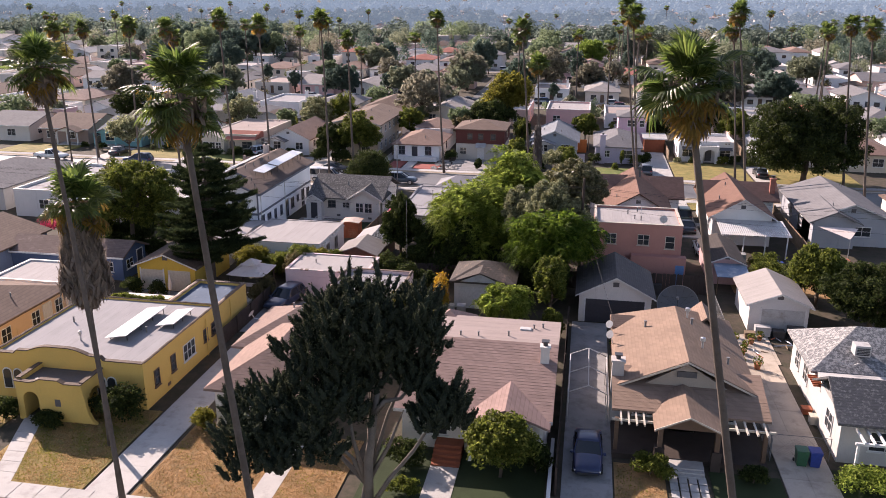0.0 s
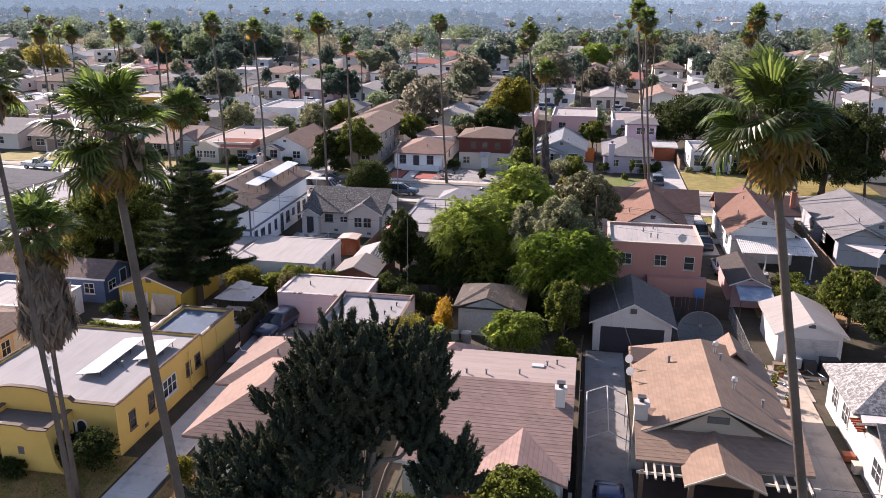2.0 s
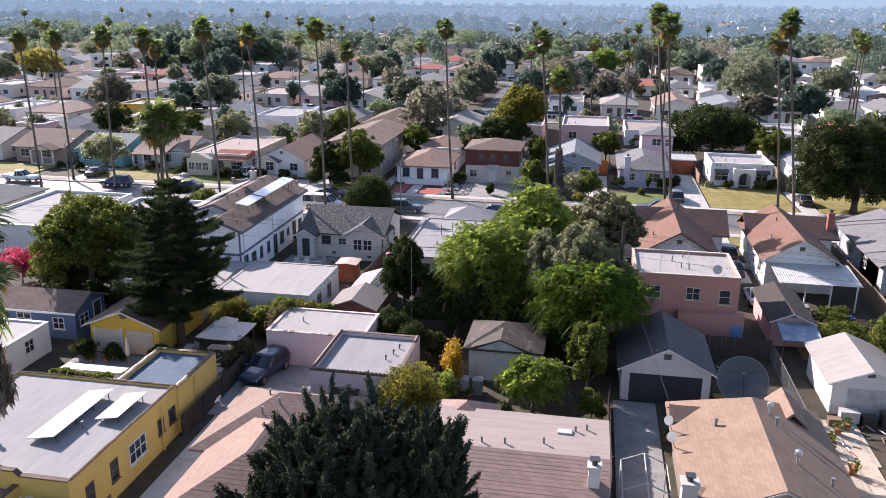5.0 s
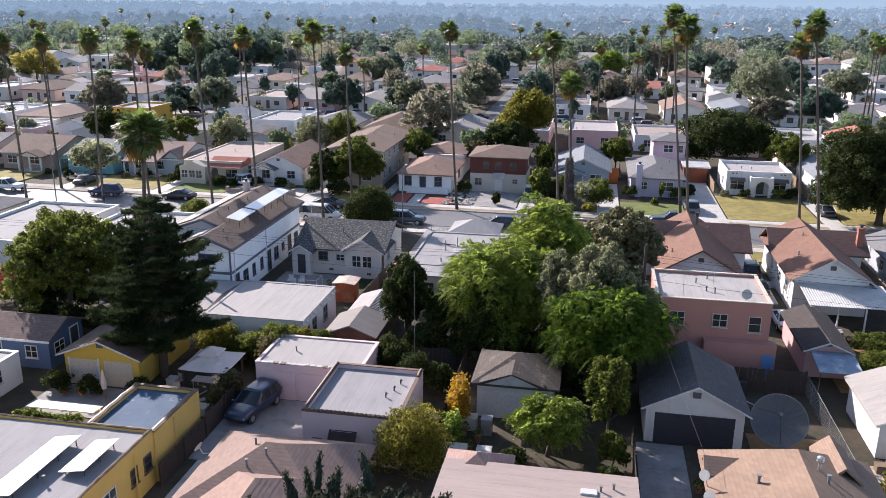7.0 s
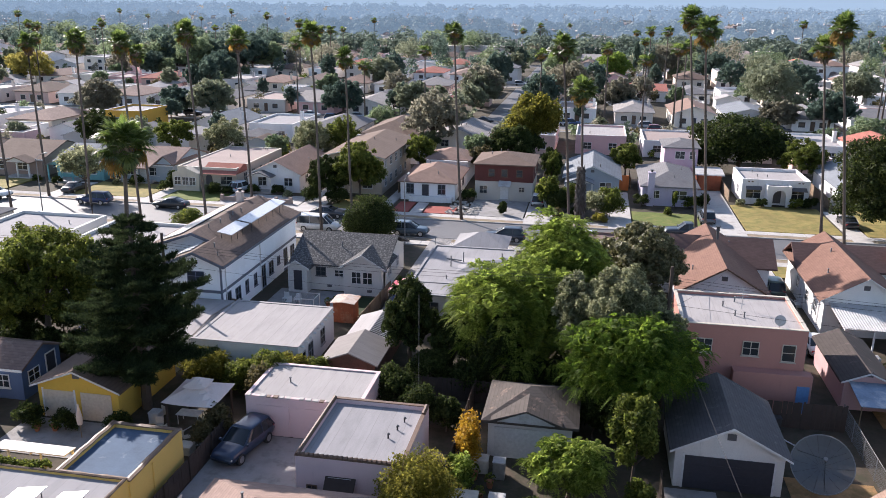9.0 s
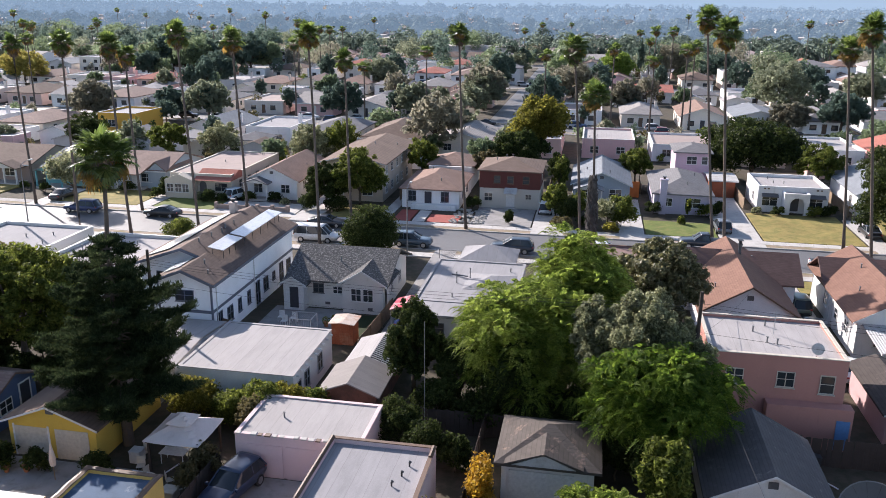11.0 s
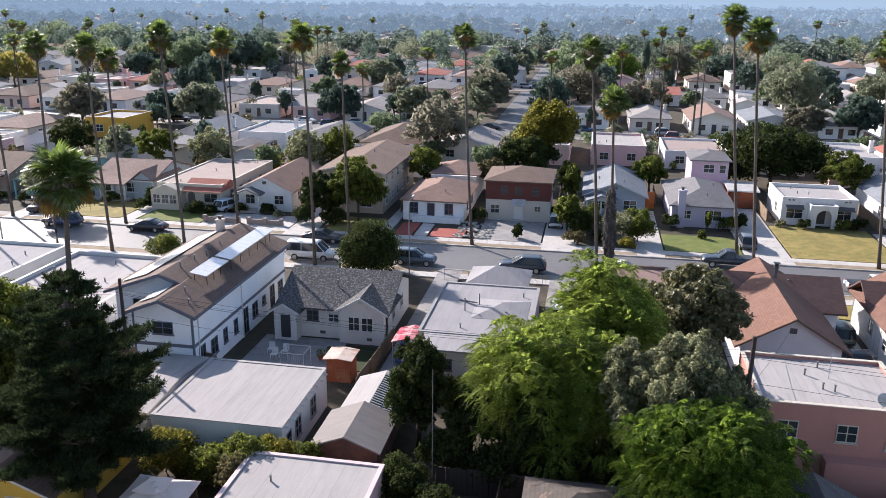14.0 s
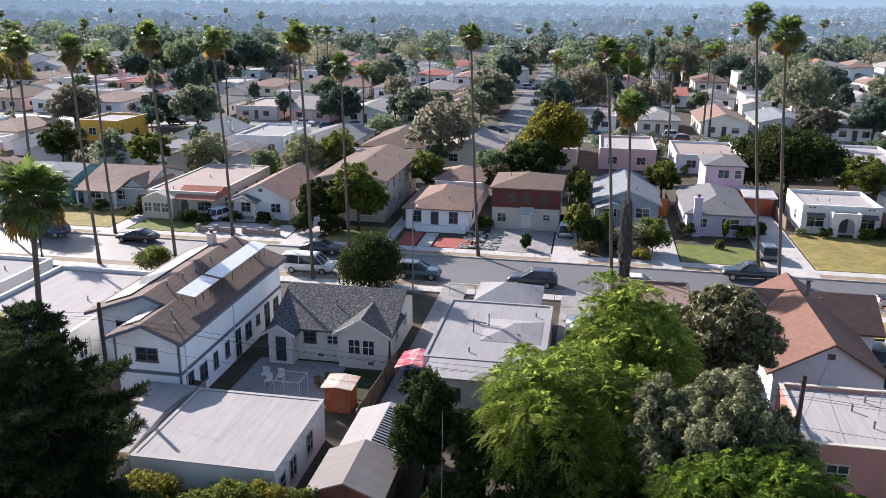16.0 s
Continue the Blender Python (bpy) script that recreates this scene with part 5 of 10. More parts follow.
# brown bungalow
def bungalow():
    h = thing("house", 10.4, 55, 0, "craftsman bungalow with brown shingle roofs and pergola porch", "house")
    W = stucco((0.20, 0.165, 0.14))
    ROOFED["bungalow"] = h
    R = roofing((0.235, 0.162, 0.125))
    part("wall", bx(6.6, 14.4, 50.6, 61.5, 0, 3.1), W, h)
    # main roof: gable in front, hipped at the back
    bm = bmesh.new()
    e = [bm.verts.new(c) for c in ((6.0, 50.0, 3.15), (14.9, 50.0, 3.15), (14.9, 62.6, 3.15), (6.0, 62.2, 3.15))]
    p, q = bm.verts.new((10.45, 50.0, 5.2)), bm.verts.new((10.45, 59.6, 5.2))
    bm.faces.new((e[0], p, q, e[3]))
    bm.faces.new((p, e[1], e[2], q))
    bm.faces.new((q, e[2], e[3]))
    g = bmesh.ops.extrude_face_region(bm, geom=bm.faces[:])
    bmesh.ops.translate(bm, verts=[v for v in g["geom"] if isinstance(v, bmesh.types.BMVert)], vec=(0, 0, -.18))
    part("roof", bm, R, h)
    part("gable_wall", extrude([(7.6, 3.1), (13.3, 3.1), (10.45, 4.85)], "y", 50.35, 50.6), stucco((0.36, 0.30, 0.25)), h)
    part("attic_window", bx(9.85, 11.05, 50.29, 50.345, 3.95, 4.35), M_TRIM_DARK, h)
    bm = extrude([(6.0, 3.1), (10.45, 5.16), (14.9, 3.1), (14.9, 2.98), (10.45, 5.04), (6.0, 2.98)], "y", 49.95, 49.99)
    part("barge_board", bm, M_CREAM, h)
    part("rear_dormer", gable_roof(11.8, 13.6, 59.0, 62.4, 3.9, 4.7, "y"), R, h)
    part("side_dormer", gable_roof(6.0, 8.4, 59.2, 61.2, 3.4, 4.0, "x"), R, h)
    # porch roof and its gable
    part("porch_roof", extrude([(47.8, 2.7), (52.0, 3.72), (52.0, 3.56), (47.8, 2.54)], "x", 5.9, 15.2), R, h)
    part("porch_gable_roof", extrude([(8.3, 2.6), (10.25, 3.55), (12.4, 2.6), (12.4, 2.44), (10.25, 3.39), (8.3, 2.44)], "y", 45.8, 50.2), R, h)
    # dark brown infill painted for the shade in the open porch arch
    part("porch_gable", extrude([(8.7, 2.55), (12.0, 2.55), (10.25, 3.35)], "y", 46.15, 46.25), M_TRIM_BROWN, h)
    bm = extrude([(8.3, 2.62), (10.25, 3.57), (12.4, 2.62), (12.4, 2.52), (10.25, 3.47), (8.3, 2.52)], "y", 45.75, 45.79)
    part("barge_board", bm, M_CREAM, h)
    for x in (8.7, 11.95):
        part("porch_pier", bx(x - .28, x + .28, 46.0, 46.5, 0, 1.3), M_WOOD_DARK, h)
        part("porch_post", bx(x - .14, x + .14, 46.1, 46.4, 1.3, 2.55), M_TRIM_BROWN, h)
    for x in (6.2, 14.8):
        part("porch_post", bx(x - .12, x + .12, 47.0, 47.25, 0, 2.45), M_TRIM_BROWN, h)
    for xa, xb, n in ((6.2, 8.0, 4), (12.8, 15.0, 4)):
        part("pergola_beam", bx(xa - .3, xb + .3, 46.98, 47.08, 2.32, 2.45), M_CREAM, h)
        for i in range(n):
            x = xa + (xb - xa) * (i + .5) / n
            part("rafter", bx(x - .05, x + .05, 46.3, 48.2, 2.46, 2.58), M_CREAM, h)
    # floor coloured dark to carry the deep shade under the porch
    part("porch_floor", bx(6.0, 15.0, 46.6, 50.6, 0, .35), M_WOOD_DARK, h)
    for i in range(3):
        part("porch_step", bx(9.3, 11.3, 45.7 - i * .3, 46.6, 0, .3 - i * .09), M_CONCRETE, h)
    box = (6.6, 14.4, 50.6, 61.5)
    window(box, "s", 1.6, 1.6, 1.0, 1.2, h, M_WHITE)
    window(box, "s", 6.3, 1.6, 1.0, 1.2, h, M_WHITE)
    door(box, "s", 3.85, h, M_DOOR_DARK, z=.35)
    for y in (2.5, 6.0, 9.0):
        window(box, "e", y, 1.1, 1.1, 1.1, h, M_WHITE)
        window(box, "w", y, 1.0, 1.1, 1.1, h, M_WHITE)
    chimney(6.25, 51.2, 0, 4.35, h, stucco((0.45, 0.42, 0.40)), .75, .7)
    for x, y, t in ((11.2, 58.3, True), (11.4, 57.3, False), (11.7, 53.6, True), (13.3, 53.0, False), (8.3, 57.6, False)):
        roof_vent(x, y, 5.2 - abs(x - 10.45) * .46, h, .42, .08, t)
    for y in (58.5, 56.6):
        part("dish_antenna", tube([(6.1, y, 3.1), (5.9, y - .2, 3.9)], .03, 5), M_METAL, h)
        bm = bmesh.new()
        bmesh.ops.create_cone(bm, cap_ends=True, segments=14, radius1=.29, radius2=.08, depth=.1, matrix=look((5.85, y - .25, 3.95), (3.0, y - 4, 6.4)))
        part("dish", bm, M_METAL_WHITE, h)


bungalow()


# pipe frame of a carport
def pipe_frame():
    f = thing("carport_frame", 4.4, 53.5, 0, "bare white pipe frame of a carport over the driveway", "carport")
    for y in (50.3, 53.2, 56.2):
        for a, b in (((3.2, y, 0), (3.2, y, 2.3)), ((5.7, y, 0), (5.7, y, 2.3)), ((3.2, y, 2.3), (4.45, y, 2.85)), ((4.45, y, 2.85), (5.7, y, 2.3))):
            part("pipe", tube([a, b], .035, 6), M_METAL_WHITE, f)
    for x, z in ((3.2, 2.3), (4.45, 2.85), (5.7, 2.3)):
        part("pipe", tube([(x, 50.3, z), (x, 56.2, z)], .035, 6), M_METAL_WHITE, f)


pipe_frame()
car(4.55, 46.1, 270, (0.012, 0.022, 0.07), "dark blue sedan parked on the driveway", "sedan", 4.6, 1.78)


# white house with the grey roof
def grey_roof_house():
    h = thing("house", 25, 55, 0, "white house with weathered grey shingle roofs", "house")
    W = stucco((0.48, 0.46, 0.44))
    R = shingles("weathered_grey_shingles", (0.15, 0.15, 0.152), worn=(0.40, 0.385, 0.37), worn_at=0.50, patches=4.0)
    part("wall", bx(19.3, 31, 48.6, 53.4, 0, 2.85), W, h)
    part("roof", gable_roof(18.9, 31.4, 48.0, 54.0, 2.9, 4.5, "x"), shingles("dark_weathered_shingles", (0.085, 0.085, 0.09), worn=(0.20, 0.198, 0.195), worn_at=0.56, contrast=0.4, patches=4.5), h)
    part("rear_wall", bx(19.5, 31, 53.4, 61.8, 0, 2.85), W, h)
    part("rear_roof", hip_roof(19.1, 31.4, 55.2, 62.4, 2.9, 4.9), R, h)
    box = (19.5, 31, 53.4, 61.8)
    window(box, "w", 4.2, 1.1, 1.0, 1.2, h, M_WHITE)
    window(box, "w", 6.6, 1.0, 1.0, 1.2, h, M_WHITE)
    window((19.3, 31, 48.6, 53.4), "w", 2.2, 1.3, 1.0, 1.2, h, M_WHITE)
    window((19.3, 31, 48.6, 53.4), "s", 2.6, 1.8, 1.0, 1.2, h, M_WHITE)
    for i in range(6):
        part("pergola_beam", bx(18.9, 20.6, 53.6 + i * .3, 53.68 + i * .3, 2.5, 2.62), M_WOOD_RED, h)
    for i in range(5):
        part("rafter", bx(20.0 + i * .55, 20.1 + i * .55, 46.6, 48.6, 2.4, 2.55), M_WHITE, h)
    part("porch_beam", bx(19.6, 23.0, 46.7, 46.85, 2.25, 2.4), M_WHITE, h)
    for x in (19.7, 22.8):
        part("porch_post", bx(x, x + .14, 46.7, 46.84, 0, 2.25), M_WHITE, h)
    a = part("air_conditioner", bx(21.9, 22.9, 56.0, 56.9, 3.8, 4.55, None, .03), M_METAL_WHITE, h, "white rooftop cooling unit")
    bm = bmesh.new()
    for i in range(5):
        bx(22.0, 22.8, 55.96, 55.998, 3.92 + i * .11, 3.98 + i * .11, bm)
    part("louvre", bm, M_METAL_DARK, a)
    bm = bmesh.new()
    rr = random.Random(3)
    for i in range(9):
        x, y = 20.6 + rr.random() * 1.6, 55.4 + rr.random()
        tube([(x, y, 3.25), (x + rr.uniform(-.8, .8), y + rr.uniform(-.3, .3), 3.5)], .025, 4, bm)
    part("fallen_lath", bm, M_METAL_WHITE, h)


grey_roof_house()
for x, mat, lab in ((17.1, M_PLASTIC_GREEN, "green wheeled refuse bin"), (17.85, M_PLASTIC_BLUE, "blue wheeled recycling bin")):
    b = thing("wheelie_bin", x, 47.8, 0.09, lab, "bin", "wheeled bins")
    bm = bmesh.new()
    lo = [bm.verts.new((x + a * .26, 47.8 + c * .3, .12)) for a, c in ((-1, -1), (1, -1), (1, 1), (-1, 1))]
    hi = [bm.verts.new((x + a * .33, 47.8 + c * .37, 1.05)) for a, c in ((-1, -1), (1, -1), (1, 1), (-1, 1))]
    bm.faces.new(lo[::-1]); bm.faces.new(hi)
    for i in range(4):
        bm.faces.new((lo[i], lo[(i + 1) % 4], hi[(i + 1) % 4], hi[i]))
    part("body", bm, mat, b)
    part("lid", bx(x - .36, x + .36, 47.4, 48.2, 1.05, 1.13, None, .03), mat, b)
    for s in (-1, 1):
        part("wheel", tube([(x + s * .3, 48.1, .2), (x + s * .36, 48.1, .2)], .11, 10), M_TYRE, b)


def wire_fence(pts, h, label):
    f = thing("wire_fence", pts[0][0], pts[0][1], 0, label, "fence")
    for (xa, ya), (xb, yb) in zip(pts, pts[1:]):
        ln = math.hypot(xb - xa, yb - ya)
        n = max(1, int(ln / 2.2))
        for i in range(n + 1):
            k = i / n
            part("post", tube([(xa + (xb - xa) * k, ya + (yb - ya) * k, 0), (xa + (xb - xa) * k, ya + (yb - ya) * k, h)], .03, 5), M_RAIL, f)
        part("rail", tube([(xa, ya, h), (xb, yb, h)], .02, 4), M_RAIL, f)
        bm = bmesh.new()
        m = int(ln / .18)
        for i in range(m):
            k0, k1 = i / m, min(1, (i + h / .18) / m)
            for s in (0, 1):
                za, zb = (0.05, .05 + (k1 - k0) * ln) if not s else (min(h, .05 + (k1 - k0) * ln), .05)
                tube([(xa + (xb - xa) * k0, ya + (yb - ya) * k0, za), (xa + (xb - xa) * k1, ya + (yb - ya) * k1, min(h, zb))], .006, 3, bm)
        part("mesh", bm, M_RAIL, f)


wire_fence([(15.4, 48.0), (15.4, 62.0), (15.4, 78)], 1.5, "galvanised wire fence between two yards")
wire_fence([(15.5, 48.6), (18.9, 48.6)], 1.5, "wire gate across the driveway")


# ---- garages and yard buildings behind the near row ----
def garage(x0, x1, y0, y1, eave, rise, wall_mat, roof_mat, door_mat, dx0, dx1, dz, label, ribs=4, trim=M_WHITE):
    h = house("garage", x0, x1, y0, y1, eave, rise, "y", wall_mat, roof_mat, label, "garage", over=.35, trim=trim)
    d = part("garage_door", bx(dx0, dx1, y0 - .045, y0 - .003, 0.02, dz), door_mat, h)
    for i in range(1, ribs):
        part("door_rail", bx(dx0 + .03, dx1 - .03, y0 - .06, y0 - .046, dz * i / ribs - .02, dz * i / ribs + .02), door_mat, d)
    for xa, xb in ((dx0 - .12, dx0), (dx1, dx1 + .12)):
        part("door_jamb", bx(xa, xb, y0 - .05, y0 - .002, 0, dz + .12), trim, h)
    return h


WORN_DARK = shingles("worn_dark_shingles", (0.085, 0.072, 0.065), worn=(0.21, 0.15, 0.12), worn_at=.60)
GREY_DARK = shingles("dark_grey_shingles", (0.105, 0.095, 0.095), worn=(0.20, 0.18, 0.17), worn_at=.62)
garage(3.6, 9.6, 68.3, 75.0, 2.5, 1.75, stucco((0.60, 0.57, 0.54)), GREY_DARK, M_DOOR_DARK, 4.15, 9.05, 2.1, "white stucco garage with dark door and dark shingle roof")
garage(17.6, 22.3, 68.9, 75.2, 2.4, 1.1, stucco((0.62, 0.59, 0.57)), roll_roof("weathered_felt", (0.31, 0.285, 0.27), 0.92, True), M_METAL_WHITE, 18.6, 22.0, 2.0, "white garage with pale weathered roof and ribbed door", 9)
h = house("garage", -7.4, -2.3, 69.5, 74.3, 2.6, 1.2, "hip", stucco((0.66, 0.64, 0.63)), WORN_DARK, "small white garage with worn dark hipped roof", "garage", over=.4)
part("front_gable_roof", gable_roof(-7.2, -2.9, 68.9, 71.5, 2.75, 3.55, "y", .12), WORN_DARK, h)
part("front_gable", extrude([(-6.8, 2.65), (-3.3, 2.65), (-5.05, 3.4)], "y", 69.0, 69.06), M_METAL_WHITE, h)
part("garage_door", bx(-7.0, -3.4, 69.44, 69.497, 0, 2.05), M_WHITE, h)
h = garage(-37.4, -31.6, 68.6, 76.0, 2.4, 1.25, stucco((0.58, 0.38, 0.07)), BROWN, M_CREAM, -37.0, -34.8, 2.0, "yellow stucco double garage with brown roof")
part("garage_door", bx(-34.3, -32.1, 68.555, 68.597, 0.02, 2.0), M_CREAM, h)

# big mesh dish
d = thing("satellite_dish", 11.8, 70.6, 0, "large dark mesh satellite dish with pale rim, behind the bungalow", "satellite dish")
dish_m = look((11.9, 69.5, 1.6), (9.0, 54.3, 15.6))
bm = bmesh.new()
rings = []
for i in range(7):
    r = 1.7 * i / 6
    rings.append([bm.verts.new(dish_m @ Vector((r * math.cos(6.2832 * k / 28), r * math.sin(6.2832 * k / 28), -r * r * .22 + .35))) for k in range(28)] if i else [bm.verts.new(dish_m @ Vector((0, 0, .35)))])
for k in range(28):
    bm.faces.new((rings[0][0], rings[1][k], rings[1][(k + 1) % 28]))
    for a, b in zip(rings[1:], rings[2:]):
        bm.faces.new((a[k], b[k], b[(k + 1) % 28], a[(k + 1) % 28]))
part("reflector", bm, M_DISH, d)
bm = tube([tuple(dish_m @ Vector((1.71 * math.cos(6.2832 * k / 28), 1.71 * math.sin(6.2832 * k / 28), -.29))) for k in range(29)], .035, 5)
part("rim", bm, M_RAIL, d)
for k in range(14):
    a = 6.2832 * k / 14
    part("rib", tube([tuple(dish_m @ Vector((r * math.cos(a), r * math.sin(a), -r * r * .22 + .37))) for r in (.1, .6, 1.15, 1.69)], .022, 4), M_METAL_DARK, d)
for k in range(3):
    a = 6.2832 * k / 3 + .4
    part("strut", tube([tuple(dish_m @ Vector((1.5 * math.cos(a), 1.5 * math.sin(a), -.2))), tuple(dish_m @ Vector((0, 0, -1.5)))], .016, 4), M_CABLE, d)
part("feed", tube([tuple(dish_m @ Vector((0, 0, -1.4))), tuple(dish_m @ Vector((0, 0, -1.7)))], .12, 8), M_RAIL, d)
part("mast", tube([(11.9, 71.0, 0), (11.9, 71.0, 1.9)], .12, 8), M_METAL_DARK, d)

# pink flat-roofed buildings
PINK = stucco((0.60, 0.46, 0.46), .72)
h = house("outbuilding", -23.0, -15.4, 69.2, 74.2, 2.6, 0, "flat", PINK, M_FLAT_WHITE, "pale pink stucco outbuilding with flat roof", "outbuilding", parapet=.07, trim=PINK, vents=1)
for x in (-22.4, -19.9):
    part("garage_door", bx(x, x + 2.3, 69.14, 69.197, 0, 2.1), PINK, h)
part("side_door", bx(-16.8, -16.1, 69.14, 69.197, .05, 2.0), M_DOOR_RED, h)
rq = random.Random(31)
for i in range(17):
    x = -22.9 + i * .44
    if rq.random() < .8:
        part("coping_piece", bx(x, x + rq.uniform(.25, .42), 69.12 + rq.uniform(-.05, .02), 69.42, 2.68, 2.72 + rq.uniform(0, .06), None, .012), rq.choice([M_CONCRETE, M_TRIM_BROWN, M_CONCRETE_DARK]), h)
h = house("cottage", -17.0, -11.0, 62.0, 69.0, 2.95, 0, "flat", PINK, M_FLAT_GREY, "pale pink stucco cottage with flat grey roof and tiled coping", "house", parapet=.3, trim=M_TRIM_BROWN, vents=0)
part("awning", extrude([(62.0, 2.2), (61.3, 1.5), (61.3, 1.45), (62.0, 2.12)], "x", -15.3, -13.6), M_WOOD_DARK, h)
window((-17.0, -11.0, 62.0, 69.0), "s", .9, .5, 1.0, .5, h, M_TRIM_BROWN)
window((-17.0, -11.0, 62.0, 69.0), "s", 5.4, .5, 1.0, .5, h, M_TRIM_BROWN)
window((-17.0, -11.0, 62.0, 69.0), "s", 2.5, 1.2, 1.0, 1.1, h, M_WHITE)
for x, y in ((-12.3, 66.2), (-12.1, 67.2), (-12.6, 65.2)):
    part("roof_vent", tube([(x, y, 2.9), (x, y, 3.2), (x + .05, y, 3.28)], [.06, .06, .09], 7), M_METAL_DARK, h)
rr = random.Random(11)
tile = finish(tube([(0, 0, 0), (.24, 0, .02)], [.11, .13], 7), "coping_tile", M_TRIM_BROWN)
for i in range(26):
    for side in (0, 1):
        ob = new("coping_tile", tile)
        ob.parent = h
        if side and i < 22:
            ob.location = Vector((-17.0 + .27 * i, 62.1, 3.30)) - h.location
        else:
            ob.location, ob.rotation_euler = Vector((-16.9 if not side else -11.1, 62.0 + .265 * i, 3.30)) - h.location, (0, 0, 1.571)
car(-22.3, 67.0, 258, (0.018, 0.032, 0.065), "dark blue crossover parked in the concrete yard", "suv", 4.6, 1.85)
fence("yard_fence", [(-24.0, 57.5), (-24.0, 69.0)], 1.5, M_WOOD_DARK, "dark board fence beside the concrete yard")


# gazebo
def canopy_skin(x0, x1, y0, y1, z0, z1, sag=0.16, n=8):
    """A square canvas roof with four sagging panes between its ridges and a hanging hem."""
    bm = bmesh.new()
    cx, cy = (x0 + x1) / 2, (y0 + y1) / 2
    top = []
    for i in range(n + 1):
        row = []
        for j in range(n + 1):
            u, v = 2 * i / n - 1, 2 * j / n - 1
            m = max(abs(u), abs(v))
            side = 0 if m < 1e-6 else min(abs(u), abs(v)) / m
            z = z1 + (z0 - z1) * m - sag * math.sin(math.pi * m) * (1 - side ** 2) * .6 - (.07 * (1 - side ** 2) if m > .99 else 0)
            row.append(bm.verts.new((cx + u * (x1 - x0) / 2, cy + v * (y1 - y0) / 2, z)))
        top.append(row)
    for i in range(n):
        for j in range(n):
            bm.faces.new((top[i][j], top[i + 1][j], top[i + 1][j + 1], top[i][j + 1]))
    g = bmesh.ops.extrude_face_region(bm, geom=bm.faces[:])
    bmesh.ops.translate(bm, verts=[v for v in g["geom"] if isinstance(v, bmesh.types.BMVert)], vec=(0, 0, -.03))
    return bm


def gazebo():
    g = thing("gazebo", -26.55, 69.9, 0, "garden gazebo with pale pinkish two-tier canvas roof", "gazebo")
    for x in (-28.1, -25.0):
        for y in (68.4, 71.3):
            part("post", bx(x - .06, x + .06, y - .06, y + .06, 0, 2.15), M_WOOD_DARK, g)
    part("canopy", canopy_skin(-28.3, -24.8, 68.1, 71.6, 2.15, 2.95), M_CANVAS, g)
    part("upper_canopy", canopy_skin(-27.3, -25.8, 69.1, 70.6, 2.85, 3.3, .06, 6), M_CANVAS, g)
    for a, b in (((-28.1, 68.4), (-25.0, 68.4)), ((-28.1, 71.3), (-25.0, 71.3)), ((-28.1, 68.4), (-28.1, 71.3)), ((-25.0, 68.4), (-25.0, 71.3))):
        part("rail", tube([(*a, 2.05), (*b, 2.05)], .035, 5), M_WOOD_DARK, g)


gazebo()
t = thing("garden_table", -27.2, 69.6, 0, "white garden table under the canopy", "table")
part("tabletop", bx(-28.0, -26.4, 69.2, 70.1, .70, .75, None, .01), M_WHITE, t)
for x in (-27.9, -26.5):
    for y in (69.3, 70.0):
        part("leg", tube([(x, y, 0), (x, y, .7)], .03, 5), M_WHITE, t)
for i, (x, y, turn) in enumerate(((-28.6, 68.2, 20), (-27.6, 67.4, 75), (-26.2, 67.2, 130), (-25.2, 67.7, 200), (-29.2, 69.6, -20))):
    c = thing("patio_chair", x, y, 0, "pale metal patio chair beside the gazebo", "chair", "patio chairs")
    part("seat", bx(x - .24, x + .24, y - .24, y + .24, .42, .46, None, .012), M_CREAM, c)
    part("backrest", bx(x - .24, x + .24, y + .20, y + .24, .46, .95, None, .012), M_CREAM, c)
    for a in (-.21, .21):
        for b in (-.21, .21):
            part("leg", tube([(x + a, y + b, 0), (x + a, y + b, .42)], .018, 4), M_RAIL, c)
    c.rotation_euler = (0, 0, radians(turn))
u = thing("garden_parasol", -33.0, 66.4, 0.05, "closed tan parasol standing in the yard", "parasol")
part("pole", tube([(-33.0, 66.4, .05), (-33.0, 66.4, 2.4)], .03, 6), M_WOOD, u)
part("canopy", tube([(-33.0, 66.4, 1.0), (-33.0, 66.4, 1.4), (-33.0, 66.4, 2.4)], [.16, .2, .04], 8), M_CANVAS, u)
c = thing("patio_cover", -33.3, 61.4, 0, "low white patio cover with a flat sheet roof", "patio cover")
part("sheet", extrude([(60.9, 2.3), (62.0, 2.2), (62.0, 2.14), (60.9, 2.24)], "x", -34.8, -30.2), M_METAL_WHITE, c)
for x in (-34.6, -32.5, -30.4):
    part("post", bx(x - .05, x + .05, 61.86, 61.96, 0, 2.14), M_WHITE, c)
for x in (-34.6, -32.4):
    part("rafter", bx(x - .03, x + .03, 60.95, 61.95, 2.08, 2.14), M_WHITE, c)
v = thing("creeper", -31.3, 58.5, 0, "straggling creeper over the back wall of the yellow house", "creeper")
part("stem", tube([(-31.3, 58.5, 0), (-31.2, 58.4, 1.8), (-31.0, 58.2, 3.3)], [.05, .04, .02], 5), M_BARK, v)
p, d = blob_points([(-33.2 + i * .62, 58.35 + .1 * math.sin(i * 2.1), 3.28 + .1 * math.sin(i * 1.3), .45, .34, .24) for i in range(7)], 2600, 61, .8)
ob = new("leaves", leaf_mesh("leaves", p - np.array((-31.3, 58.5, 0)), d, .09, M_LEAF_GREEN, 61, 1.6))
ob.parent = v
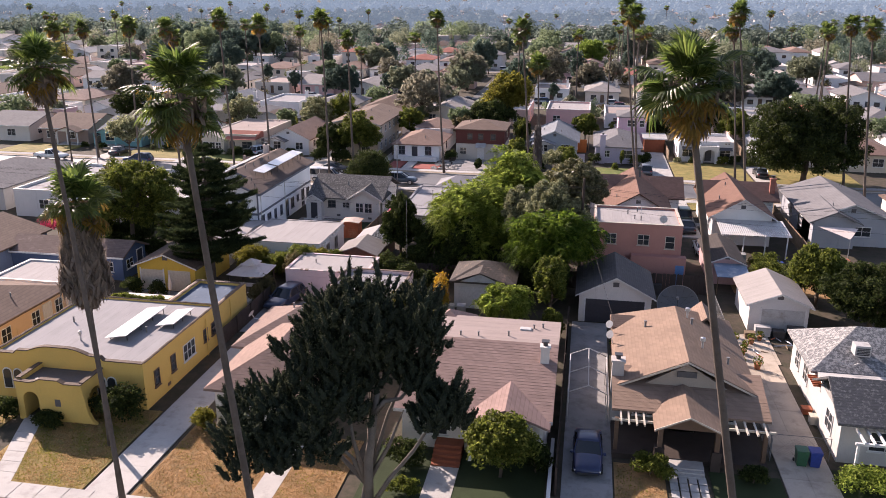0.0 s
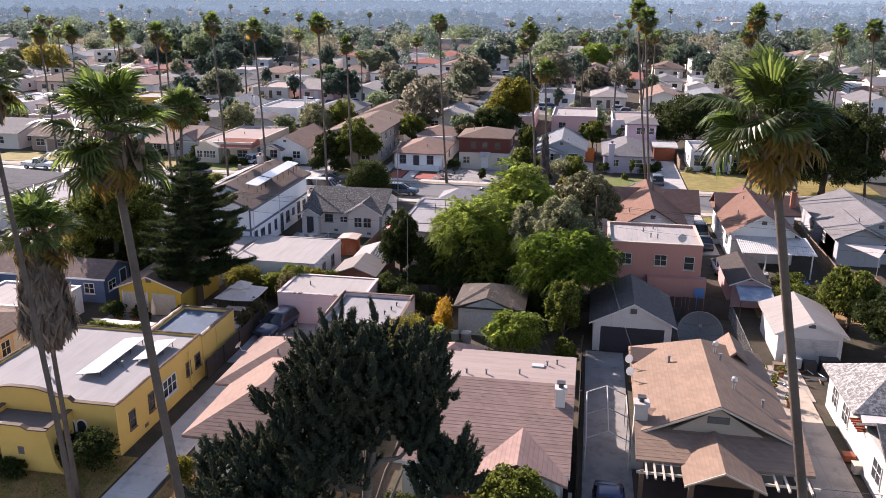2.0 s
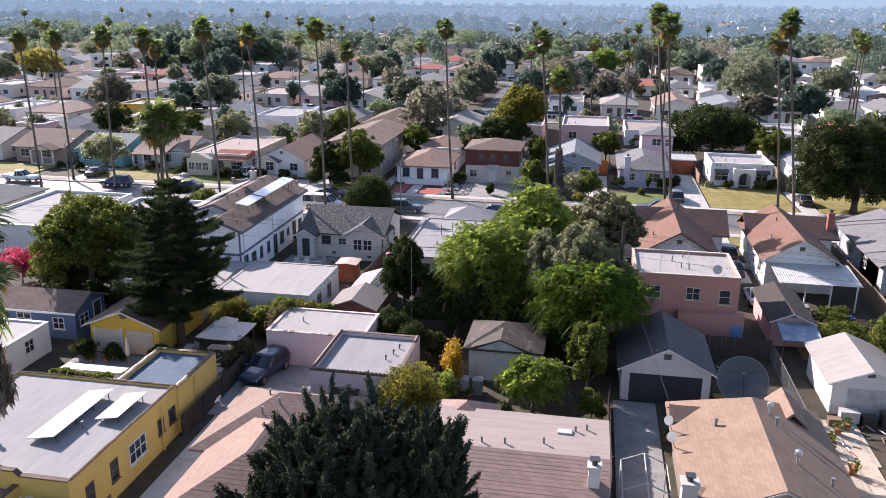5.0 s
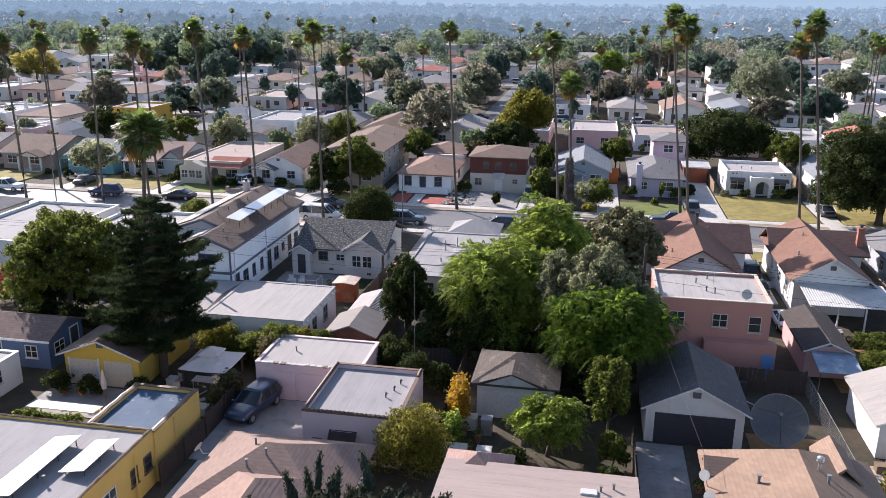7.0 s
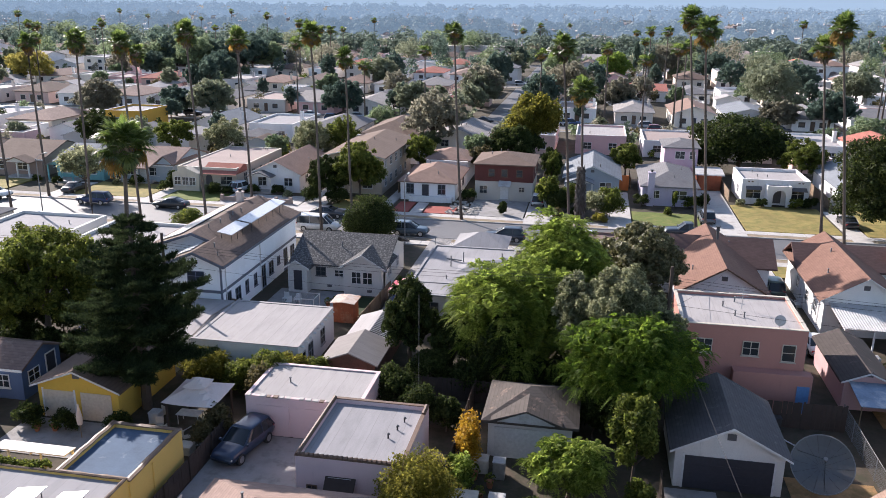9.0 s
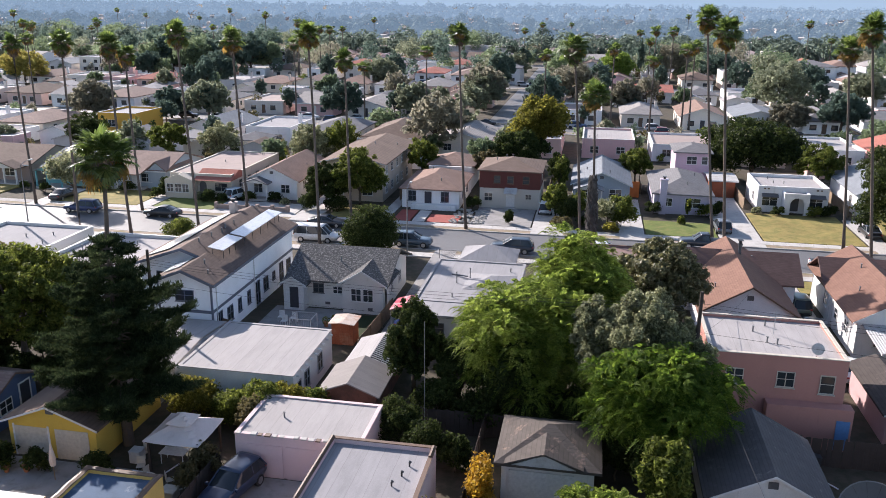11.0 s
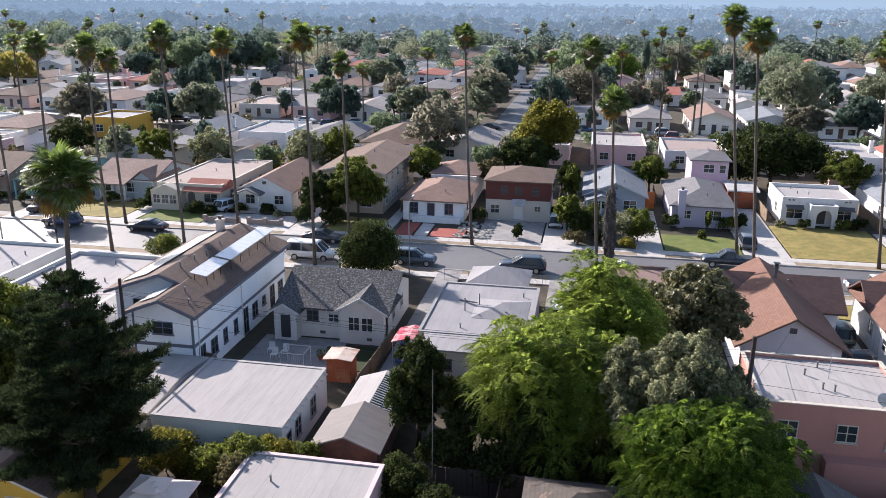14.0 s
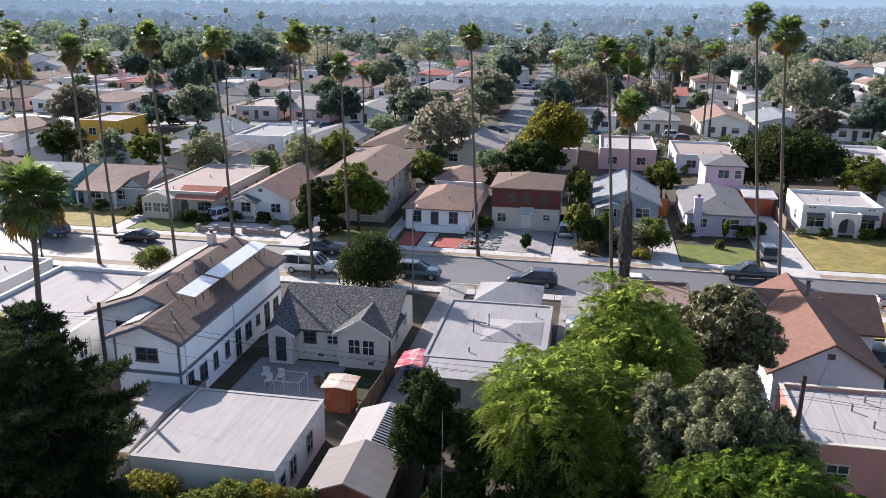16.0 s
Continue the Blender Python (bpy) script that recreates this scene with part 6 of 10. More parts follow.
# blue house and white carport to the far side of the yellow garage
house("house", -52, -39.9, 70.3, 74.5, 2.45, 1.05, "x", stucco((0.085, 0.125, 0.22)), roofing((0.17, 0.12, 0.105), (0.26, 0.19, 0.165)), "dark blue house with worn brown roof", over=.35, wins=[("e", 1.2, 1.1, 1.0, .85), ("s", 10.6, .9, .9, .9), ("s", 7.5, 1.2, 1.0, 1.1)], doors=[("e", 3.1, M_DOOR_DARK)])
house("outbuilding", -48, -40.6, 62.5, 68.0, 2.3, 0, "flat", stucco((0.66, 0.65, 0.66)), M_FLAT_WHITE, "low white outbuilding with flat roof", "outbuilding", parapet=.12, wins=[("e", 3, .9, 1.0, .9)])
house("house", -62, -51.8, 62.0, 76.0, 2.9, 1.6, "y", stucco((0.20, 0.24, 0.32)), BROWN, "slate blue house with brown gabled roof", wins=[("s", 2.5, 1.6, 1.0, 1.2), ("s", 7.5, 1.6, 1.0, 1.2), ("e", 4, 1.0, 1.0, 1.1)])
h = thing("canopy", -39.0, 80.5, 0, "blue tarpaulin canopy over a yard", "canopy")
part("sheet", extrude([(-41.0, 2.1), (-39.2, 2.55), (-37.4, 2.1), (-37.4, 2.06), (-39.2, 2.5), (-41.0, 2.06)], "y", 78.5, 82.5), plain("blue_tarpaulin", (0.03, 0.07, 0.22), .5), h)
for x in (-40.9, -37.5):
    for y in (78.6, 82.4):
        part("post", tube([(x, y, 0), (x, y, 2.1)], .03, 5), M_METAL, h)

# salmon two-storey block
SALMON = stucco((0.42, 0.205, 0.17), .75)
h = house("apartment_house", 4.7, 13.0, 79.8, 86.7, 5.55, 0, "flat", SALMON, M_FLAT_WHITE, "salmon stucco two-storey block with flat roof", "house", parapet=.22, trim=M_CREAM, wins=[("s", 4.7, 1.0, 3.75, .95), ("s", 7.2, .8, 3.5, 1.15), ("s", 1.6, 1.0, 3.75, .95), ("e", 3, 1.0, 3.7, 1.0), ("w", 3, 1.0, 3.7, 1.0)])
part("lower_storey", bx(8.3, 13.45, 78.9, 79.8, 0, 2.85), SALMON, h)
part("side_door", bx(12.5, 13.3, 78.84, 78.897, .1, 2.1), plain("blue_door_paint", (0.10, 0.22, 0.42), .5), h)
for x, y in ((8.0, 84.2), (8.6, 82.4), (9.2, 82.2), (9.0, 85.4)):
    roof_vent(x, y, 5.6, h, .35)
part("dish_antenna", tube([(11.2, 80.4, 5.5), (11.2, 80.3, 6.2)], .03, 5), M_METAL, h)
bm = bmesh.new()
bmesh.ops.create_cone(bm, cap_ends=True, segments=14, radius1=.38, radius2=.1, depth=.12, matrix=look((11.2, 80.25, 6.25), (8.4, 74, 9)))
part("dish", bm, M_METAL_WHITE, h)
bm = tube([(9.3, 84.0, 5.5), (9.3, 84.0, 7.2)], .025, 5)
for i in range(5):
    tube([(8.9, 84.0, 6.5 + i * .15), (9.7, 84.0, 6.55 + i * .15)], .012, 4, bm)
part("aerial", bm, M_METAL, h)
fence("yard_fence", [(10.0, 76.8), (15.2, 76.8)], 1.9, M_WOOD_DARK, "dark board fence behind the garage")
h = house("shed", 15.9, 19.0, 80.4, 88.0, 2.2, .8, "y", stucco((0.46, 0.30, 0.30)), roofing((0.062, 0.052, 0.048), (0.13, 0.1, 0.09)), "pinkish shed with dark brown roof", "shed", over=.3)
part("lean_to_roof", extrude([(77.4, 1.75), (80.4, 2.15), (80.4, 2.1), (77.4, 1.7)], "x", 16.2, 19.2), surface("patched_tarpaulin", (0.22, 0.28, 0.36), 0.8, 0.4, 0.8, 9, 0.25, stain=(0.50, 0.50, 0.52), stain_at=0.52), h, "patched blue and white tarpaulin")
for x in (16.3, 19.1):
    part("post", tube([(x, 77.5, 0), (x, 77.5, 1.72)], .04, 5), M_WOOD, h)

# ---- second row, backing on the near one ----
def white_block():
    h = thing("house", -36.5, 96, 0, "white two-storey house with brown roof and slate trim", "house")
    W = stucco((0.86, 0.88, 0.92), .92)
    R = roofing((0.14, 0.10, 0.085))
    part("wall", gable_wall(-41.0, -32.7, 90.6, 104.8, 0, 5.2, 6.65, "y"), W, h)
    part("front_wing", gable_wall(-37.2, -32.7, 86.7, 90.6, 0, 5.15, 6.2, "y"), W, h)
    part("roof", gable_roof(-41.6, -32.2, 90.0, 105.3, 5.25, 6.9, "y", .2), R, h)
    part("front_roof", gable_roof(-37.7, -32.2, 86.2, 91.0, 5.25, 6.35, "y", .2), R, h)
    bm = extrude([(-37.7, 5.23), (-34.95, 6.33), (-32.2, 5.23), (-32.2, 5.0), (-34.95, 6.1), (-37.7, 5.0)], "y", 86.14, 86.19)
    part("barge_board", bm, M_TRIM_BLUE, h)
    bm = extrude([(-41.6, 5.23), (-36.9, 6.88), (-32.2, 5.23), (-32.2, 5.0), (-36.9, 6.65), (-41.6, 5.0)], "y", 89.94, 89.99)
    part("barge_board", bm, M_TRIM_BLUE, h)
    part("eave_board", bx(-32.2, -32.16, 86.2, 105.3, 5.0, 5.22), M_TRIM_BLUE, h)
    bm = bx(-37.24, -32.66, 86.66, 86.698, 2.6, 2.85)
    bx(-32.698, -32.655, 86.66, 104.84, 2.6, 2.85, bm)
    part("band", bm, M_TRIM_BLUE, h)
    for x, y in ((-32.68, 86.68), (-37.22, 86.68)):
        part("corner_board", bx(x - .1, x + .04, y - .04, y + .1, 0, 5.1), M_TRIM_BLUE, h)
    for yy in (87.4, 95.0):
        part("downpipe", tube([(-32.6, yy, 0), (-32.6, yy, 5.0)], .05, 6), M_WHITE, h)
    window((-37.2, -32.7, 86.7, 104.8), "s", 2.2, 1.5, 3.6, .85, h, M_TRIM_BLUE)
    for i, (w, z, hh) in enumerate(((.9, .2, 2.1), (1.0, .9, 1.2), (.6, 1.0, 1.1), (.6, 1.0, 1.1), (.9, .2, 2.1), (1.0, .9, 1.2), (.6, 1.3, .7), (.9, .2, 2.1), (1.0, .9, 1.2))):
        window((-37.2, -32.7, 86.7, 104.8), "e", 1.2 + i * 1.95, w, z, hh, h, M_TRIM_BLUE, 2)
    window((-41.0, -32.7, 90.6, 104.8), "s", 2.0, 1.0, 3.6, .9, h, M_TRIM_BLUE)
    for x, y, z in ((-36.2, 94.5, 6.65), (-36.0, 96.2, 6.6), (-36.3, 97.5, 6.6), (-36.1, 99.0, 6.6), (-33.3, 87.6, 5.6), (-34.2, 88.9, 6.0), (-36.4, 92.5, 6.7)):
        roof_vent(x, y, z, h, .4)
    chimney(-38.3, 103.8, 6.0, 7.4, h, stucco((0.5, 0.42, 0.38)), .6, .6)
    ROOFED["block"] = h
    return h


white_block()
s, hz = solar_panel(-34.9, -33.5, 91.0, 95.0, 6.85, 6.62, 1, 4, "pale solar array on a rack above the roof slope", "x")
rack_legs(s, hz, [(x, y) for x in (-34.7, -33.7) for y in (91.4, 92.6, 93.8)], lambda x, y: 6.9 - (x + 36.9) * .351 - .05)
s, hz = solar_panel(-34.8, -33.4, 95.2, 104.2, 6.9, 6.67, 1, 9, "long pale solar array on a rack above the roof slope", "x")
rack_legs(s, hz, [(x, y) for x in (-34.6, -33.6) for y in (95.6, 97.4, 99.2, 101.0, 102.8, 103.8)], lambda x, y: 6.9 - (x + 36.9) * .351 - .05)
s, hz = solar_panel(-40.6, -38.4, 91.0, 104.0, 5.72, 6.50, 2, 12, "solar panels lying on the far roof slope", "x")
rack_legs(s, hz, [(x, y) for x in (-40.3, -38.7) for y in (92, 96, 100, 103)], lambda x, y: 5.2 + (x + 41.6) * .351)
s, hz = solar_panel(-37.1, -35.7, 87.4, 89.8, 5.62, 6.16, 1, 2, "two solar panels lying on the lower roof", "x")
rack_legs(s, hz, [(x, y) for x in (-36.9, -35.9) for y in (87.8, 89.4)], lambda x, y: 5.2 + (x + 37.7) * .4)


def grey_bungalow():
    h = thing("house", -25, 100.5, 0, "small white bungalow with worn dark grey shingle roof", "house")
    W = stucco((0.60, 0.58, 0.55))
    R = shingles("worn_grey_shingles", (0.060, 0.060, 0.063), worn=(0.21, 0.207, 0.203), worn_at=.54, patches=5.5)
    part("wall", gable_wall(-29.5, -20.9, 96.4, 104.8, 0, 2.75, 4.35, "x"), W, h)
    part("roof", gable_roof(-30.1, -20.4, 95.7, 105.5, 2.8, 4.75, "x", .15), R, h)
    part("front_gable_wall", gable_wall(-24.6, -20.9, 95.6, 97.0, 0, 2.7, 3.9, "y"), W, h)
    part("front_gable_roof", gable_roof(-25.0, -20.4, 95.2, 100.0, 2.8, 4.15, "y", .14), R, h)
    part("porch_wall", gable_wall(-30.0, -28.1, 95.2, 96.6, 0, 2.5, 3.1, "y"), M_WHITE, h)
    part("porch_roof", gable_roof(-30.4, -27.7, 94.8, 98.4, 2.55, 3.35, "y", .12), R, h)
    part("door", bx(-29.4, -28.6, 95.14, 95.197, .3, 2.25), M_DOOR_DARK, h)
    for x0, x1, z1 in ((-25.0, -20.4, 4.15), (-30.4, -27.7, 3.35)):
        c, ze, y = (x0 + x1) / 2, (2.8 if z1 > 4 else 2.55), (95.15 if z1 > 4 else 94.75)
        part("barge_board", extrude([(x0, ze), (c, z1), (x1, ze), (x1, ze - .18), (c, z1 - .18), (x0, ze - .18)], "y", y, y + .045), M_WHITE, h)
    window((-24.6, -20.9, 95.6, 97), "s", 1.25, .85, 1.2, 1.1, h, M_WHITE)
    window((-24.6, -20.9, 95.6, 97), "s", 2.35, .85, 1.2, 1.1, h, M_WHITE)
    window((-29.5, -20.9, 96.4, 104.8), "s", 2.4, .9, 1.5, .8, h, M_TRIM_DARK)
    window((-29.5, -20.9, 96.4, 104.8), "s", 4.2, .8, 1.5, .6, h, M_WHITE)
    for y in (2.5, 5.5):
        window((-29.5, -20.9, 96.4, 104.8), "e", y, .8, 1.2, 1.0, h, M_WHITE)
    for x in (-26.5, -22.3):
        part("crawl_vent", bx(x, x + .45, 95.57 if x > -25 else 96.37, 95.598 if x > -25 else 96.398, .35, .6), M_TRIM_DARK, h)
    roof_vent(-25.5, 98.4, 4.0, h, .4)


grey_bungalow()


def flat_house():
    h = house("house", -17.4, -9.0, 92.4, 104.0, 2.85, 0, "flat", stucco((0.56, 0.50, 0.46)), M_FLAT_GREY, "beige house with low grey flat roofs", parapet=.08, trim=M_FLAT_GREY, vents=5, wins=[("w", 4, .9, 1.1, 1.0)])
    part("rear_wall", bx(-16.6, -12.2, 89.6, 92.4, 0, 2.8), stucco((0.56, 0.50, 0.46)), h)
    part("rear_roof", bx(-16.9, -12.0, 89.3, 92.5, 2.8, 2.92), M_FLAT_GREY, h)
    part("side_wall", bx(-12.2, -9.6, 88.7, 92.4, 0, 2.5), stucco((0.56, 0.50, 0.46)), h)
    part("side_roof", bx(-12.3, -9.3, 88.4, 92.6, 2.5, 2.62), M_FLAT_WHITE, h)
    window((-16.6, -12.2, 89.6, 92.4), "s", 1.6, 1.3, 1.3, .8, h, M_TRIM_DARK)
    window((-12.2, -9.6, 88.7, 92.4), "s", 1.4, .9, 1.2, .9, h, M_WHITE)
    part("raised_roof", hip_roof(-13.9, -9.5, 96.0, 100.5, 2.9, 3.5), M_FLAT_GREY, h)
    part("front_roof", hip_roof(-15.6, -10.0, 104.1, 109.0, 2.9, 3.9), M_FLAT_GREY, h)
    part("front_wall", bx(-15.2, -10.4, 104.0, 108.6, 0, 2.75), stucco((0.56, 0.50, 0.46)), h)
    for x, y in ((-13.6, 98.8), (-14.6, 97.5)):
        roof_vent(x, y, 3.0, h, .9, .05)
    part("pipe", tube([(-15.4, 99.8, 2.9), (-13.8, 98.9, 3.1)], .07, 7), M_RAIL, h)


flat_house()
h = thing("canopy", -18.1, 93.4, 0, "faded red canvas canopy over a parked car", "canopy")
part("sheet", extrude([(-19.4, 2.05), (-18.1, 2.45), (-16.9, 2.1), (-16.9, 2.06), (-18.1, 2.4), (-19.4, 2.0)], "y", 92.0, 94.8), M_CANVAS_RED, h)
for x in (-19.3, -17.0):
    for y in (92.1, 94.7):
        part("post", tube([(x, y, 0), (x, y, 2.05)], .03, 5), M_METAL, h)
car(-18.3, 94.0, 90, (0.03, 0.08, 0.30), "blue car under the red canopy", "sedan", 4.3, 1.75)

# long flat outbuilding with roofing laid in strips
h = house("outbuilding", -30.5, -22.2, 76.7, 85.0, 2.75, 0, "flat", stucco((0.66, 0.64, 0.62)), M_FLAT_GREY, "long white outbuilding with pale rolled roofing", "outbuilding", parapet=.05, trim=M_FLAT_WHITE, wins=[("e", 1.0, .7, 1.0, 1.0), ("e", 2.6, .9, .9, 1.2), ("e", 5.4, .9, .9, 1.2)])
for i in range(8):
    x = -30.3 + 7.9 * i / 8
    part("roof_strip", extrude([(x, 2.785), (x + .975, 2.785), (x + .975, 2.80), (x, 2.808)], "y", 76.95, 84.75), M_FLAT_WHITE, h)
for i in range(9):
    part("rafter_tail", bx(-22.16, -21.95, 77.2 + i * .9, 77.3 + i * .9, 2.55, 2.68), M_WHITE, h)

# shed with a slatted skylight
M_SHED_ROOF = roll_roof("weathered_shed_roof", (0.215, 0.195, 0.185), 0.92, True)
h = thing("shed", -18.3, 81, 0, "shed with grey-brown gabled roof and slatted skylights", "shed")
BRICK_RED = surface("brick_red_render", (0.17, 0.085, 0.065), .9, .35, 1.4, 9, .6, stain=(0.09, 0.06, 0.05), stain_at=.52)
part("wall", gable_wall(-19.9, -16.5, 76.8, 80.4, 0, 2.15, 2.85, "y"), BRICK_RED, h)
part("roof", gable_roof(-20.4, -16.1, 76.0, 80.5, 2.2, 3.05, "y", .1), M_SHED_ROOF, h)
part("rear_wall", gable_wall(-19.7, -16.6, 80.4, 85.6, 0, 1.9, 2.4, "y"), BRICK_RED, h)
part("rear_roof", gable_roof(-20.1, -16.2, 80.5, 86.0, 1.95, 2.6, "y", .1), M_FLAT_WHITE, h)
for xa, xb in ((-18.1, -17.35), (-17.25, -16.4)):
    za, zb = 2.6 - (xa + 18.15) / 1.95 * .65, 2.6 - (xb + 18.15) / 1.95 * .65
    part("skylight_glass", extrude([(xa, za + .01), (xb, zb + .01), (xb, zb + .03), (xa, za + .03)], "y", 80.9, 85.4), M_GLASS, h)
    for i in range(15):
        y = 81.0 + i * .3
        part("skylight_slat", extrude([(xa, za + .034), (xb, zb + .034), (xb, zb + .09), (xa, za + .09)], "y", y, y + .06), M_METAL_WHITE, h)

h = thing("storage_shed", -22.5, 89.4, 0, "rusty red tin storage shed", "shed")
part("wall", bx(-23.4, -21.6, 88.6, 90.2, 0, 1.88), M_RUST, h)
part("roof", gable_roof(-23.6, -21.4, 88.3, 90.5, 1.9, 2.02, "y", .05), surface("rusty_pale_sheet", (0.42, 0.34, 0.29), .7, .3, 1.5, 12, .3, stain=(0.30, 0.12, 0.06), stain_at=.54), h)
bm = bmesh.new()
for i in range(11):
    bx(-23.38 + i * .17, -23.32 + i * .17, 88.57, 88.6, .05, 1.85, bm)
part("ribs", bm, M_RUST, h)
h = thing("wire_cage", -26.1, 89.5, 0, "white framed wire cage in the yard", "cage")
for a, b in [((x, y, 0), (x, y, 1.9)) for x in (-27, -25.2) for y in (88.7, 90.3)] + [((-27, y, z), (-25.2, y, z)) for y in (88.7, 90.3) for z in (.05, 1.9)] + [((x, 88.7, z), (x, 90.3, z)) for x in (-27, -25.2) for z in (.05, 1.9)]:
    part("bar", tube([a, b], .035, 5), M_METAL_WHITE, h)
for i in range(1, 12):
    x = -27 + 1.8 * i / 12
    part("wire", tube([(x, 88.7, 0), (x, 88.7, 1.9), (x, 90.3, 1.9)], .008, 3), M_METAL_WHITE, h)
for i, (x, y) in enumerate(((-28.6, 91.5), (-28.0, 92.3), (-29.2, 92.4))):
    c = thing("garden_chair", x, y, .05, "white garden chair in the concrete yard", "chair", "garden chairs")
    part("seat", bx(x - .25, x + .25, y - .25, y + .25, .45, .5), M_WHITE, c)
    part("backrest", bx(x - .25, x + .25, y + .21, y + .25, .5, .95), M_WHITE, c)
    for a in (-.22, .22):
        for b in (-.22, .22):
            part("leg", tube([(x + a, y + b, .05), (x + a, y + b, .45)], .02, 4), M_WHITE, c)
fence("yard_fence", [(-20.6, 86.5), (-20.2, 96.0)], 1.5, M_WOOD, "weathered grey board fence", .16)
fence("yard_fence", [(-31.8, 76.0), (-31.8, 88.0)], 1.7, M_METAL, "pale corrugated sheet yard fence", .3)
fence("yard_fence", [(-16, 76.2), (-9, 76.2), (3.4, 76.6)], 1.7, M_WOOD_DARK, "dark board fence along the rear lot line")
house("outbuilding", -34.4, -31.9, 78.5, 86.2, 2.1, .4, "x", stucco((0.58, 0.6, 0.66)), M_FLAT_WHITE, "low white lean-to beside the two-storey house", "outbuilding")


# houses with red-brown roofs facing the street
RED = roofing((0.172, 0.096, 0.073))
REDB = roofing((0.13, 0.08, 0.07))
h = house("house", 6.2, 13.1, 94.2, 108.2, 3.2, 2.4, "y", stucco((0.66, 0.64, 0.66)), RED, "white house with red-brown gabled roof", over=.55, vents=2, wins=[("s", 2.0, .9, 1.4, .7), ("s", 3.6, .9, 1.4, .7), ("s", 5.2, .9, 1.4, .7), ("e", 5, 1.0, 1.1, 1.1), ("e", 9, 1.0, 1.1, 1.1)], trim=M_TRIM_BROWN)
part("cross_roof", gable_roof(3.8, 15.6, 102.0, 108.9, 3.2, 5.2, "x"), REDB, h)
part("cross_wall", bx(4.4, 15.0, 102.6, 108.3, 0, 3.1), stucco((0.66, 0.64, 0.66)), h)
chimney(10.2, 104.0, 5.0, 6.1, h, M_TRIM_DARK, .22, .22)
h = house("house", 17.9, 24.2, 94.4, 108.4, 3.2, 2.2, "y", stucco((0.70, 0.68, 0.66)), RED, "white house with red-brown gabled roof and patio cover", over=.5, vents=2, wins=[("w", 2.5, .9, 1.2, 1.0), ("w", 5.5, .8, 1.2, .9), ("w", 9.0, .9, 1.2, 1.1), ("s", 2, 1.2, 1.1, 1.1), ("s", 4.5, 1.2, 1.1, 1.1)], doors=[("w", 7.2, M_WHITE)])
part("cross_roof", gable_roof(17.4, 26.8, 103.0, 109.0, 3.2, 4.9, "x"), REDB, h)
part("cross_wall", bx(18.0, 26.2, 103.6, 108.4, 0, 3.1), stucco((0.70, 0.68, 0.66)), h)
chimney(26.0, 104.4, 3.0, 5.6, h, surface("brick", (0.3, 0.12, 0.09), .9, .3, 3, 20, .5), .6, .5)
n = 68
top = [(18.2 + 7.2 * i / n, .02 if i % 2 else -.02) for i in range(n + 1)]
bm = bmesh.new()
rows4 = [[bm.verts.new((x, y, z + w + k)) for x, w in top] for k in (0, -.02) for y, z in ((89.5, 2.52), (94.6, 2.96))]
for i in range(n):
    bm.faces.new((rows4[0][i], rows4[0][i + 1], rows4[1][i + 1], rows4[1][i]))
    bm.faces.new((rows4[2][i], rows4[2][i + 1], rows4[3][i + 1], rows4[3][i]))
    bm.faces.new((rows4[0][i], rows4[0][i + 1], rows4[2][i + 1], rows4[2][i]))
part("patio_cover", bm, M_METAL_WHITE, h, "white corrugated patio cover")
for x in (18.4, 20.6, 22.8, 25.0):
    part("patio_post", bx(x - .06, x + .06, 89.7, 89.82, 0, 2.48), M_WHITE, h)
GREY = roofing((0.165, 0.16, 0.165))
h = house("house", 28.8, 37.5, 96.5, 111, 3.0, 1.9, "y", stucco((0.33, 0.34, 0.37)), GREY, "slate grey house with grey shingle roof", over=.5, vents=3, wins=[("s", 5.5, 1.8, 1.2, 1.0), ("s", 2.2, 1.2, 1.2, 1.0), ("w", 4, 1.0, 1.2, 1.0), ("w", 9, 1.0, 1.2, 1.0)])
part("wing_roof", gable_roof(28.2, 33.8, 94.6, 103.0, 3.0, 4.3, "y"), GREY, h)
part("wing_wall", gable_wall(28.8, 33.2, 95.2, 102, 0, 3.0, 4.1, "y"), stucco((0.33, 0.34, 0.37)), h)
h = thing("shade_sail", 31.5, 92.8, 0, "white three-cornered shade sail over the yard", "shade sail")
bm = bmesh.new()
for q in (((29.0, 94.2, 2.7), (33.0, 93.6, 2.8), (31.6, 91.2, 2.2)),):
    a = [bm.verts.new(c) for c in q]
    b = [bm.verts.new((c[0], c[1], c[2] - .02)) for c in q]
    bm.faces.new(a); bm.faces.new(b[::-1])
    for i in range(3):
        bm.faces.new((a[i], b[i], b[(i + 1) % 3], a[(i + 1) % 3]))
part("cloth", bm, M_CANVAS, h)
part("mast", tube([(31.6, 91.2, 0), (31.6, 91.2, 2.3)], .04, 6), M_METAL, h)
house("house", 40.5, 50, 95, 110, 3.0, 2.0, "hip", stucco((0.6, 0.55, 0.48)), BROWN, "tan house with brown hipped roof", wins=[("w", 4, 1.0, 1.1, 1.1), ("s", 3, 1.5, 1.1, 1.1)])
house("house", 32.0, 42, 50, 62, 2.9, 1.8, "hip", stucco((0.6, 0.58, 0.55)), BROWN, "pale house with brown hipped roof")
house("garage", 30.5, 36.2, 69, 75, 2.4, 1.2, "y", stucco((0.62, 0.6, 0.58)), GREY, "pale garage with grey roof", "garage")
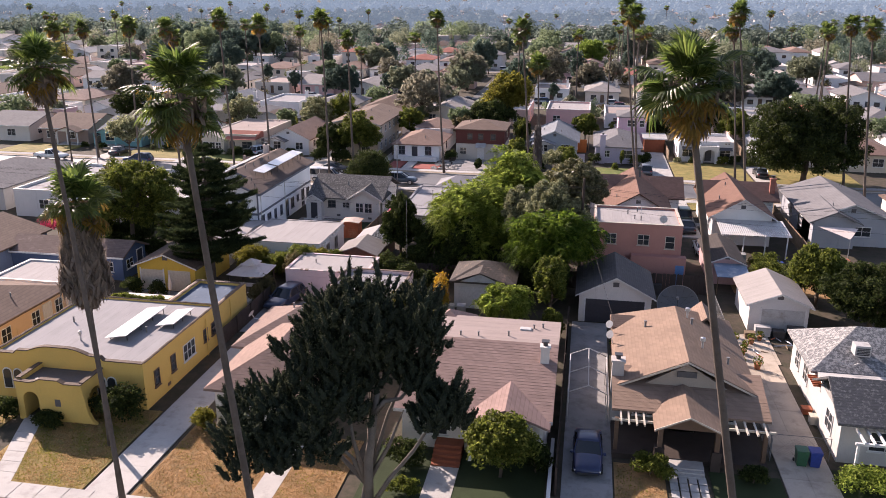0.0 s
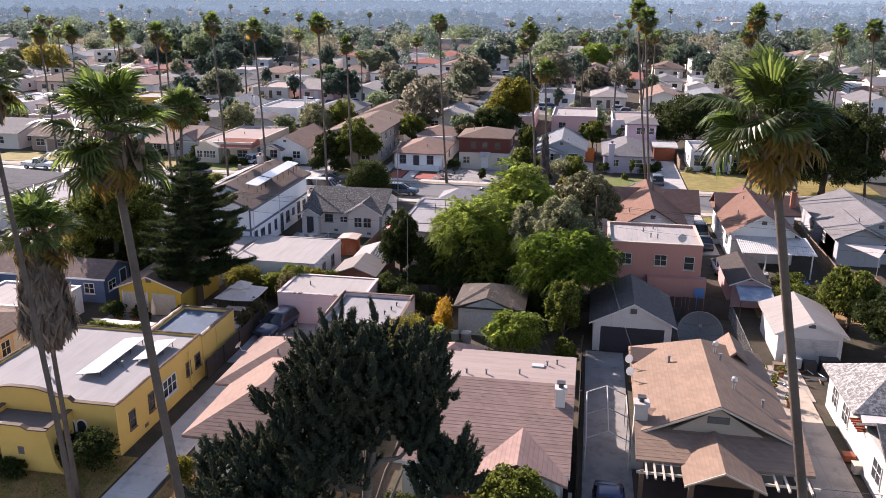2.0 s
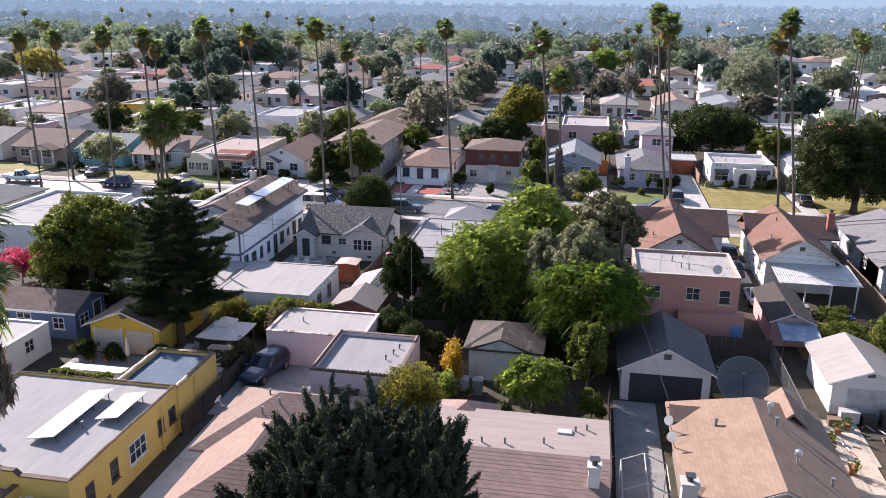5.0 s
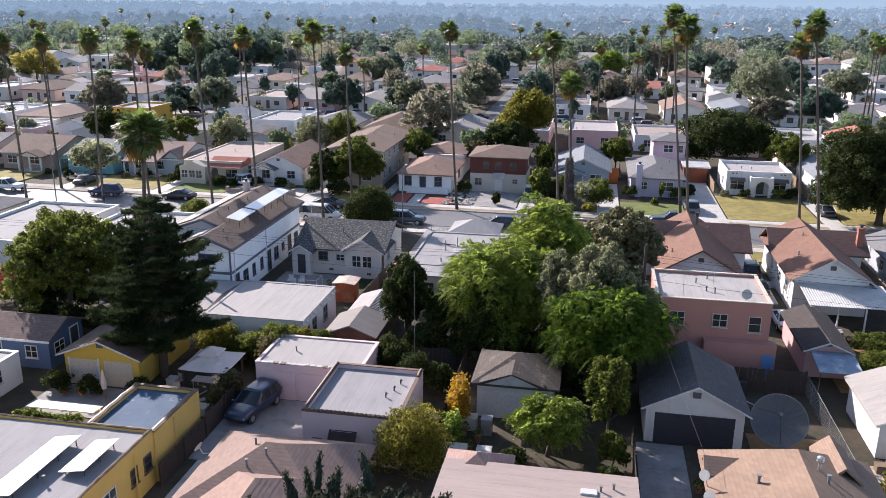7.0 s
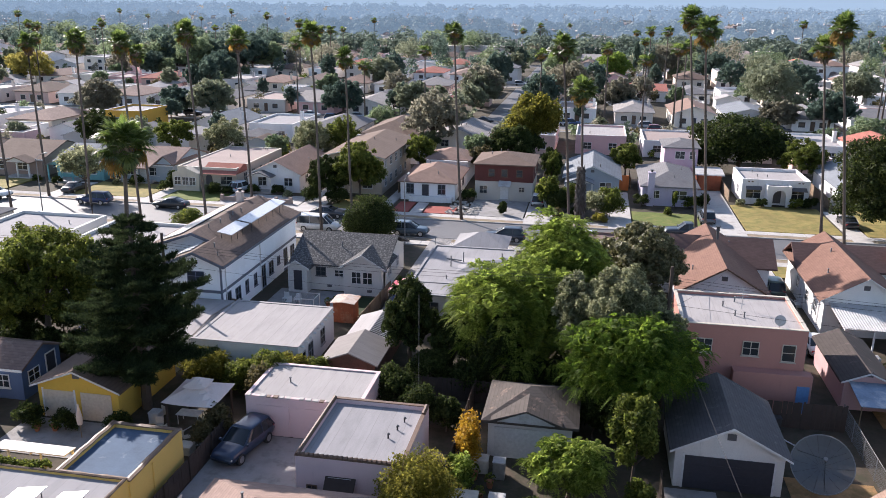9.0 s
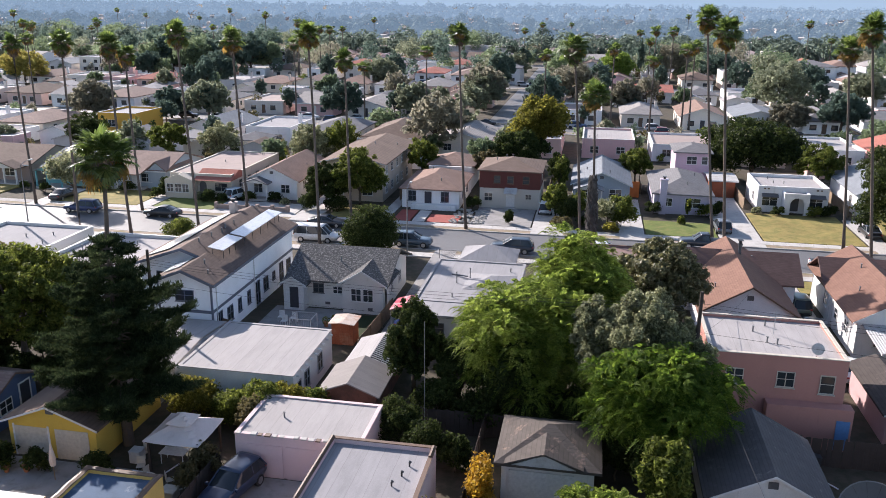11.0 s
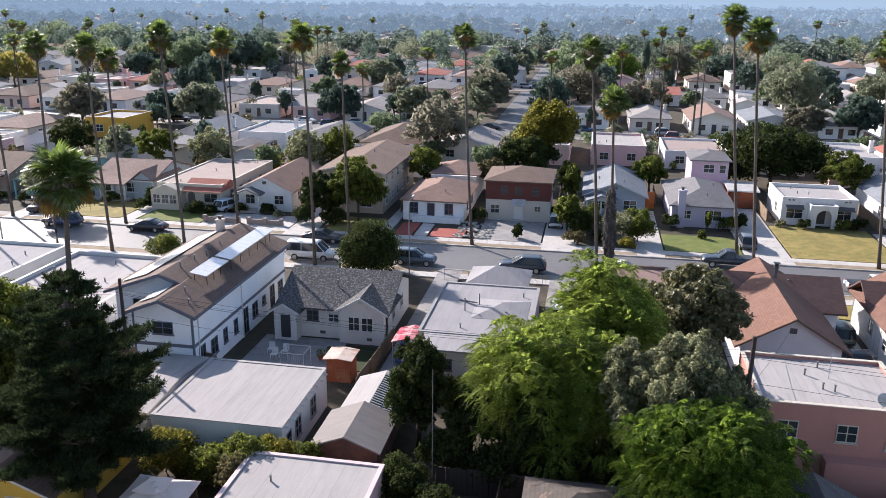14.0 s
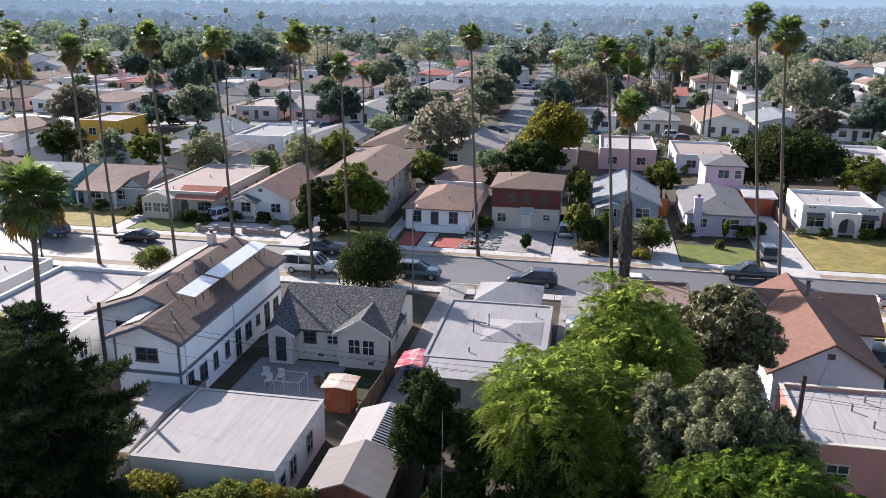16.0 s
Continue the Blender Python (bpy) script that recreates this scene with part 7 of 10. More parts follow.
# brown flat-roofed neighbour by the van, white buildings on the far side of the pine
house("house", -4.6, 2.2, 98.5, 110.5, 3.3, 0, "flat", stucco((0.27, 0.17, 0.15)), surface("brown_roll_roof", (0.19, 0.125, 0.11), .9, .2, .3, 25, .3), "brown stucco house with flat brown roof", parapet=.2, trim=M_TRIM_BROWN, vents=2, wins=[("w", 4, 1.0, 1.1, 1.1), ("s", 3, 1.2, 1.1, 1.1)])
h = house("house", -53.2, -43.0, 88.8, 104.0, 3.2, 0, "flat", stucco((0.56, 0.54, 0.53)), M_FLAT_WHITE, "white house with flat pale roof", parapet=.3, vents=4, wins=[("e", 2.5, .9, 1.1, 1.1), ("e", 5.5, .7, 1.1, 1.1), ("s", 3, 1.2, 1.1, 1.1), ("s", 7, 1.2, 1.1, 1.1)], doors=[("e", 4.0, M_WHITE)])
part("tile_roof", gable_roof(-44.5, -42.0, 105.2, 109.5, 2.4, 3.4, "y"), RED, h)
part("tile_wall", bx(-44.2, -42.3, 104.0, 109.2, 0, 2.4), stucco((0.70, 0.68, 0.66)), h)
house("house", -66, -55.5, 90, 106, 3.1, 0, "flat", stucco((0.62, 0.60, 0.58)), M_FLAT_GREY, "pale house with flat grey roof", parapet=.3, vents=3, wins=[("e", 4, 1.0, 1.1, 1.1), ("s", 4, 1.2, 1.1, 1.1)])
house("house", -80, -69, 92, 108, 3.0, 1.8, "hip", stucco((0.5, 0.48, 0.46)), GREY, "grey house with grey hipped roof", wins=[("e", 4, 1.0, 1.1, 1.1)])
house("house", -76, -66, 64, 78, 3.0, 1.8, "y", stucco((0.6, 0.5, 0.42)), BROWN, "tan house with brown gabled roof", wins=[("s", 4, 1.4, 1.1, 1.1)])

# ---- vehicles on and beside the street ----
car(-34.3, 115.6 + 1.2, 0, (0.62, 0.60, 0.58), "white delivery van parked at the kerb", "van", 5.2, 2.0)
car(-23.0, 117.3, 0, (0.05, 0.08, 0.11), "dark teal crossover parked at the kerb", "suv", 4.5, 1.85)
car(-11.6, 117.2, 180, (0.025, 0.035, 0.05), "dark blue sport utility car parked at the kerb", "suv", 4.9, 1.9)
car(-1.2, 117.4, 0, (0.66, 0.66, 0.66), "white sport utility car parked at the kerb", "suv", 4.7, 1.9)
car(9.8, 123.5, 180, (0.025, 0.03, 0.04), "black pickup truck parked at the kerb", "pickup", 5.6, 1.95)
car(22.6, 117.4, 0, (0.55, 0.55, 0.54), "silver pickup truck with a covered bed", "pickup", 5.5, 1.95)
car(-35.2, 123.4, 0, (0.03, 0.035, 0.045), "dark sedan parked at the kerb", "sedan", 4.7, 1.8)
car(-57.2, 123.4, 180, (0.02, 0.02, 0.022), "black sedan parked at the kerb", "sedan", 4.8, 1.82)
car(-68.4, 123.3, 180, (0.02, 0.035, 0.10), "navy sport utility car parked at the kerb", "suv", 4.8, 1.9)
car(-84.0, 123.2, 0, (0.66, 0.66, 0.65), "white pickup truck parked at the kerb", "pickup", 5.5, 1.95)
car(-75.5, 129.5, 90, (0.04, 0.04, 0.045), "dark car in a driveway", "sedan", 4.5, 1.8)
car(-51.9, 134.6, 70, (0.45, 0.52, 0.58), "pale blue car on a forecourt", "suv", 4.3, 1.8)
car(-9.0, 136.0, 90, (0.55, 0.57, 0.6), "silver car in a driveway", "suv", 4.5, 1.8)
car(12.9, 131.5, 90, (0.10, 0.11, 0.13), "grey sport utility car in a driveway", "suv", 4.6, 1.85)
car(-7.0, 104.0, 90, (0.66, 0.66, 0.66), "white van parked in the driveway", "van", 4.9, 1.95)
car(15.8, 99.0, 90, (0.025, 0.03, 0.04), "dark car parked beside the white house", "sedan", 4.5, 1.8)
car(15.9, 104.6, 90, (0.10, 0.13, 0.10), "dark green car parked beside the white house", "suv", 4.5, 1.8)
car(16.6, 89.2 + 1.5, 90, (0.6, 0.6, 0.6), "white car parked behind the shed", "sedan", 4.4, 1.75)
car(30.3, 133.0, 90, (0.03, 0.03, 0.035), "black car in a driveway", "sedan", 4.6, 1.8)

# ---- palms ----
PL = "tall slim fan palm beside the kerb"
palm(-20.4, 36.6, 23.4, -.05, "tall fan palm in the parkway before the yellow house", .145, 1.0, 44, .88, 1, True, dry_part=.22)
palm(-24.5, 42.2, 15.4, .0, "shaggy fan palm with a long skirt of dead fronds", .15, 5.6, 46, 1.2, 2, True)
palm(-4.7, 22.2, 24.05, -.108, "tall fan palm across the near street", .135, .25, 44, .74, 3, True, dry_part=.16)
palm(11.05, 25.0, 24.5, -.21, "tall leaning fan palm with dry fronds under its head", .15, .8, 46, .81, 4, True, dry_part=.26)
palm(-35.4, 76.6, 16.9, .055, "fan palm in a back yard behind the pine", .2, .8, 64, 1.14, 5)
for x, y, z, lean, sk, sc, sd in ((-3.95, 114.6, 22.4, -.085, .8, .95, 6), (-2.9, 114.9, 17.8, -.03, 0, 1.0, 7), (10.7, 114.6, 24.2, -.084, .8, 1.0, 8), (11.0, 125.6, 25.2, -.115, .8, 1.0, 9),
                                  (-18.0, 125.5, 23.2, -.06, .6, .9, 10), (-32.5, 125.5, 20.0, -.04, .6, .9, 11), (-33.05, 114.5, 23.3, -.032, .6, .95, 12), (-46.6, 125.5, 22.0, -.03, .9, .95, 13),
                                  (-47.9, 114.5, 23.1, -.023, .9, .95, 14), (-56.5, 114.5, 21.8, -.013, 1.2, .95, 15), (-61.2, 125.5, 20.0, -.02, .9, .9, 16), (-62.8, 114.5, 22.0, 0, .9, .95, 17),
                                  (25.2, 114.5, 24.6, -.15, .8, .95, 18), (25.4, 125.6, 22.4, -.113, 1.2, .95, 19), (-74.5, 114.5, 21.5, 0, .9, .9, 20), (-77, 125.5, 21.0, 0, .9, .9, 21), (40, 114.5, 23, -.1, .8, .9, 22), (40.5, 125.6, 23, -.1, .8, .9, 23)):
    palm(x, y, z, lean, PL, .165, sk, 46, sc * .93, sd)
# thick dead skirt low on one palm
r = np.random.RandomState(5)
n = 1500
zz = r.uniform(1.2, 9.4, n)
an = r.uniform(0, 6.283, n)
wd = (.62 - .25 * np.abs(zz - 5.5) / 4) * r.uniform(.5, 1, n)
for ob in [o for o in scene.objects if o.name.startswith("palm_tree") and abs(o.location.x + 2.9) < .01]:
    pc = np.stack([np.cos(an) * wd - .03 * zz, np.sin(an) * wd, zz], 1)
    k = new("skirt", leaf_mesh("skirt", pc, np.stack([np.cos(an), np.sin(an), an * 0], 1), .22, M_SKIRT_GREY, 5, 4.0, up=4.0, jitter=.35))
    k.parent = ob

# ---- trees ----
# dark spired juniper in the front yard
t = thing("juniper_tree", -7.3, 39.2, 0, "large dark juniper with twisted spires, before the brown-roofed house", "tree")
rj = random.Random(21)
lobes = (sub_blobs(-7.5, 39.7, 10.1, 2.9, 2.5, 3.1, 22, 21, .36) + sub_blobs(-9.7, 39.4, 8.4, 1.9, 1.9, 2.5, 10, 27, .40) + sub_blobs(-4.3, 39.9, 10.3, 1.1, 1.4, 2.7, 9, 28, .46) + sub_blobs(-4.5, 39.7, 7.6, .7, .9, 1.3, 4, 33, .55)
         + sub_blobs(-12.3, 39.0, 5.0, 2.6, 2.3, 2.2, 14, 22, .44) + sub_blobs(-10.3, 38.0, 4.3, 2.0, 1.8, 2.1, 9, 24, .46) + sub_blobs(-8.7, 38.6, 6.2, 1.9, 1.8, 2.2, 10, 29, .46) + sub_blobs(-3.2, 39.0, 6.2, 1.5, 1.6, 1.4, 9, 23, .46) + sub_blobs(-6.3, 40.3, 7.8, 1.7, 1.3, 2.0, 9, 35, .46) + sub_blobs(-12.8, 38.3, 3.2, 2.2, 1.8, 1.3, 8, 36, .46))
bm = limbs(-7.2, 39.0, 0, [(q[0] * .75 - 7.3 * .25, q[1] * .75 + 39.2 * .25, q[2] * .8) for q in lobes[3:64:8]], .27, 4, .2, 9)
tube([(-7.1, 38.9, 0), (-7.05, 38.8, 3), (-6.7, 38.7, 5.4), (-6.5, 39.0, 7.2)], [.3, .26, .21, .14], 9, bm)
tube([(-6.68, 38.7, 5.9), (-6.1, 38.7, 6.7), (-5.3, 39.0, 6.8), (-4.6, 39.4, 7.6)], [.14, .12, .1, .06], 7, bm)
tube([(-6.9, 38.9, .3), (-5.9, 38.8, 2.1), (-4.6, 38.9, 3.9), (-3.4, 39.0, 6.0)], [.15, .13, .1, .05], 7, bm)
part("trunk", bm, M_BARK_GREY, t, smooth=True)
roots, ways, vs, fs = [], [], [], []
rg = np.random.RandomState(5)
SIDES, RINGS = 7, 7
for x, y, z, rx, ry, rz in lobes:
    for i in range(13):
        g = i * 2.39996 + rj.uniform(-.5, .5)
        u = 1 - 1.5 * (i + .5) / 13
        q = math.sqrt(max(0, 1 - u * u))
        f = rj.uniform(.5, .95)
        base = np.array((x + rx * f * q * math.cos(g), y + ry * f * q * math.sin(g), z + rz * f * u - .3))
        way = np.array((q * math.cos(g) * .6 + rj.uniform(-.2, .2), q * math.sin(g) * .6 + rj.uniform(-.2, .2), .85))
        way /= np.linalg.norm(way)
        ln, fat, ph = rj.uniform(.55, 1.35), rj.uniform(.15, .26), rj.uniform(0, 6)
        side = np.cross(way, (1.0, 0.2, 0.1))
        side /= np.linalg.norm(side)
        other = np.cross(way, side)
        def girth(k, an):
            return fat * np.minimum(1, 2.6 * k + .45) * (1 - k) ** .55 * (1 + .34 * np.sin(an * 3 + k * 13 + ph) + .16 * np.sin(an * 5 - k * 23))
        o = len(vs)
        for a in range(RINGS):
            for b in range(SIDES):
                k, an = a / (RINGS - 1) * .97, 6.283 * b / SIDES
                vs.append(base + way * ln * k + (math.cos(an) * side + math.sin(an) * other) * girth(k, an) * .85)
        for a in range(RINGS - 1):
            for b in range(SIDES):
                c = (b + 1) % SIDES
                fs.append((o + a * SIDES + b, o + a * SIDES + c, o + (a + 1) * SIDES + c, o + (a + 1) * SIDES + b))
        m = int(95 * ln * fat / .17)
        k = rg.uniform(.02, 1, m)
        an = rg.uniform(0, 6.283, m)
        out = np.cos(an)[:, None] * side + np.sin(an)[:, None] * other
        roots.append(base + way * (ln * k)[:, None] + out * (girth(k, an) * .8)[:, None])
        ways.append(way * .9 + out * .6)
foot = np.array((-7.3, 39.2, 0))
roots, ways = np.concatenate(roots), np.concatenate(ways)
ob = new("crown", sprig_mesh("crown", roots - foot, ways, .12, .022, M_LEAF_DARK, 5, .2))
ob.parent = t
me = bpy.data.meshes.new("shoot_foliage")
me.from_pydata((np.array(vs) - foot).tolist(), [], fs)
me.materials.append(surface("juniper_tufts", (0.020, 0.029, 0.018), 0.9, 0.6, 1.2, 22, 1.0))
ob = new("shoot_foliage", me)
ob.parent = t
tagged(ob, kind="stuff")
p, d = core_points(lobes, 16000, 6, .66)
ob = new("inner_leaves", leaf_mesh("inner_leaves", p - foot, d, .13, M_LEAF_DARK, 6, 1.6, jitter=.6))
ob.parent = t

# layered pine
t = thing("pine_tree", -31.05, 71.0, 0, "tall dark pine with layered branches", "tree")
rp = random.Random(8)
bm = tube([(-31.05, 71.0, 0), (-31.05, 71.0, 6), (-31.05, 71.0, 13.9)], [.36, .24, .04], 9)
roots, ways = [], []
rg = np.random.RandomState(9)
for i in range(15):
    k = i / 14
    z = 3.3 + 10.2 * k + rp.uniform(-.2, .2)
    reach = 5.0 * (1 - k) ** .62 + .6
    m = 7 if i < 11 else 6
    for j in range(m):
        a = j * 6.2832 / m + i * 1.27 + rp.uniform(-.3, .3)
        l = reach * rp.uniform(.5, 1.2) * min(1, .55 + 2.6 * k)
        out, across = np.array((math.cos(a), math.sin(a), 0)), np.array((-math.sin(a), math.cos(a), 0))
        lift = rp.uniform(.02, .16)
        def bough(f):
            return np.array((-31.05, 71.0, z)) + out * l * f + np.array((0, 0, 1)) * (l * (-.22 * f + (.22 + lift) * f ** 2.6))
        tube([tuple(bough(f)) for f in (0, .35, .7, 1.0)], [.07, .05, .03, .012], 4, bm)
        for q in range(max(4, int(l * 3.4))):
            f = .22 + .78 * (q + .5) / max(4, int(l * 3.4))
            c = bough(f)
            for sgn in (-1, 1):
                tw = (out * .75 + across * sgn * rp.uniform(.5, 1.0))
                tw /= np.linalg.norm(tw)
                tl = (.35 + .26 * l * (1.15 - f)) * rp.uniform(.7, 1.2)
                n = int(105 * tl) + 22
                u = rg.uniform(.05, 1, n)
                pts = c + tw * (tl * u)[:, None] + np.array((0, 0, 1)) * (.10 * tl * u ** 2)[:, None] + rg.normal(0, .055, (n, 3))
                roots.append(pts)
                ways.append(tw * .6 + rg.normal(0, .55, (n, 3)) + np.array((0, 0, .55)))
part("trunk", bm, M_BARK, t)
roots, ways = np.concatenate(roots), np.concatenate(ways)
ob = new("crown", sprig_mesh("crown", roots - np.array((-31.05, 71.0, 0)), ways, .24, .026, M_LEAF_PINE, 9, .1))
ob.parent = t

tree("broadleaf_tree", -43.2, 78.0, sub_blobs(-43.2, 78.0, 5.9, 4.7, 4.2, 4.3, 22, 3, .40), 34000, .15, M_LEAF_GREEN, "rounded green broadleaf tree in a back yard", .25, 3, lumps=9)
# group of large trees in the middle
feather_tree("jacaranda_tree", -6.5, 81.4, sub_blobs(-6.5, 81.0, 4.8, 5.1, 4.4, 4.1, 24, 12, .40), 8500, .8, M_LEAF_LIME, "broad feathery light green tree", .3, 12)
feather_tree("jacaranda_tree", -3.6, 86.0, sub_blobs(-3.6, 86.0, 6.9, 3.5, 3.4, 3.8, 18, 13, .42), 5500, .78, M_LEAF_LIME, "tall feathery light green tree", .25, 13)
tree("olive_tree", 0.5, 78.2, sub_blobs(-2.1, 77.9, 6.1, 2.1, 2.1, 2.9, 12, 14, .42) + sub_blobs(0.2, 77.5, 7.2, 2.1, 2.1, 3.1, 12, 114, .42) + sub_blobs(2.4, 77.7, 6.0, 2.1, 2.0, 2.6, 12, 214, .42), 66000, .085, M_LEAF_OLIVE, "grey-green silvery leaved tree", .25, 14, long=2.6, lumps=10)
feather_tree("jacaranda_tree", 1.2, 73.4, sub_blobs(1.1, 72.8, 5.4, 3.6, 3.0, 2.7, 18, 15, .42), 6000, .66, M_LEAF_FERN, "feathery green tree behind two garages", .22, 15)
tree("magnolia_tree", 2.4, 92.6, sub_blobs(2.4, 92.5, 6.0, 3.5, 3.2, 3.4, 16, 16, .42), 22000, .18, M_LEAF_GLOSS, "dense magnolia with glossy brownish leaves", .24, 16, lumps=9)
tree("broadleaf_tree", -14.9, 81.0, sub_blobs(-14.9, 81.0, 3.7, 1.9, 2.1, 3.0, 12, 17, .48), 16000, .13, M_LEAF_DEEP, "dense dark green columnar tree", .18, 17, lumps=8)
tree("broadleaf_tree", -11.4, 79.6, sub_blobs(-11.4, 79.6, 2.8, 1.8, 1.8, 2.2, 9, 18, .48), 9000, .13, M_LEAF_DEEP, "small dark green tree in the hedge line", .14, 18, lumps=8)
tree("broadleaf_tree", -8.0, 78.2, sub_blobs(-8.0, 78.2, 3.2, 2.2, 1.8, 2.4, 9, 19, .48), 8000, .17, M_LEAF_DEEP, "dark green tree under taller crowns", .14, 19)
feather_tree("willow_tree", -2.4, 65.2, sub_blobs(-2.4, 65.2, 2.1, 2.4, 1.7, 1.6, 14, 20, .34), 1700, .5, M_LEAF_LIME, "weeping light green shrub tree in the yard", .1, 20, 7)
tree("broadleaf_tree", 1.3, 67.2, sub_blobs(1.2, 67.4, 3.4, 1.4, 1.5, 2.4, 9, 21, .48), 7000, .14, M_LEAF_GREEN, "slender green tree beside the garage", .1, 21, long=2.2)
tree("broadleaf_tree", 1.0, 71.5, sub_blobs(1.0, 71.8, 3.2, 1.6, 1.8, 2.6, 9, 22, .48), 7000, .15, M_LEAF_DEEP, "dark tree between the two garages", .1, 22)
shrub("yellow_shrub", -10.2, 61.4, 2.0, 2.0, 1.7, 2.0, 16000, .095, M_LEAF_YELLOW, "large yellow-green shrub beside the pink cottage", 23, 14)
shrub("orange_shrub", -8.4, 68.0, 1.6, .7, 1.2, 1.7, 3000, .12, M_LEAF_ORANGE, "orange autumn shrub beside the small garage", 24)
shrub("green_shrub", -8.6, 65.4, 1.0, .9, 1.0, 1.1, 2600, .12, M_LEAF_LIME, "bright green shrub beside a garage", 25)
tree("fruit_tree", -0.4, 43.2, sub_blobs(-0.4, 43.3, 2.3, 1.9, 1.7, 1.7, 12, 26, .48), 9000, .13, M_LEAF_GREEN, "small green fruit tree before the house", .1, 26)
for i, (x, y, rx, rz, m, lab) in enumerate(((-25.5, 45.3, 1.6, 1.2, M_LEAF_DEEP, "dark bush against the yellow wall"), (-29.6, 43.7, .9, .5, M_LEAF_DEEP, "low dark hedge before the porch"), (-32.9, 44.0, 1.0, .8, M_LEAF_DEEP, "dark bush beside the path"),
                                        (-19.6, 45.0, .8, .8, M_LEAF_YELLOW, "yellowish bush at the house corner"), (8.2, 45.0, 1.1, .7, M_LEAF_GREEN, "flowering bush before the porch"), (14.0, 45.2, .8, .6, M_LEAF_DEEP, "dark bush before the porch"),
                                        (-6.2, 43.4, 1.2, .8, M_LEAF_DEEP, "dark bush beside the front steps"), (1.6, 44.0, .9, 1.0, M_LEAF_DEEP, "dark bush beside the white wall"), (-5.4, 40.6, .8, .5, M_LEAF_GREEN, "low green bush under the juniper"),
                                        (20.5, 45.6, 1.9, .6, M_LEAF_LIME, "clipped lime green hedge"), (-37.2, 67.2, 1.1, .8, M_LEAF_DEEP, "dark bush beside the garage"), (-27.5, 75.4, 1.3, .9, M_LEAF_GREEN, "rounded bush beside the long outbuilding"),
                                        (-24.6, 75.2, 1.4, 1.1, M_LEAF_GREEN, "green bush beside the long outbuilding"), (-23.7, 72.9, .9, 1.4, M_LEAF_TAN, "sparse reddish bush beside the outbuilding"), (-24.8, 66.6, .6, 1.0, M_LEAF_TAN, "sparse bush by the fence"),
                                        (17.2, 84.0, .8, .9, M_LEAF_ORANGE, "orange-tinged bush beside a shed"), (22.0, 85.5, 1.4, .9, M_LEAF_GREEN, "green bush before the patio"), (21.0, 79.5, 1.8, 1.4, M_LEAF_GREEN, "spreading green bush in dry grass"), (24.2, 78, 2.0, 1.6, M_LEAF_DEEP, "large dark bush in dry grass"))):
    shrub("bush", x, y, rz, rx, rx * .8, rz, int(2600 * rx * max(.7, rz)), .11, m, lab, 40 + i)
tree("broadleaf_tree", 27.2, 69.5, sub_blobs(27.2, 69.5, 3.2, 3.4, 3.4, 2.8, 16, 27, .42), 20000, .13, M_LEAF_DEEP, "wide dark green tree beside the white garage", .2, 27, lumps=9)
tree("broadleaf_tree", 24.6, 75.5, sub_blobs(24.6, 75.5, 3.4, 2.6, 2.6, 2.6, 12, 28, .42), 11000, .17, M_LEAF_GREEN, "green tree behind the white garage", .2, 28)
shrub("round_bush", -26.9, 113.0, 2.3, 2.7, 2.6, 2.7, 40000, .13, M_LEAF_DEEP, "large dome-shaped clipped bush at the street", 29, 26)
tree("ficus_tree", 35.5, 128.5, sub_blobs(35.5, 129.0, 5.9, 7.6, 6.5, 6.7, 34, 30, .38), 66000, .18, M_LEAF_FICUS, "huge dense green ficus beside the street", .5, 30, lumps=10)
tree("ficus_tree", 22.0, 166.0, sub_blobs(22.0, 166.0, 4.8, 8.2, 6.0, 5.0, 26, 31, .36), 30000, .24, M_LEAF_FICUS, "wide dark green tree behind the white house", .4, 31)
shrub("bougainvillea", -53.5, 82, 1.8, 2.4, 1.8, 1.5, 3500, .16, M_LEAF_RED, "magenta flowering bougainvillea over a wall", 33)
tree("broadleaf_tree", -48.5, 84.0, sub_blobs(-48.5, 84.0, 4.6, 2.8, 2.8, 3.0, 12, 34, .42), 9000, .2, M_LEAF_TAN, "thinning yellowish tree in a yard", .2, 34)
tree("broadleaf_tree", -72, 127.0, sub_blobs(-72, 127.0, 4.4, 3.2, 3.0, 2.6, 12, 35, .4), 5000, .2, M_LEAF_OLIVE, "airy pale green street tree", .14, 35, shell=.9)
tree("broadleaf_tree", -33.6, 132.6, sub_blobs(-33.6, 132.6, 4.4, 3.4, 2.6, 3.2, 14, 36, .42), 18000, .16, M_LEAF_GREEN, "green tree before the two-storey house", .18, 36, lumps=8)
tree("broadleaf_tree", -38.2, 132.2, sub_blobs(-38.2, 132.2, 3.2, 2.8, 2.2, 2.9, 12, 37, .45), 14000, .16, M_LEAF_DEEP, "dark green tree before the two-storey house", .16, 37, lumps=8)
tree("broadleaf_tree", -7.6, 132.8, sub_blobs(-7.6, 133.0, 2.6, 1.7, 1.7, 2.0, 9, 38, .45), 5000, .18, M_LEAF_GREEN, "small green front yard tree", .12, 38)
shrub("bush", -1.0, 131.0, 1.8, 2.2, 1.6, 1.8, 5000, .16, M_LEAF_OLIVE, "tall grey-green bush by the pavement", 39)
shrub("bush", -.6, 127.6, .7, .8, .7, .7, 1200, .14, M_LEAF_YELLOW, "yellow-green bush by the pavement", 41)
shrub("bush", -6.6, 128.4, .8, 1.4, .9, .8, 1800, .14, M_LEAF_TAN, "tan dry bush by the pavement", 42)
shrub("bush", 8.2, 133.6, .5, .5, .4, .7, 700, .11, M_LEAF_GREEN, "green bush before the lavender house", 43)
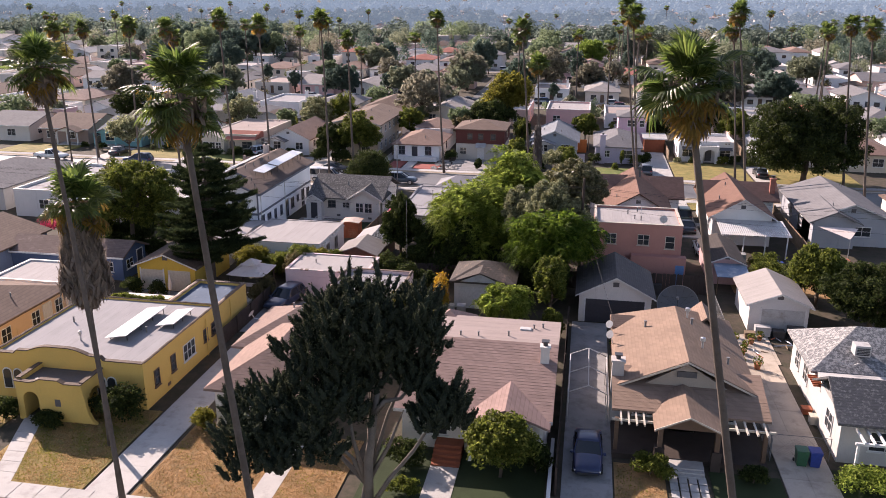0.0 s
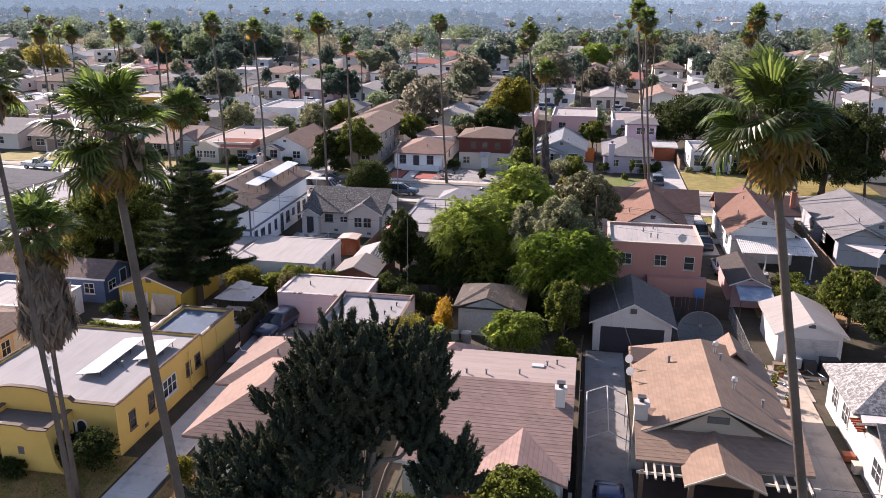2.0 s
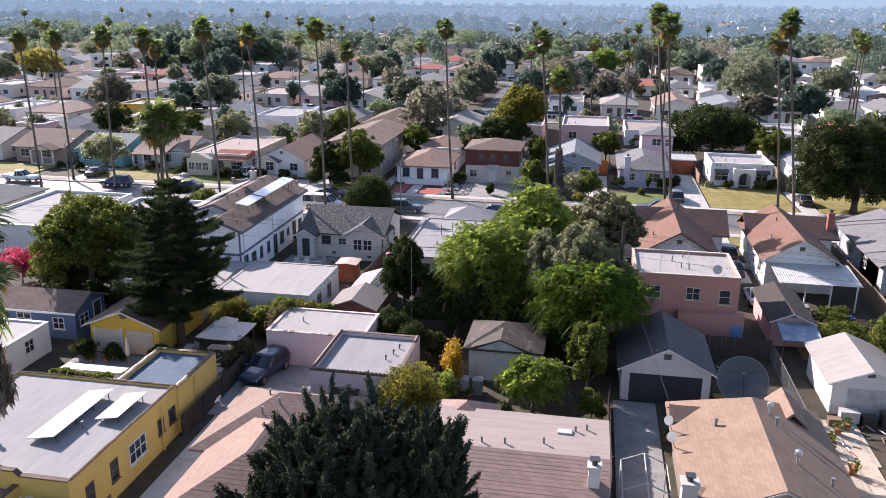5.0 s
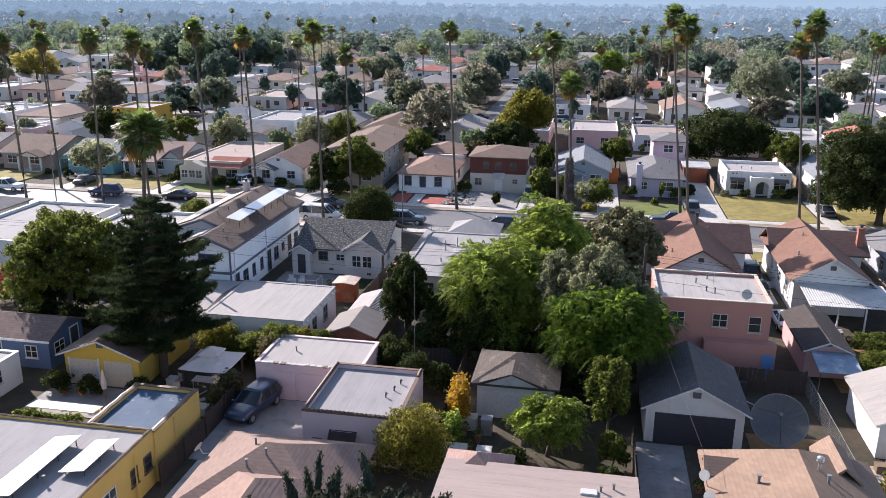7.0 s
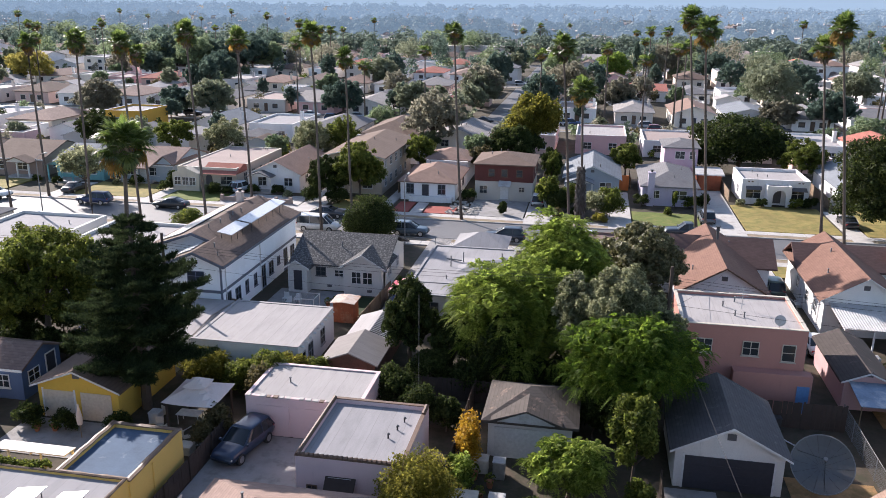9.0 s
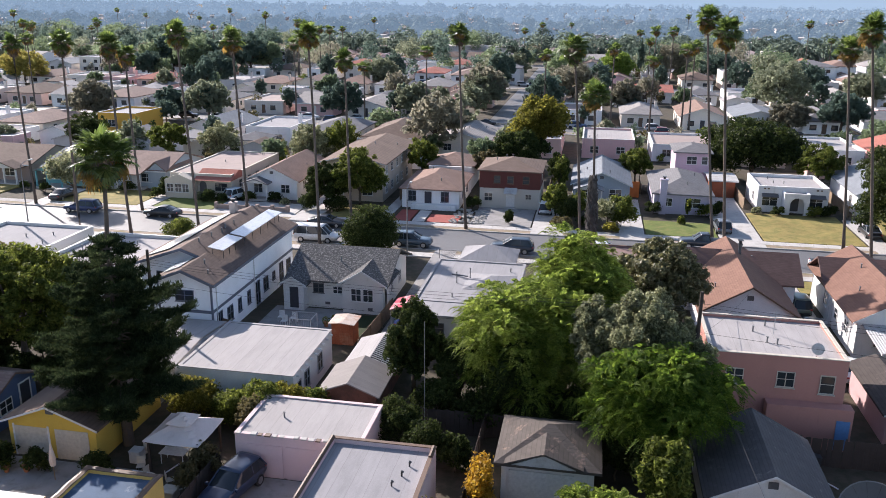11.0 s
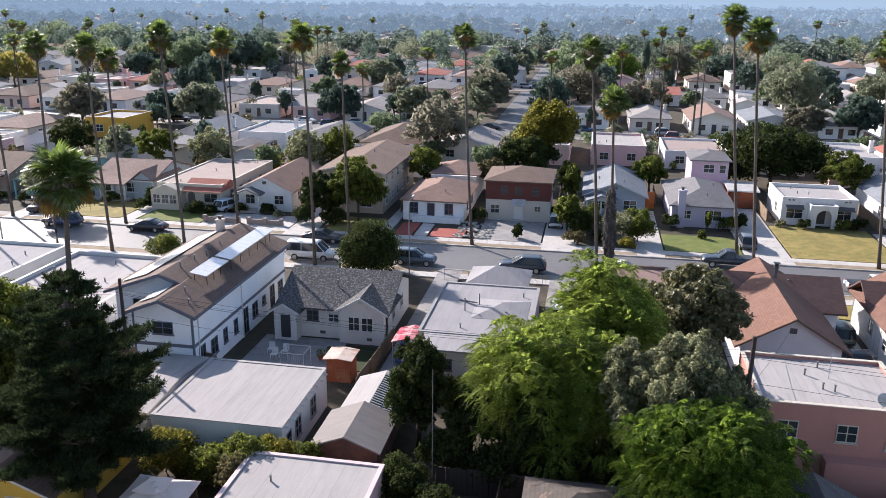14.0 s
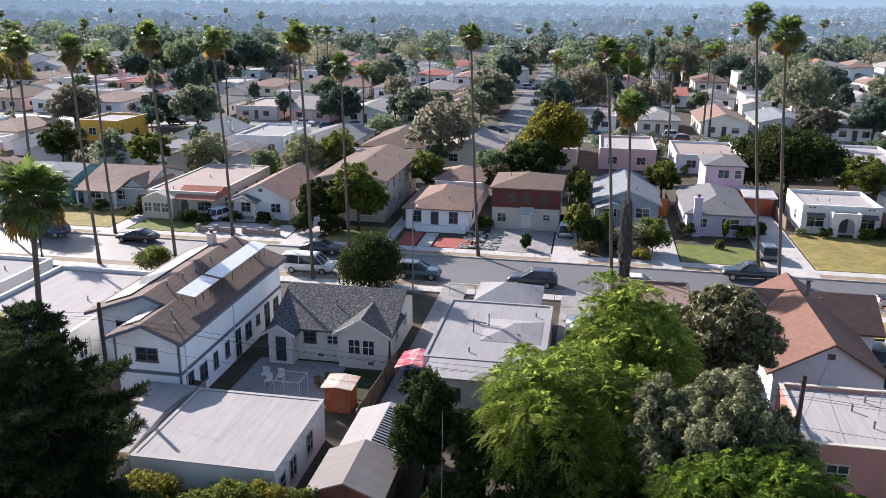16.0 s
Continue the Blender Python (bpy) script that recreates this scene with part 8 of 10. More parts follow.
tree("yellow_tree", -12.0, 165.0, sub_blobs(-12.0, 165.0, 7.6, 4.6, 4.2, 4.6, 16, 44, .4), 13000, .26, M_LEAF_YELLOW, "tall tree in yellow autumn leaf", .3, 44)
tree("broadleaf_tree", -14.8, 159.5, sub_blobs(-14.8, 159.5, 4.4, 4.2, 3.4, 3.2, 14, 45, .4), 10000, .24, M_LEAF_DEEP, "dark green tree below a yellow one", .25, 45)

# ---- poles and wires ----
def utility_pole(x, y, h, label="weathered wooden utility pole", arms=True):
    p = thing("utility_pole", x, y, 0, label, "utility pole", "utility poles")
    part("pole", tube([(x, y, 0), (x, y, h)], [.16, .11], 8), M_WOOD_DARK, p)
    if arms:
        for k in (0, 1):
            part("crossarm", bx(x - .06, x + .06, y - 1.1, y + 1.1, h - .5 - k * .8, h - .38 - k * .8), M_WOOD_DARK, p)
            for s in (-1, -.4, .4, 1):
                part("insulator", tube([(x, y + s, h - .38 - k * .8), (x, y + s, h - .24 - k * .8)], .04, 5), M_METAL_DARK, p)
    return p


def wire(a, b, sag, label="thin black overhead wire"):
    a, b = Vector(a), Vector(b)
    pts = [tuple(a.lerp(b, i / 14) - Vector((0, 0, sag * 4 * (i / 14) * (1 - i / 14)))) for i in range(15)]
    single("overhead_wire", tube(pts, .010, 4), M_CABLE, label, "cable", group="overhead wires")


utility_pole(-36.6, 84.5, 8.4, arms=False)
utility_pole(3.45, 77.4, 10.5, arms=False)
utility_pole(46, 78, 9.4)
utility_pole(-80, 86, 9)
for dy, z in ((-1.0, 8.0), (-.4, 8.0), (.5, 7.2), (0, 6.0)):
    wire((-36.6, 84.5 + dy, z - .2), (3.45, 77.4 + dy, z + 1.9), .7)
    wire((3.45, 77.4 + dy, z + 1.9), (46, 78 + dy, z + .8), .7)
    wire((-80, 86 + dy, z), (-36.6, 84.5 + dy, z - .2), .7)
wire((3.45, 77.4, 8), (6.2, 58.6, 4.0), .3)
wire((3.45, 77.4, 8), (-5, 69.2, 3.4), .2)
wire((3.45, 77.4, 7.6), (9.2, 93.0, 5.2), .3)
single("antenna_mast", tube([(-12.9, 75.0, 0), (-12.9, 75.0, 8.2)], .015, 6), M_RAIL, "thin pale metal mast in the hedge line", "mast")


def street_lamp(x, y, s):
    p = thing("street_lamp", x, y, 0.13, "grey street lamp with a short arm", "street lamp", "street lamps")
    part("pole", tube([(x, y, .13), (x, y, 7.6)], [.08, .05], 7), M_RAIL, p)
    part("arm", tube([(x, y, 7.5), (x, y + s * .8, 7.9), (x, y + s * 1.8, 7.95)], .03, 5), M_RAIL, p)
    part("lamp_head", bx(x - .12, x + .12, y + s * 1.9 - .35, y + s * 1.9 + .35, 7.86, 8.0, None, .03), M_METAL_WHITE, p)


street_lamp(-22.7, 113.2, 1)
street_lamp(-70.5, 115.3, 1)

# bushes, most of them dark ones added to fill deep shade below the large trees
for i, (x, y, rx, rz, m) in enumerate(((-12.6, 78.0, 1.6, 1.5, M_LEAF_DEEP), (-9.6, 77.2, 1.7, 1.3, M_LEAF_DEEP), (-5.6, 77.4, 1.8, 1.5, M_LEAF_DEEP), (-2.6, 77.6, 1.8, 1.7, M_LEAF_DEEP), (0.6, 77.0, 1.6, 1.6, M_LEAF_DEEP), (-8.8, 85.6, 1.8, 1.6, M_LEAF_DEEP), (-9.6, 82.0, 1.8, 1.8, M_LEAF_DEEP),
                                           (-10.4, 71.8, 1.0, 1.2, M_LEAF_DEEP), (-1.0, 72.8, 1.2, 1.6, M_LEAF_DEEP), (1.6, 64.4, .8, 1.2, M_LEAF_GREEN), (1.2, 61.6, .8, .9, M_LEAF_DEEP), (-0.6, 60.2, 1.0, .9, M_LEAF_LIME), (-4.4, 62.8, 1.0, .8, M_LEAF_DEEP), (-13.4, 87.0, 1.0, .9, M_LEAF_DEEP), (-45.6, 77.2, 1.8, 1.4, M_LEAF_DEEP), (-42.6, 76.6, 1.6, 1.3, M_LEAF_DEEP), (-40.4, 77.0, 1.4, 1.2, M_LEAF_DEEP), (-47.8, 79.8, 1.9, 1.7, M_LEAF_DEEP), (-44.6, 81.6, 2.0, 1.7, M_LEAF_DEEP), (-37.0, 78.4, 1.4, 1.2, M_LEAF_DEEP), (-4.0, 91.5, 2.2, 2.0, M_LEAF_DEEP), (0.2, 91.5, 2.2, 2.2, M_LEAF_DEEP))):
    shrub("undergrowth_bush", x, y, rz, rx, rx * .85, rz, int(2400 * rx * rz), .13, m, "dense dark bush, added as dark fill" if m is M_LEAF_DEEP else "light green bush in a back yard", 300 + i)
# front gardens across the street: tall shrubs by the skirted palm, dark shade plants below the trees
for i, (x, y, rx, rz, m, lab) in enumerate(((.6, 130.6, 1.7, 1.9, M_LEAF_GREEN, "tall willowy green shrub by the pavement"), (-6.0, 131.4, 1.5, 1.6, M_LEAF_DEEP, "dense dark shrub beside the driveway"), (-5.0, 135.4, 1.3, 1.5, M_LEAF_GREEN, "green shrub before the grey-blue house"), (-3.6, 130.2, 1.0, .7, M_LEAF_DEEP, "low dark planting by the pavement"),
                                            (-39.8, 130.6, 1.2, 1.2, M_LEAF_DEEP, "dark shrub under the front trees"), (-36.2, 131.0, 1.5, 1.0, M_LEAF_DEEP, "dark shade planting under the front trees"), (-13.2, 129.0, .6, .9, M_LEAF_DEEP, "small dark conifer in the stony yard"),
                                            (9.4, 137.6, .35, 1.3, M_LEAF_GREEN, "slender shrub before the lavender house"), (13.2, 138.6, .9, 1.0, M_LEAF_DEEP, "dark bush at the house corner"), (-55.0, 131.8, .9, .9, M_LEAF_DEEP, "round dark bush before the tiled porch"), (-62.4, 134.0, 1.0, 1.3, M_LEAF_DEEP, "dark bush between two houses"), (-49.8, 114.0, 1.6, 1.2, M_LEAF_GREEN, "green bush behind the kerb"), (-44.6, 113.2, 1.3, .9, M_LEAF_OLIVE, "pale green bush behind the kerb"))):
    shrub("front_shrub", x, y, rz, rx, rx * .85, rz, int(2400 * rx * rz), .13, m, lab, 900 + i, 8)
# vines run wild over the corner of the pink outbuilding, and plants in its shade
for i, (x, y, rx, rz, m, lab) in enumerate(((-23.4, 74.4, 1.5, 1.6, M_LEAF_GREEN, "overgrown vine beside the pink outbuilding"), (-22.0, 75.2, 1.6, 1.4, M_LEAF_YELLOW, "straggling vine along the outbuilding wall"), (-25.4, 74.6, 1.3, 1.3, M_LEAF_GREEN, "bright green bush behind the gazebo"), (-28.6, 74.8, 1.7, 1.5, M_LEAF_YELLOW, "clipped yellow-green dome bush"), (-14.2, 74.2, 1.4, 1.5, M_LEAF_DEEP, "dark thicket behind the pink buildings"), (-12.4, 72.4, 1.3, 1.4, M_LEAF_DEEP, "dark thicket behind the pink cottage"), (-24.6, 68.4, .8, 1.1, M_LEAF_TAN, "reddish straggling bush by the fence"), (-30.8, 67.2, .8, .8, M_LEAF_DEEP, "dark bush beside the parasol"), (-34.6, 71.0 - 3.9, .7, .7, M_LEAF_DEEP, "dark potted shrub before the garage"), (-20.4, 75.4, .9, 1.4, M_LEAF_GREEN, "spiky green plant between two sheds"))):
    shrub("back_yard_shrub", x, y, rz, rx, rx * .8, rz, int(3600 * rx * rz), .10, m, lab, 950 + i, 9)

# ---- row across the street ----
TAN_ROOF = roofing((0.235, 0.155, 0.125))
BLUE_ROOF = roofing((0.19, 0.205, 0.225))
FRONT = [("s", 1.8, 1.6, 1.0, 1.2), ("s", 5.8, 1.6, 1.0, 1.2), ("e", 3, 1.0, 1.1, 1.1), ("e", 7, 1.0, 1.1, 1.1), ("w", 3, 1.0, 1.1, 1.1)]


def porch(h, x0, x1, y0, y1, z, roof_mat, post_mat, posts=3, gable=True):
    if gable:
        part("porch_roof", gable_roof(x0 - .3, x1 + .3, y0 - .3, y1, z, z + (x1 - x0) * .22, "y", .14), roof_mat, h)
        part("porch_gable", extrude([(x0, z - .02), (x1, z - .02), ((x0 + x1) / 2, z + (x1 - x0) * .2)], "y", y0, y0 + .08), post_mat, h)
    else:
        part("porch_roof", extrude([(y0 - .3, z), (y1, z + .5), (y1, z + .36), (y0 - .3, z - .14)], "x", x0 - .2, x1 + .2), roof_mat, h)
    for i in range(posts):
        x = x0 + (x1 - x0) * i / (posts - 1)
        part("porch_post", bx(x - .1, x + .1, y0, y0 + .2, 0, z - .1), post_mat, h)
    part("porch_floor", bx(x0 - .1, x1 + .1, y0 - .1, y1, 0, .3), M_CONCRETE, h)


h = house("house", -95.5, -86.2, 137.5, 150, 2.8, 2.0, "x", stucco((0.30, 0.22, 0.19)), BROWN, "brown house with wide brown gabled roof", wins=FRONT, trim=M_WHITE)
porch(h, -91, -87, 135.2, 137.5, 2.6, BROWN, M_WHITE)
h = house("house", -83.4, -75.5, 137.0, 149, 2.8, 1.8, "x", stucco((0.16, 0.36, 0.38)), BLUE_ROOF, "teal house with blue-grey roof and front porch", wins=FRONT, trim=M_WHITE)
porch(h, -83.0, -79.0, 134.3, 137.0, 2.7, BLUE_ROOF, stucco((0.16, 0.36, 0.38)))
h = house("house", -73.4, -64.6, 138.0, 149.5, 2.7, 1.8, "x", stucco((0.34, 0.39, 0.44)), BROWN_RED, "blue-grey house with brown roof and long porch", wins=FRONT + [("e", 9.5, .9, 1.1, 1.1)], doors=[("s", 4.0, M_WHITE)])
porch(h, -73.0, -67.6, 136.0, 138.0, 2.5, BROWN_RED, M_WHITE, 4, False)
part("side_gable_roof", gable_roof(-67.6, -62.6 - 1.6, 137.6, 146, 2.8, 4.1, "y"), BROWN_RED, h)
part("side_gable_wall", gable_wall(-67.3, -64.5, 137.9, 145, 0, 2.7, 3.9, "y"), stucco((0.34, 0.39, 0.44)), h)

h = house("house", -61.9, -52.7, 134.6, 152.5, 3.2, 0, "flat", stucco((0.52, 0.46, 0.38)), M_FLAT_PINK, "beige house with flat roof and red tile front", parapet=.12, vents=5, wins=[("s", 1.8, 2.2, 1.0, 1.1), ("s", 7.6, 1.8, 1.0, 1.1), ("e", 3, 1.0, 1.1, 1.1), ("e", 6, .9, 1.1, 1.1), ("e", 9, 1.0, 1.1, 1.1), ("e", 13, 1.0, 1.1, 1.1)], trim=M_CREAM)
part("tile_mansard", extrude([(133.5, 2.6), (136.6, 3.75), (137.6, 3.5), (137.6, 2.6)], "x", -57.9, -52.4), roofing((0.34, 0.13, 0.10)), h, "red tiled front slope")
part("porch_wall", gable_wall(-61.9, -57.8, 132.9, 134.6, 0, 2.7, 3.5, "y"), stucco((0.52, 0.46, 0.38)), h)
part("entry_arch", extrude([(-57.5, .3), (-56.5, .3), (-56.5, 1.8)] + [(-57 + .5 * math.cos(math.pi * i / 6), 1.8 + .5 * math.sin(math.pi * i / 6)) for i in range(1, 6)] + [(-57.5, 1.8)], "y", 134.55, 134.597), M_TRIM_DARK, h)
for x in (-61.2, -60.0, -58.9):
    window((-61.9, -57.8, 132.9, 134.6), "s", x + 62.0, .9, 1.0, 1.1, h, M_WHITE)

h = house("house", -50.8, -43.5, 135.6, 150, 2.7, 1.9, "y", stucco((0.66, 0.66, 0.68)), TAN_ROOF, "white house with brown gabled roof", wins=[("s", 1.6, 1.2, .9, 1.4), ("s", 5.6, 1.2, 1.0, 1.1)] + FRONT[2:], vents=2)
porch(h, -50.6, -47.4, 134.0, 135.6, 2.5, GREY, M_WHITE, 2)
single("gate", bx(-42.6, -41.6, 137.4, 137.5, 0.0, 1.9), M_ORANGE, "orange wooden side gate", "gate")

C4W = stucco((0.46, 0.38, 0.31))
h = house("house", -40.0, -31.6, 137.2, 156, 5.4, 1.2, "y", C4W, BROWN, "tan two-storey house with low brown gabled roof", over=.6, vents=3, wins=[("s", 2, 1.4, 3.5, 1.1), ("s", 6.2, 1.4, 3.5, 1.1), ("s", 2, 1.4, .9, 1.2), ("s", 6.2, 1.4, .9, 1.2)] + [("e", 2 + i * 3.2, 1.0, z, 1.1) for i in range(5) for z in (1.0, 3.6)])
part("balcony", bx(-39.6, -32, 136.0, 137.2, 2.75, 2.95), M_WOOD_DARK, h)
for i in range(14):
    part("baluster", bx(-39.5 + i * .57, -39.45 + i * .57, 136.05, 136.1, 2.95, 3.8), M_WOOD_DARK, h)

h = house("house", -28.4, -20.6, 135.2, 146.5, 2.7, 1.5, "hip", stucco((0.72, 0.72, 0.73)), TAN_ROOF, "white house with tan hipped roof", wins=[("s", 1.4, 1.0, 1.0, 1.3), ("s", 5.9, 1.0, 1.0, 1.3), ("e", 3, .9, 1.1, 1.1), ("e", 7, .9, 1.1, 1.1)], trim=M_TRIM_BLUE, doors=[("s", 3.6, M_DOOR_DARK)], vents=2)
part("rear_roof", hip_roof(-27.5, -20.3, 147.5, 155.5, 3.6, 4.9), TAN_ROOF, h)
part("rear_wall", bx(-27.1, -20.7, 147.0, 155.1, 0, 3.5), stucco((0.64, 0.6, 0.56)), h)
part("planter", bx(-27.0, -20.9, 134.2, 135.1, 0, .7), stucco((0.72, 0.72, 0.73)), h)

h = house("house", -18.1, -10.0, 137.4, 146.0, 5.2, 1.15, "hip", stucco((0.50, 0.46, 0.41)), BROWN, "two-storey house with red-brown upper siding and cream base", over=.35, vents=2, trim=M_CREAM)
up = surface("red_brown_siding", (0.11, 0.035, 0.03), .8, .2, .8, 20, .3)
part("upper_siding", bx(-18.16, -9.94, 137.33, 146.06, 2.75, 5.08), up, h, "red-brown board siding")
for x in (2.4, 4.2, 6.3):
    window((-18.16, -9.94, 137.33, 146.06), "s", x, .8, 3.5, .95, h, M_TRIM_BROWN, 1)
part("awning", extrude([(137.3, 2.9), (136.1, 2.3), (136.1, 2.25), (137.3, 2.8)], "x", -14.7, -13.0), M_METAL_WHITE, h, "pale sheet awning over the door")
door((-18.1, -10, 137.4, 146), "s", 4.2, h, M_WHITE, frame_mat=M_WHITE)
window((-18.1, -10, 137.4, 146), "s", 1.2, 1.0, 1.0, 1.0, h, M_CREAM)
window((-18.1, -10, 137.4, 146), "s", 6.6, .7, 1.4, .6, h, M_CREAM)
for z in (1.0, 3.6):
    window((-18.16, -9.94, 137.33, 146.06), "e", 4, .9, z, 1.0, h, M_CREAM)

h = house("house", -5.7, 2.0, 142.5, 156, 2.8, 1.8, "y", stucco((0.30, 0.33, 0.37)), BLUE_ROOF, "grey-blue house with grey gabled roof", wins=FRONT, vents=2)
part("roof_solar", extrude([(-5.0, 3.17), (-3.0, 4.02), (-3.0, 4.06), (-5.0, 3.21)], "y", 145.5, 150), M_SOLAR_TOP, h)
porch(h, -5.4, -1.8, 140.2, 142.5, 2.5, BLUE_ROOF, M_WHITE)
single("gate", bx(1.1, 3.6, 148.0, 148.12, .0, 2.3), M_ORANGE, "orange-red wooden driveway gate", "gate")
h = house("house", 5.1, 12.4, 139.2, 153.5, 2.8, 1.5, "hip", stucco((0.46, 0.41, 0.50)), GREY, "lavender stucco house with grey hipped roof", wins=[("s", 5.0, 1.9, 1.0, 1.2), ("s", 1.8, 1.0, 1.1, 1.0)] + FRONT[2:], vents=2)
chimney(6.2, 139.0, 0, 4.6, h, stucco((0.46, 0.41, 0.50)), .9, .7)
h = house("house", 9.2, 14.3, 157.5, 165, 5.3, .8, "hip", stucco((0.56, 0.40, 0.48)), GREY, "pink two-storey rear house", wins=[("s", 2.4, 1.4, 3.5, 1.1), ("s", 4.3, .8, 3.5, 1.1), ("e", 3, 1.0, 3.5, 1.1)])
house("garage", 13.8, 17.2, 151.0, 156.5, 2.5, .3, "x", M_WOOD_RED, M_METAL_WHITE, "red-brown wooden garage with pale flat roof", "garage")
WS = stucco((0.72, 0.70, 0.70))
h = house("house", 18.9, 27.9, 143.2, 152.0, 3.1, 0, "flat", WS, M_FLAT_WHITE, "white Spanish style house with flat roof and arched porch", parapet=.42, vents=3, trim=WS, wins=[("s", 1.6, 1.9, .9, 1.5), ("s", 7.5, 1.6, .9, 1.5), ("w", 3, 1, 1.1, 1.1), ("e", 4, 1, 1.1, 1.1)])
arched_wall(22.0, 25.2, 3.0, [(23.7, 1.8, 0, 1.5)], 141.6, 141.85, "porch_wall", h, WS)
bm = bx(22.0, 22.25, 141.85, 143.2, 0, 3.0)
part("porch_wall", bm, WS, h)
part("porch_wall", bx(24.95, 25.2, 141.85, 143.2, 0, 3.0), WS, h)
part("porch_roof", bx(22.2, 25.0, 141.8, 143.2, 2.75, 2.85), M_FLAT_WHITE, h)
part("porch_door", bx(23.2, 24.2, 143.13, 143.197, .3, 2.3), M_TRIM_DARK, h)
for xa in (19.4, 25.4):
    part("window_awning", extrude([(143.19, 2.6), (142.5, 2.2), (142.5, 2.15), (143.19, 2.5)], "x", xa, xa + 2.1), M_TRIM_DARK, h, "dark canvas window awning")
for x in (19.6, 20.1, 26.3, 26.8):
    part("roof_tile_vent", bx(x, x + .25, 143.1, 143.198, 3.15, 3.3), M_TRIM_BROWN, h)
h = house("house", 31.6, 40.2, 143.5, 157, 2.9, 2.2, "y", stucco((0.68, 0.68, 0.70)), BLUE_ROOF, "white house with blue-grey gabled roof", wins=FRONT)
porch(h, 35.8, 40, 141.5, 143.5, 2.6, BLUE_ROOF, M_WHITE)
h = house("house", 43.5, 52.5, 140, 154, 2.9, 1.8, "hip", stucco((0.6, 0.52, 0.42)), TAN_ROOF, "tan house with tan hipped roof", wins=FRONT)
house("house", -108, -98.5, 138, 151, 2.9, 1.8, "x", stucco((0.6, 0.55, 0.5)), GREY, "pale house with grey gabled roof", wins=FRONT)
house("house", 55.5, 65, 140, 154, 2.9, 1.8, "y", stucco((0.66, 0.64, 0.62)), GREY, "white house with grey gabled roof", wins=FRONT)
# low front walls
for x0, x1 in ((-52.2, -47.8), (-46.4, -42.2)):
    w = thing("garden_wall", (x0 + x1) / 2, 128.4, .12, "low brown rendered front wall with piers", "garden wall")
    part("wall", bx(x0, x1, 128.3, 128.5, .1, .75), stucco((0.30, 0.23, 0.20)), w)
    for i in range(3):
        x = x0 + (x1 - x0) * i / 2
        part("pier", bx(x - .22, x + .22, 128.18, 128.62, .1, 1.0), stucco((0.30, 0.23, 0.20)), w)
rs = random.Random(77)
st = thing("garden_stones", -20, 131, .14, "scattered garden stones and low plants in a front yard", "stones", kind="stuff")
bm = bmesh.new()
for i in range(130):
    x, y, s = -20.6 + rs.random() * 4.2, 127.9 + rs.random() * 7, rs.uniform(.12, .4)
    bmesh.ops.create_icosphere(bm, subdivisions=1, radius=s, matrix=Matrix.Translation((x, y, .16)) @ Matrix.Diagonal((1, rs.uniform(.6, 1), .5, 1)))
part("stones", bm, M_STONE, st)
wire_fence([(-19.0, 112.6), (-9.2, 112.6)], 1.2, "low wire front fence")

# ---- streets beyond ----
WALLS = [stucco(c) for c in ((0.74, 0.71, 0.69), (0.66, 0.58, 0.50), (0.64, 0.44, 0.39), (0.58, 0.52, 0.47), (0.70, 0.68, 0.69), (0.66, 0.42, 0.41), (0.54, 0.52, 0.52), (0.72, 0.65, 0.57), (0.80, 0.78, 0.77))]
WALL_NAMES = ["white", "cream", "salmon pink", "beige", "pale grey", "pink", "grey", "ivory", "bright white"]
ROOFS = [(BROWN, "brown"), (GREY, "grey"), (TAN_ROOF, "tan"), (BROWN_RED, "red-brown"), (roofing((0.34, 0.13, 0.10)), "red tile"), (BLUE_ROOF, "blue-grey"), (roofing((0.27, 0.25, 0.24)), "light grey")]
rf = random.Random(101)


def far_house(x, y, facing, lod):
    w, d = rf.uniform(8.2, 10.4), rf.uniform(13, 18)
    i, (rm, rn) = rf.randrange(len(WALLS)), rf.choice(ROOFS)
    kind = rf.choice(["flat", "flat", "flat", "hip", "hip", "y"] if lod == 0 else ["flat", "flat", "hip", "hip", "hip", "y", "y", "x"])
    two = lod > 1 and rf.random() < .12
    ev = 5.4 if two else rf.uniform(2.7, 3.2)
    wins = []
    for z in ((1.0, 3.6) if two else (1.0,)):
        wins += [("s", w * .24, 1.4, z, 1.15), ("s", w * .74, 1.4, z, 1.15)]
        if lod == 3:
            wins = []
        if lod < 2:
            wins += [("e" if x < -5 else "w", d * k, 1.0, z, 1.1) for k in (.25, .55, .82)]
    doors = [("s", w * .5, rf.choice([M_DOOR_DARK, M_WHITE, M_TRIM_BROWN]))] if facing < 0 and lod < 2 else []
    label = f"{WALL_NAMES[i]} {'two-storey' if two else 'single-storey'} house with {'flat pale' if kind == 'flat' else rn + (' hipped' if kind == 'hip' else ' gabled')} roof"
    h = house("house", x - w / 2, x + w / 2, y - d / 2, y + d / 2, ev, rf.uniform(1.4, 2.0), kind, WALLS[i], rf.choice([M_FLAT_WHITE, M_FLAT_WHITE, M_FLAT_GREY, M_FLAT_PINK]) if kind == "flat" else rm,
              label, over=.45, wins=wins, doors=doors, vents=2 if lod == 0 else 0, detail=lod == 0, gable_vent=False, group="houses of the far streets")
    if rf.random() < .3 and lod < 2:
        chimney(x + w / 2 - .6, y, 2, ev + 1.9, h, WALLS[i], .6, .6)
    return h


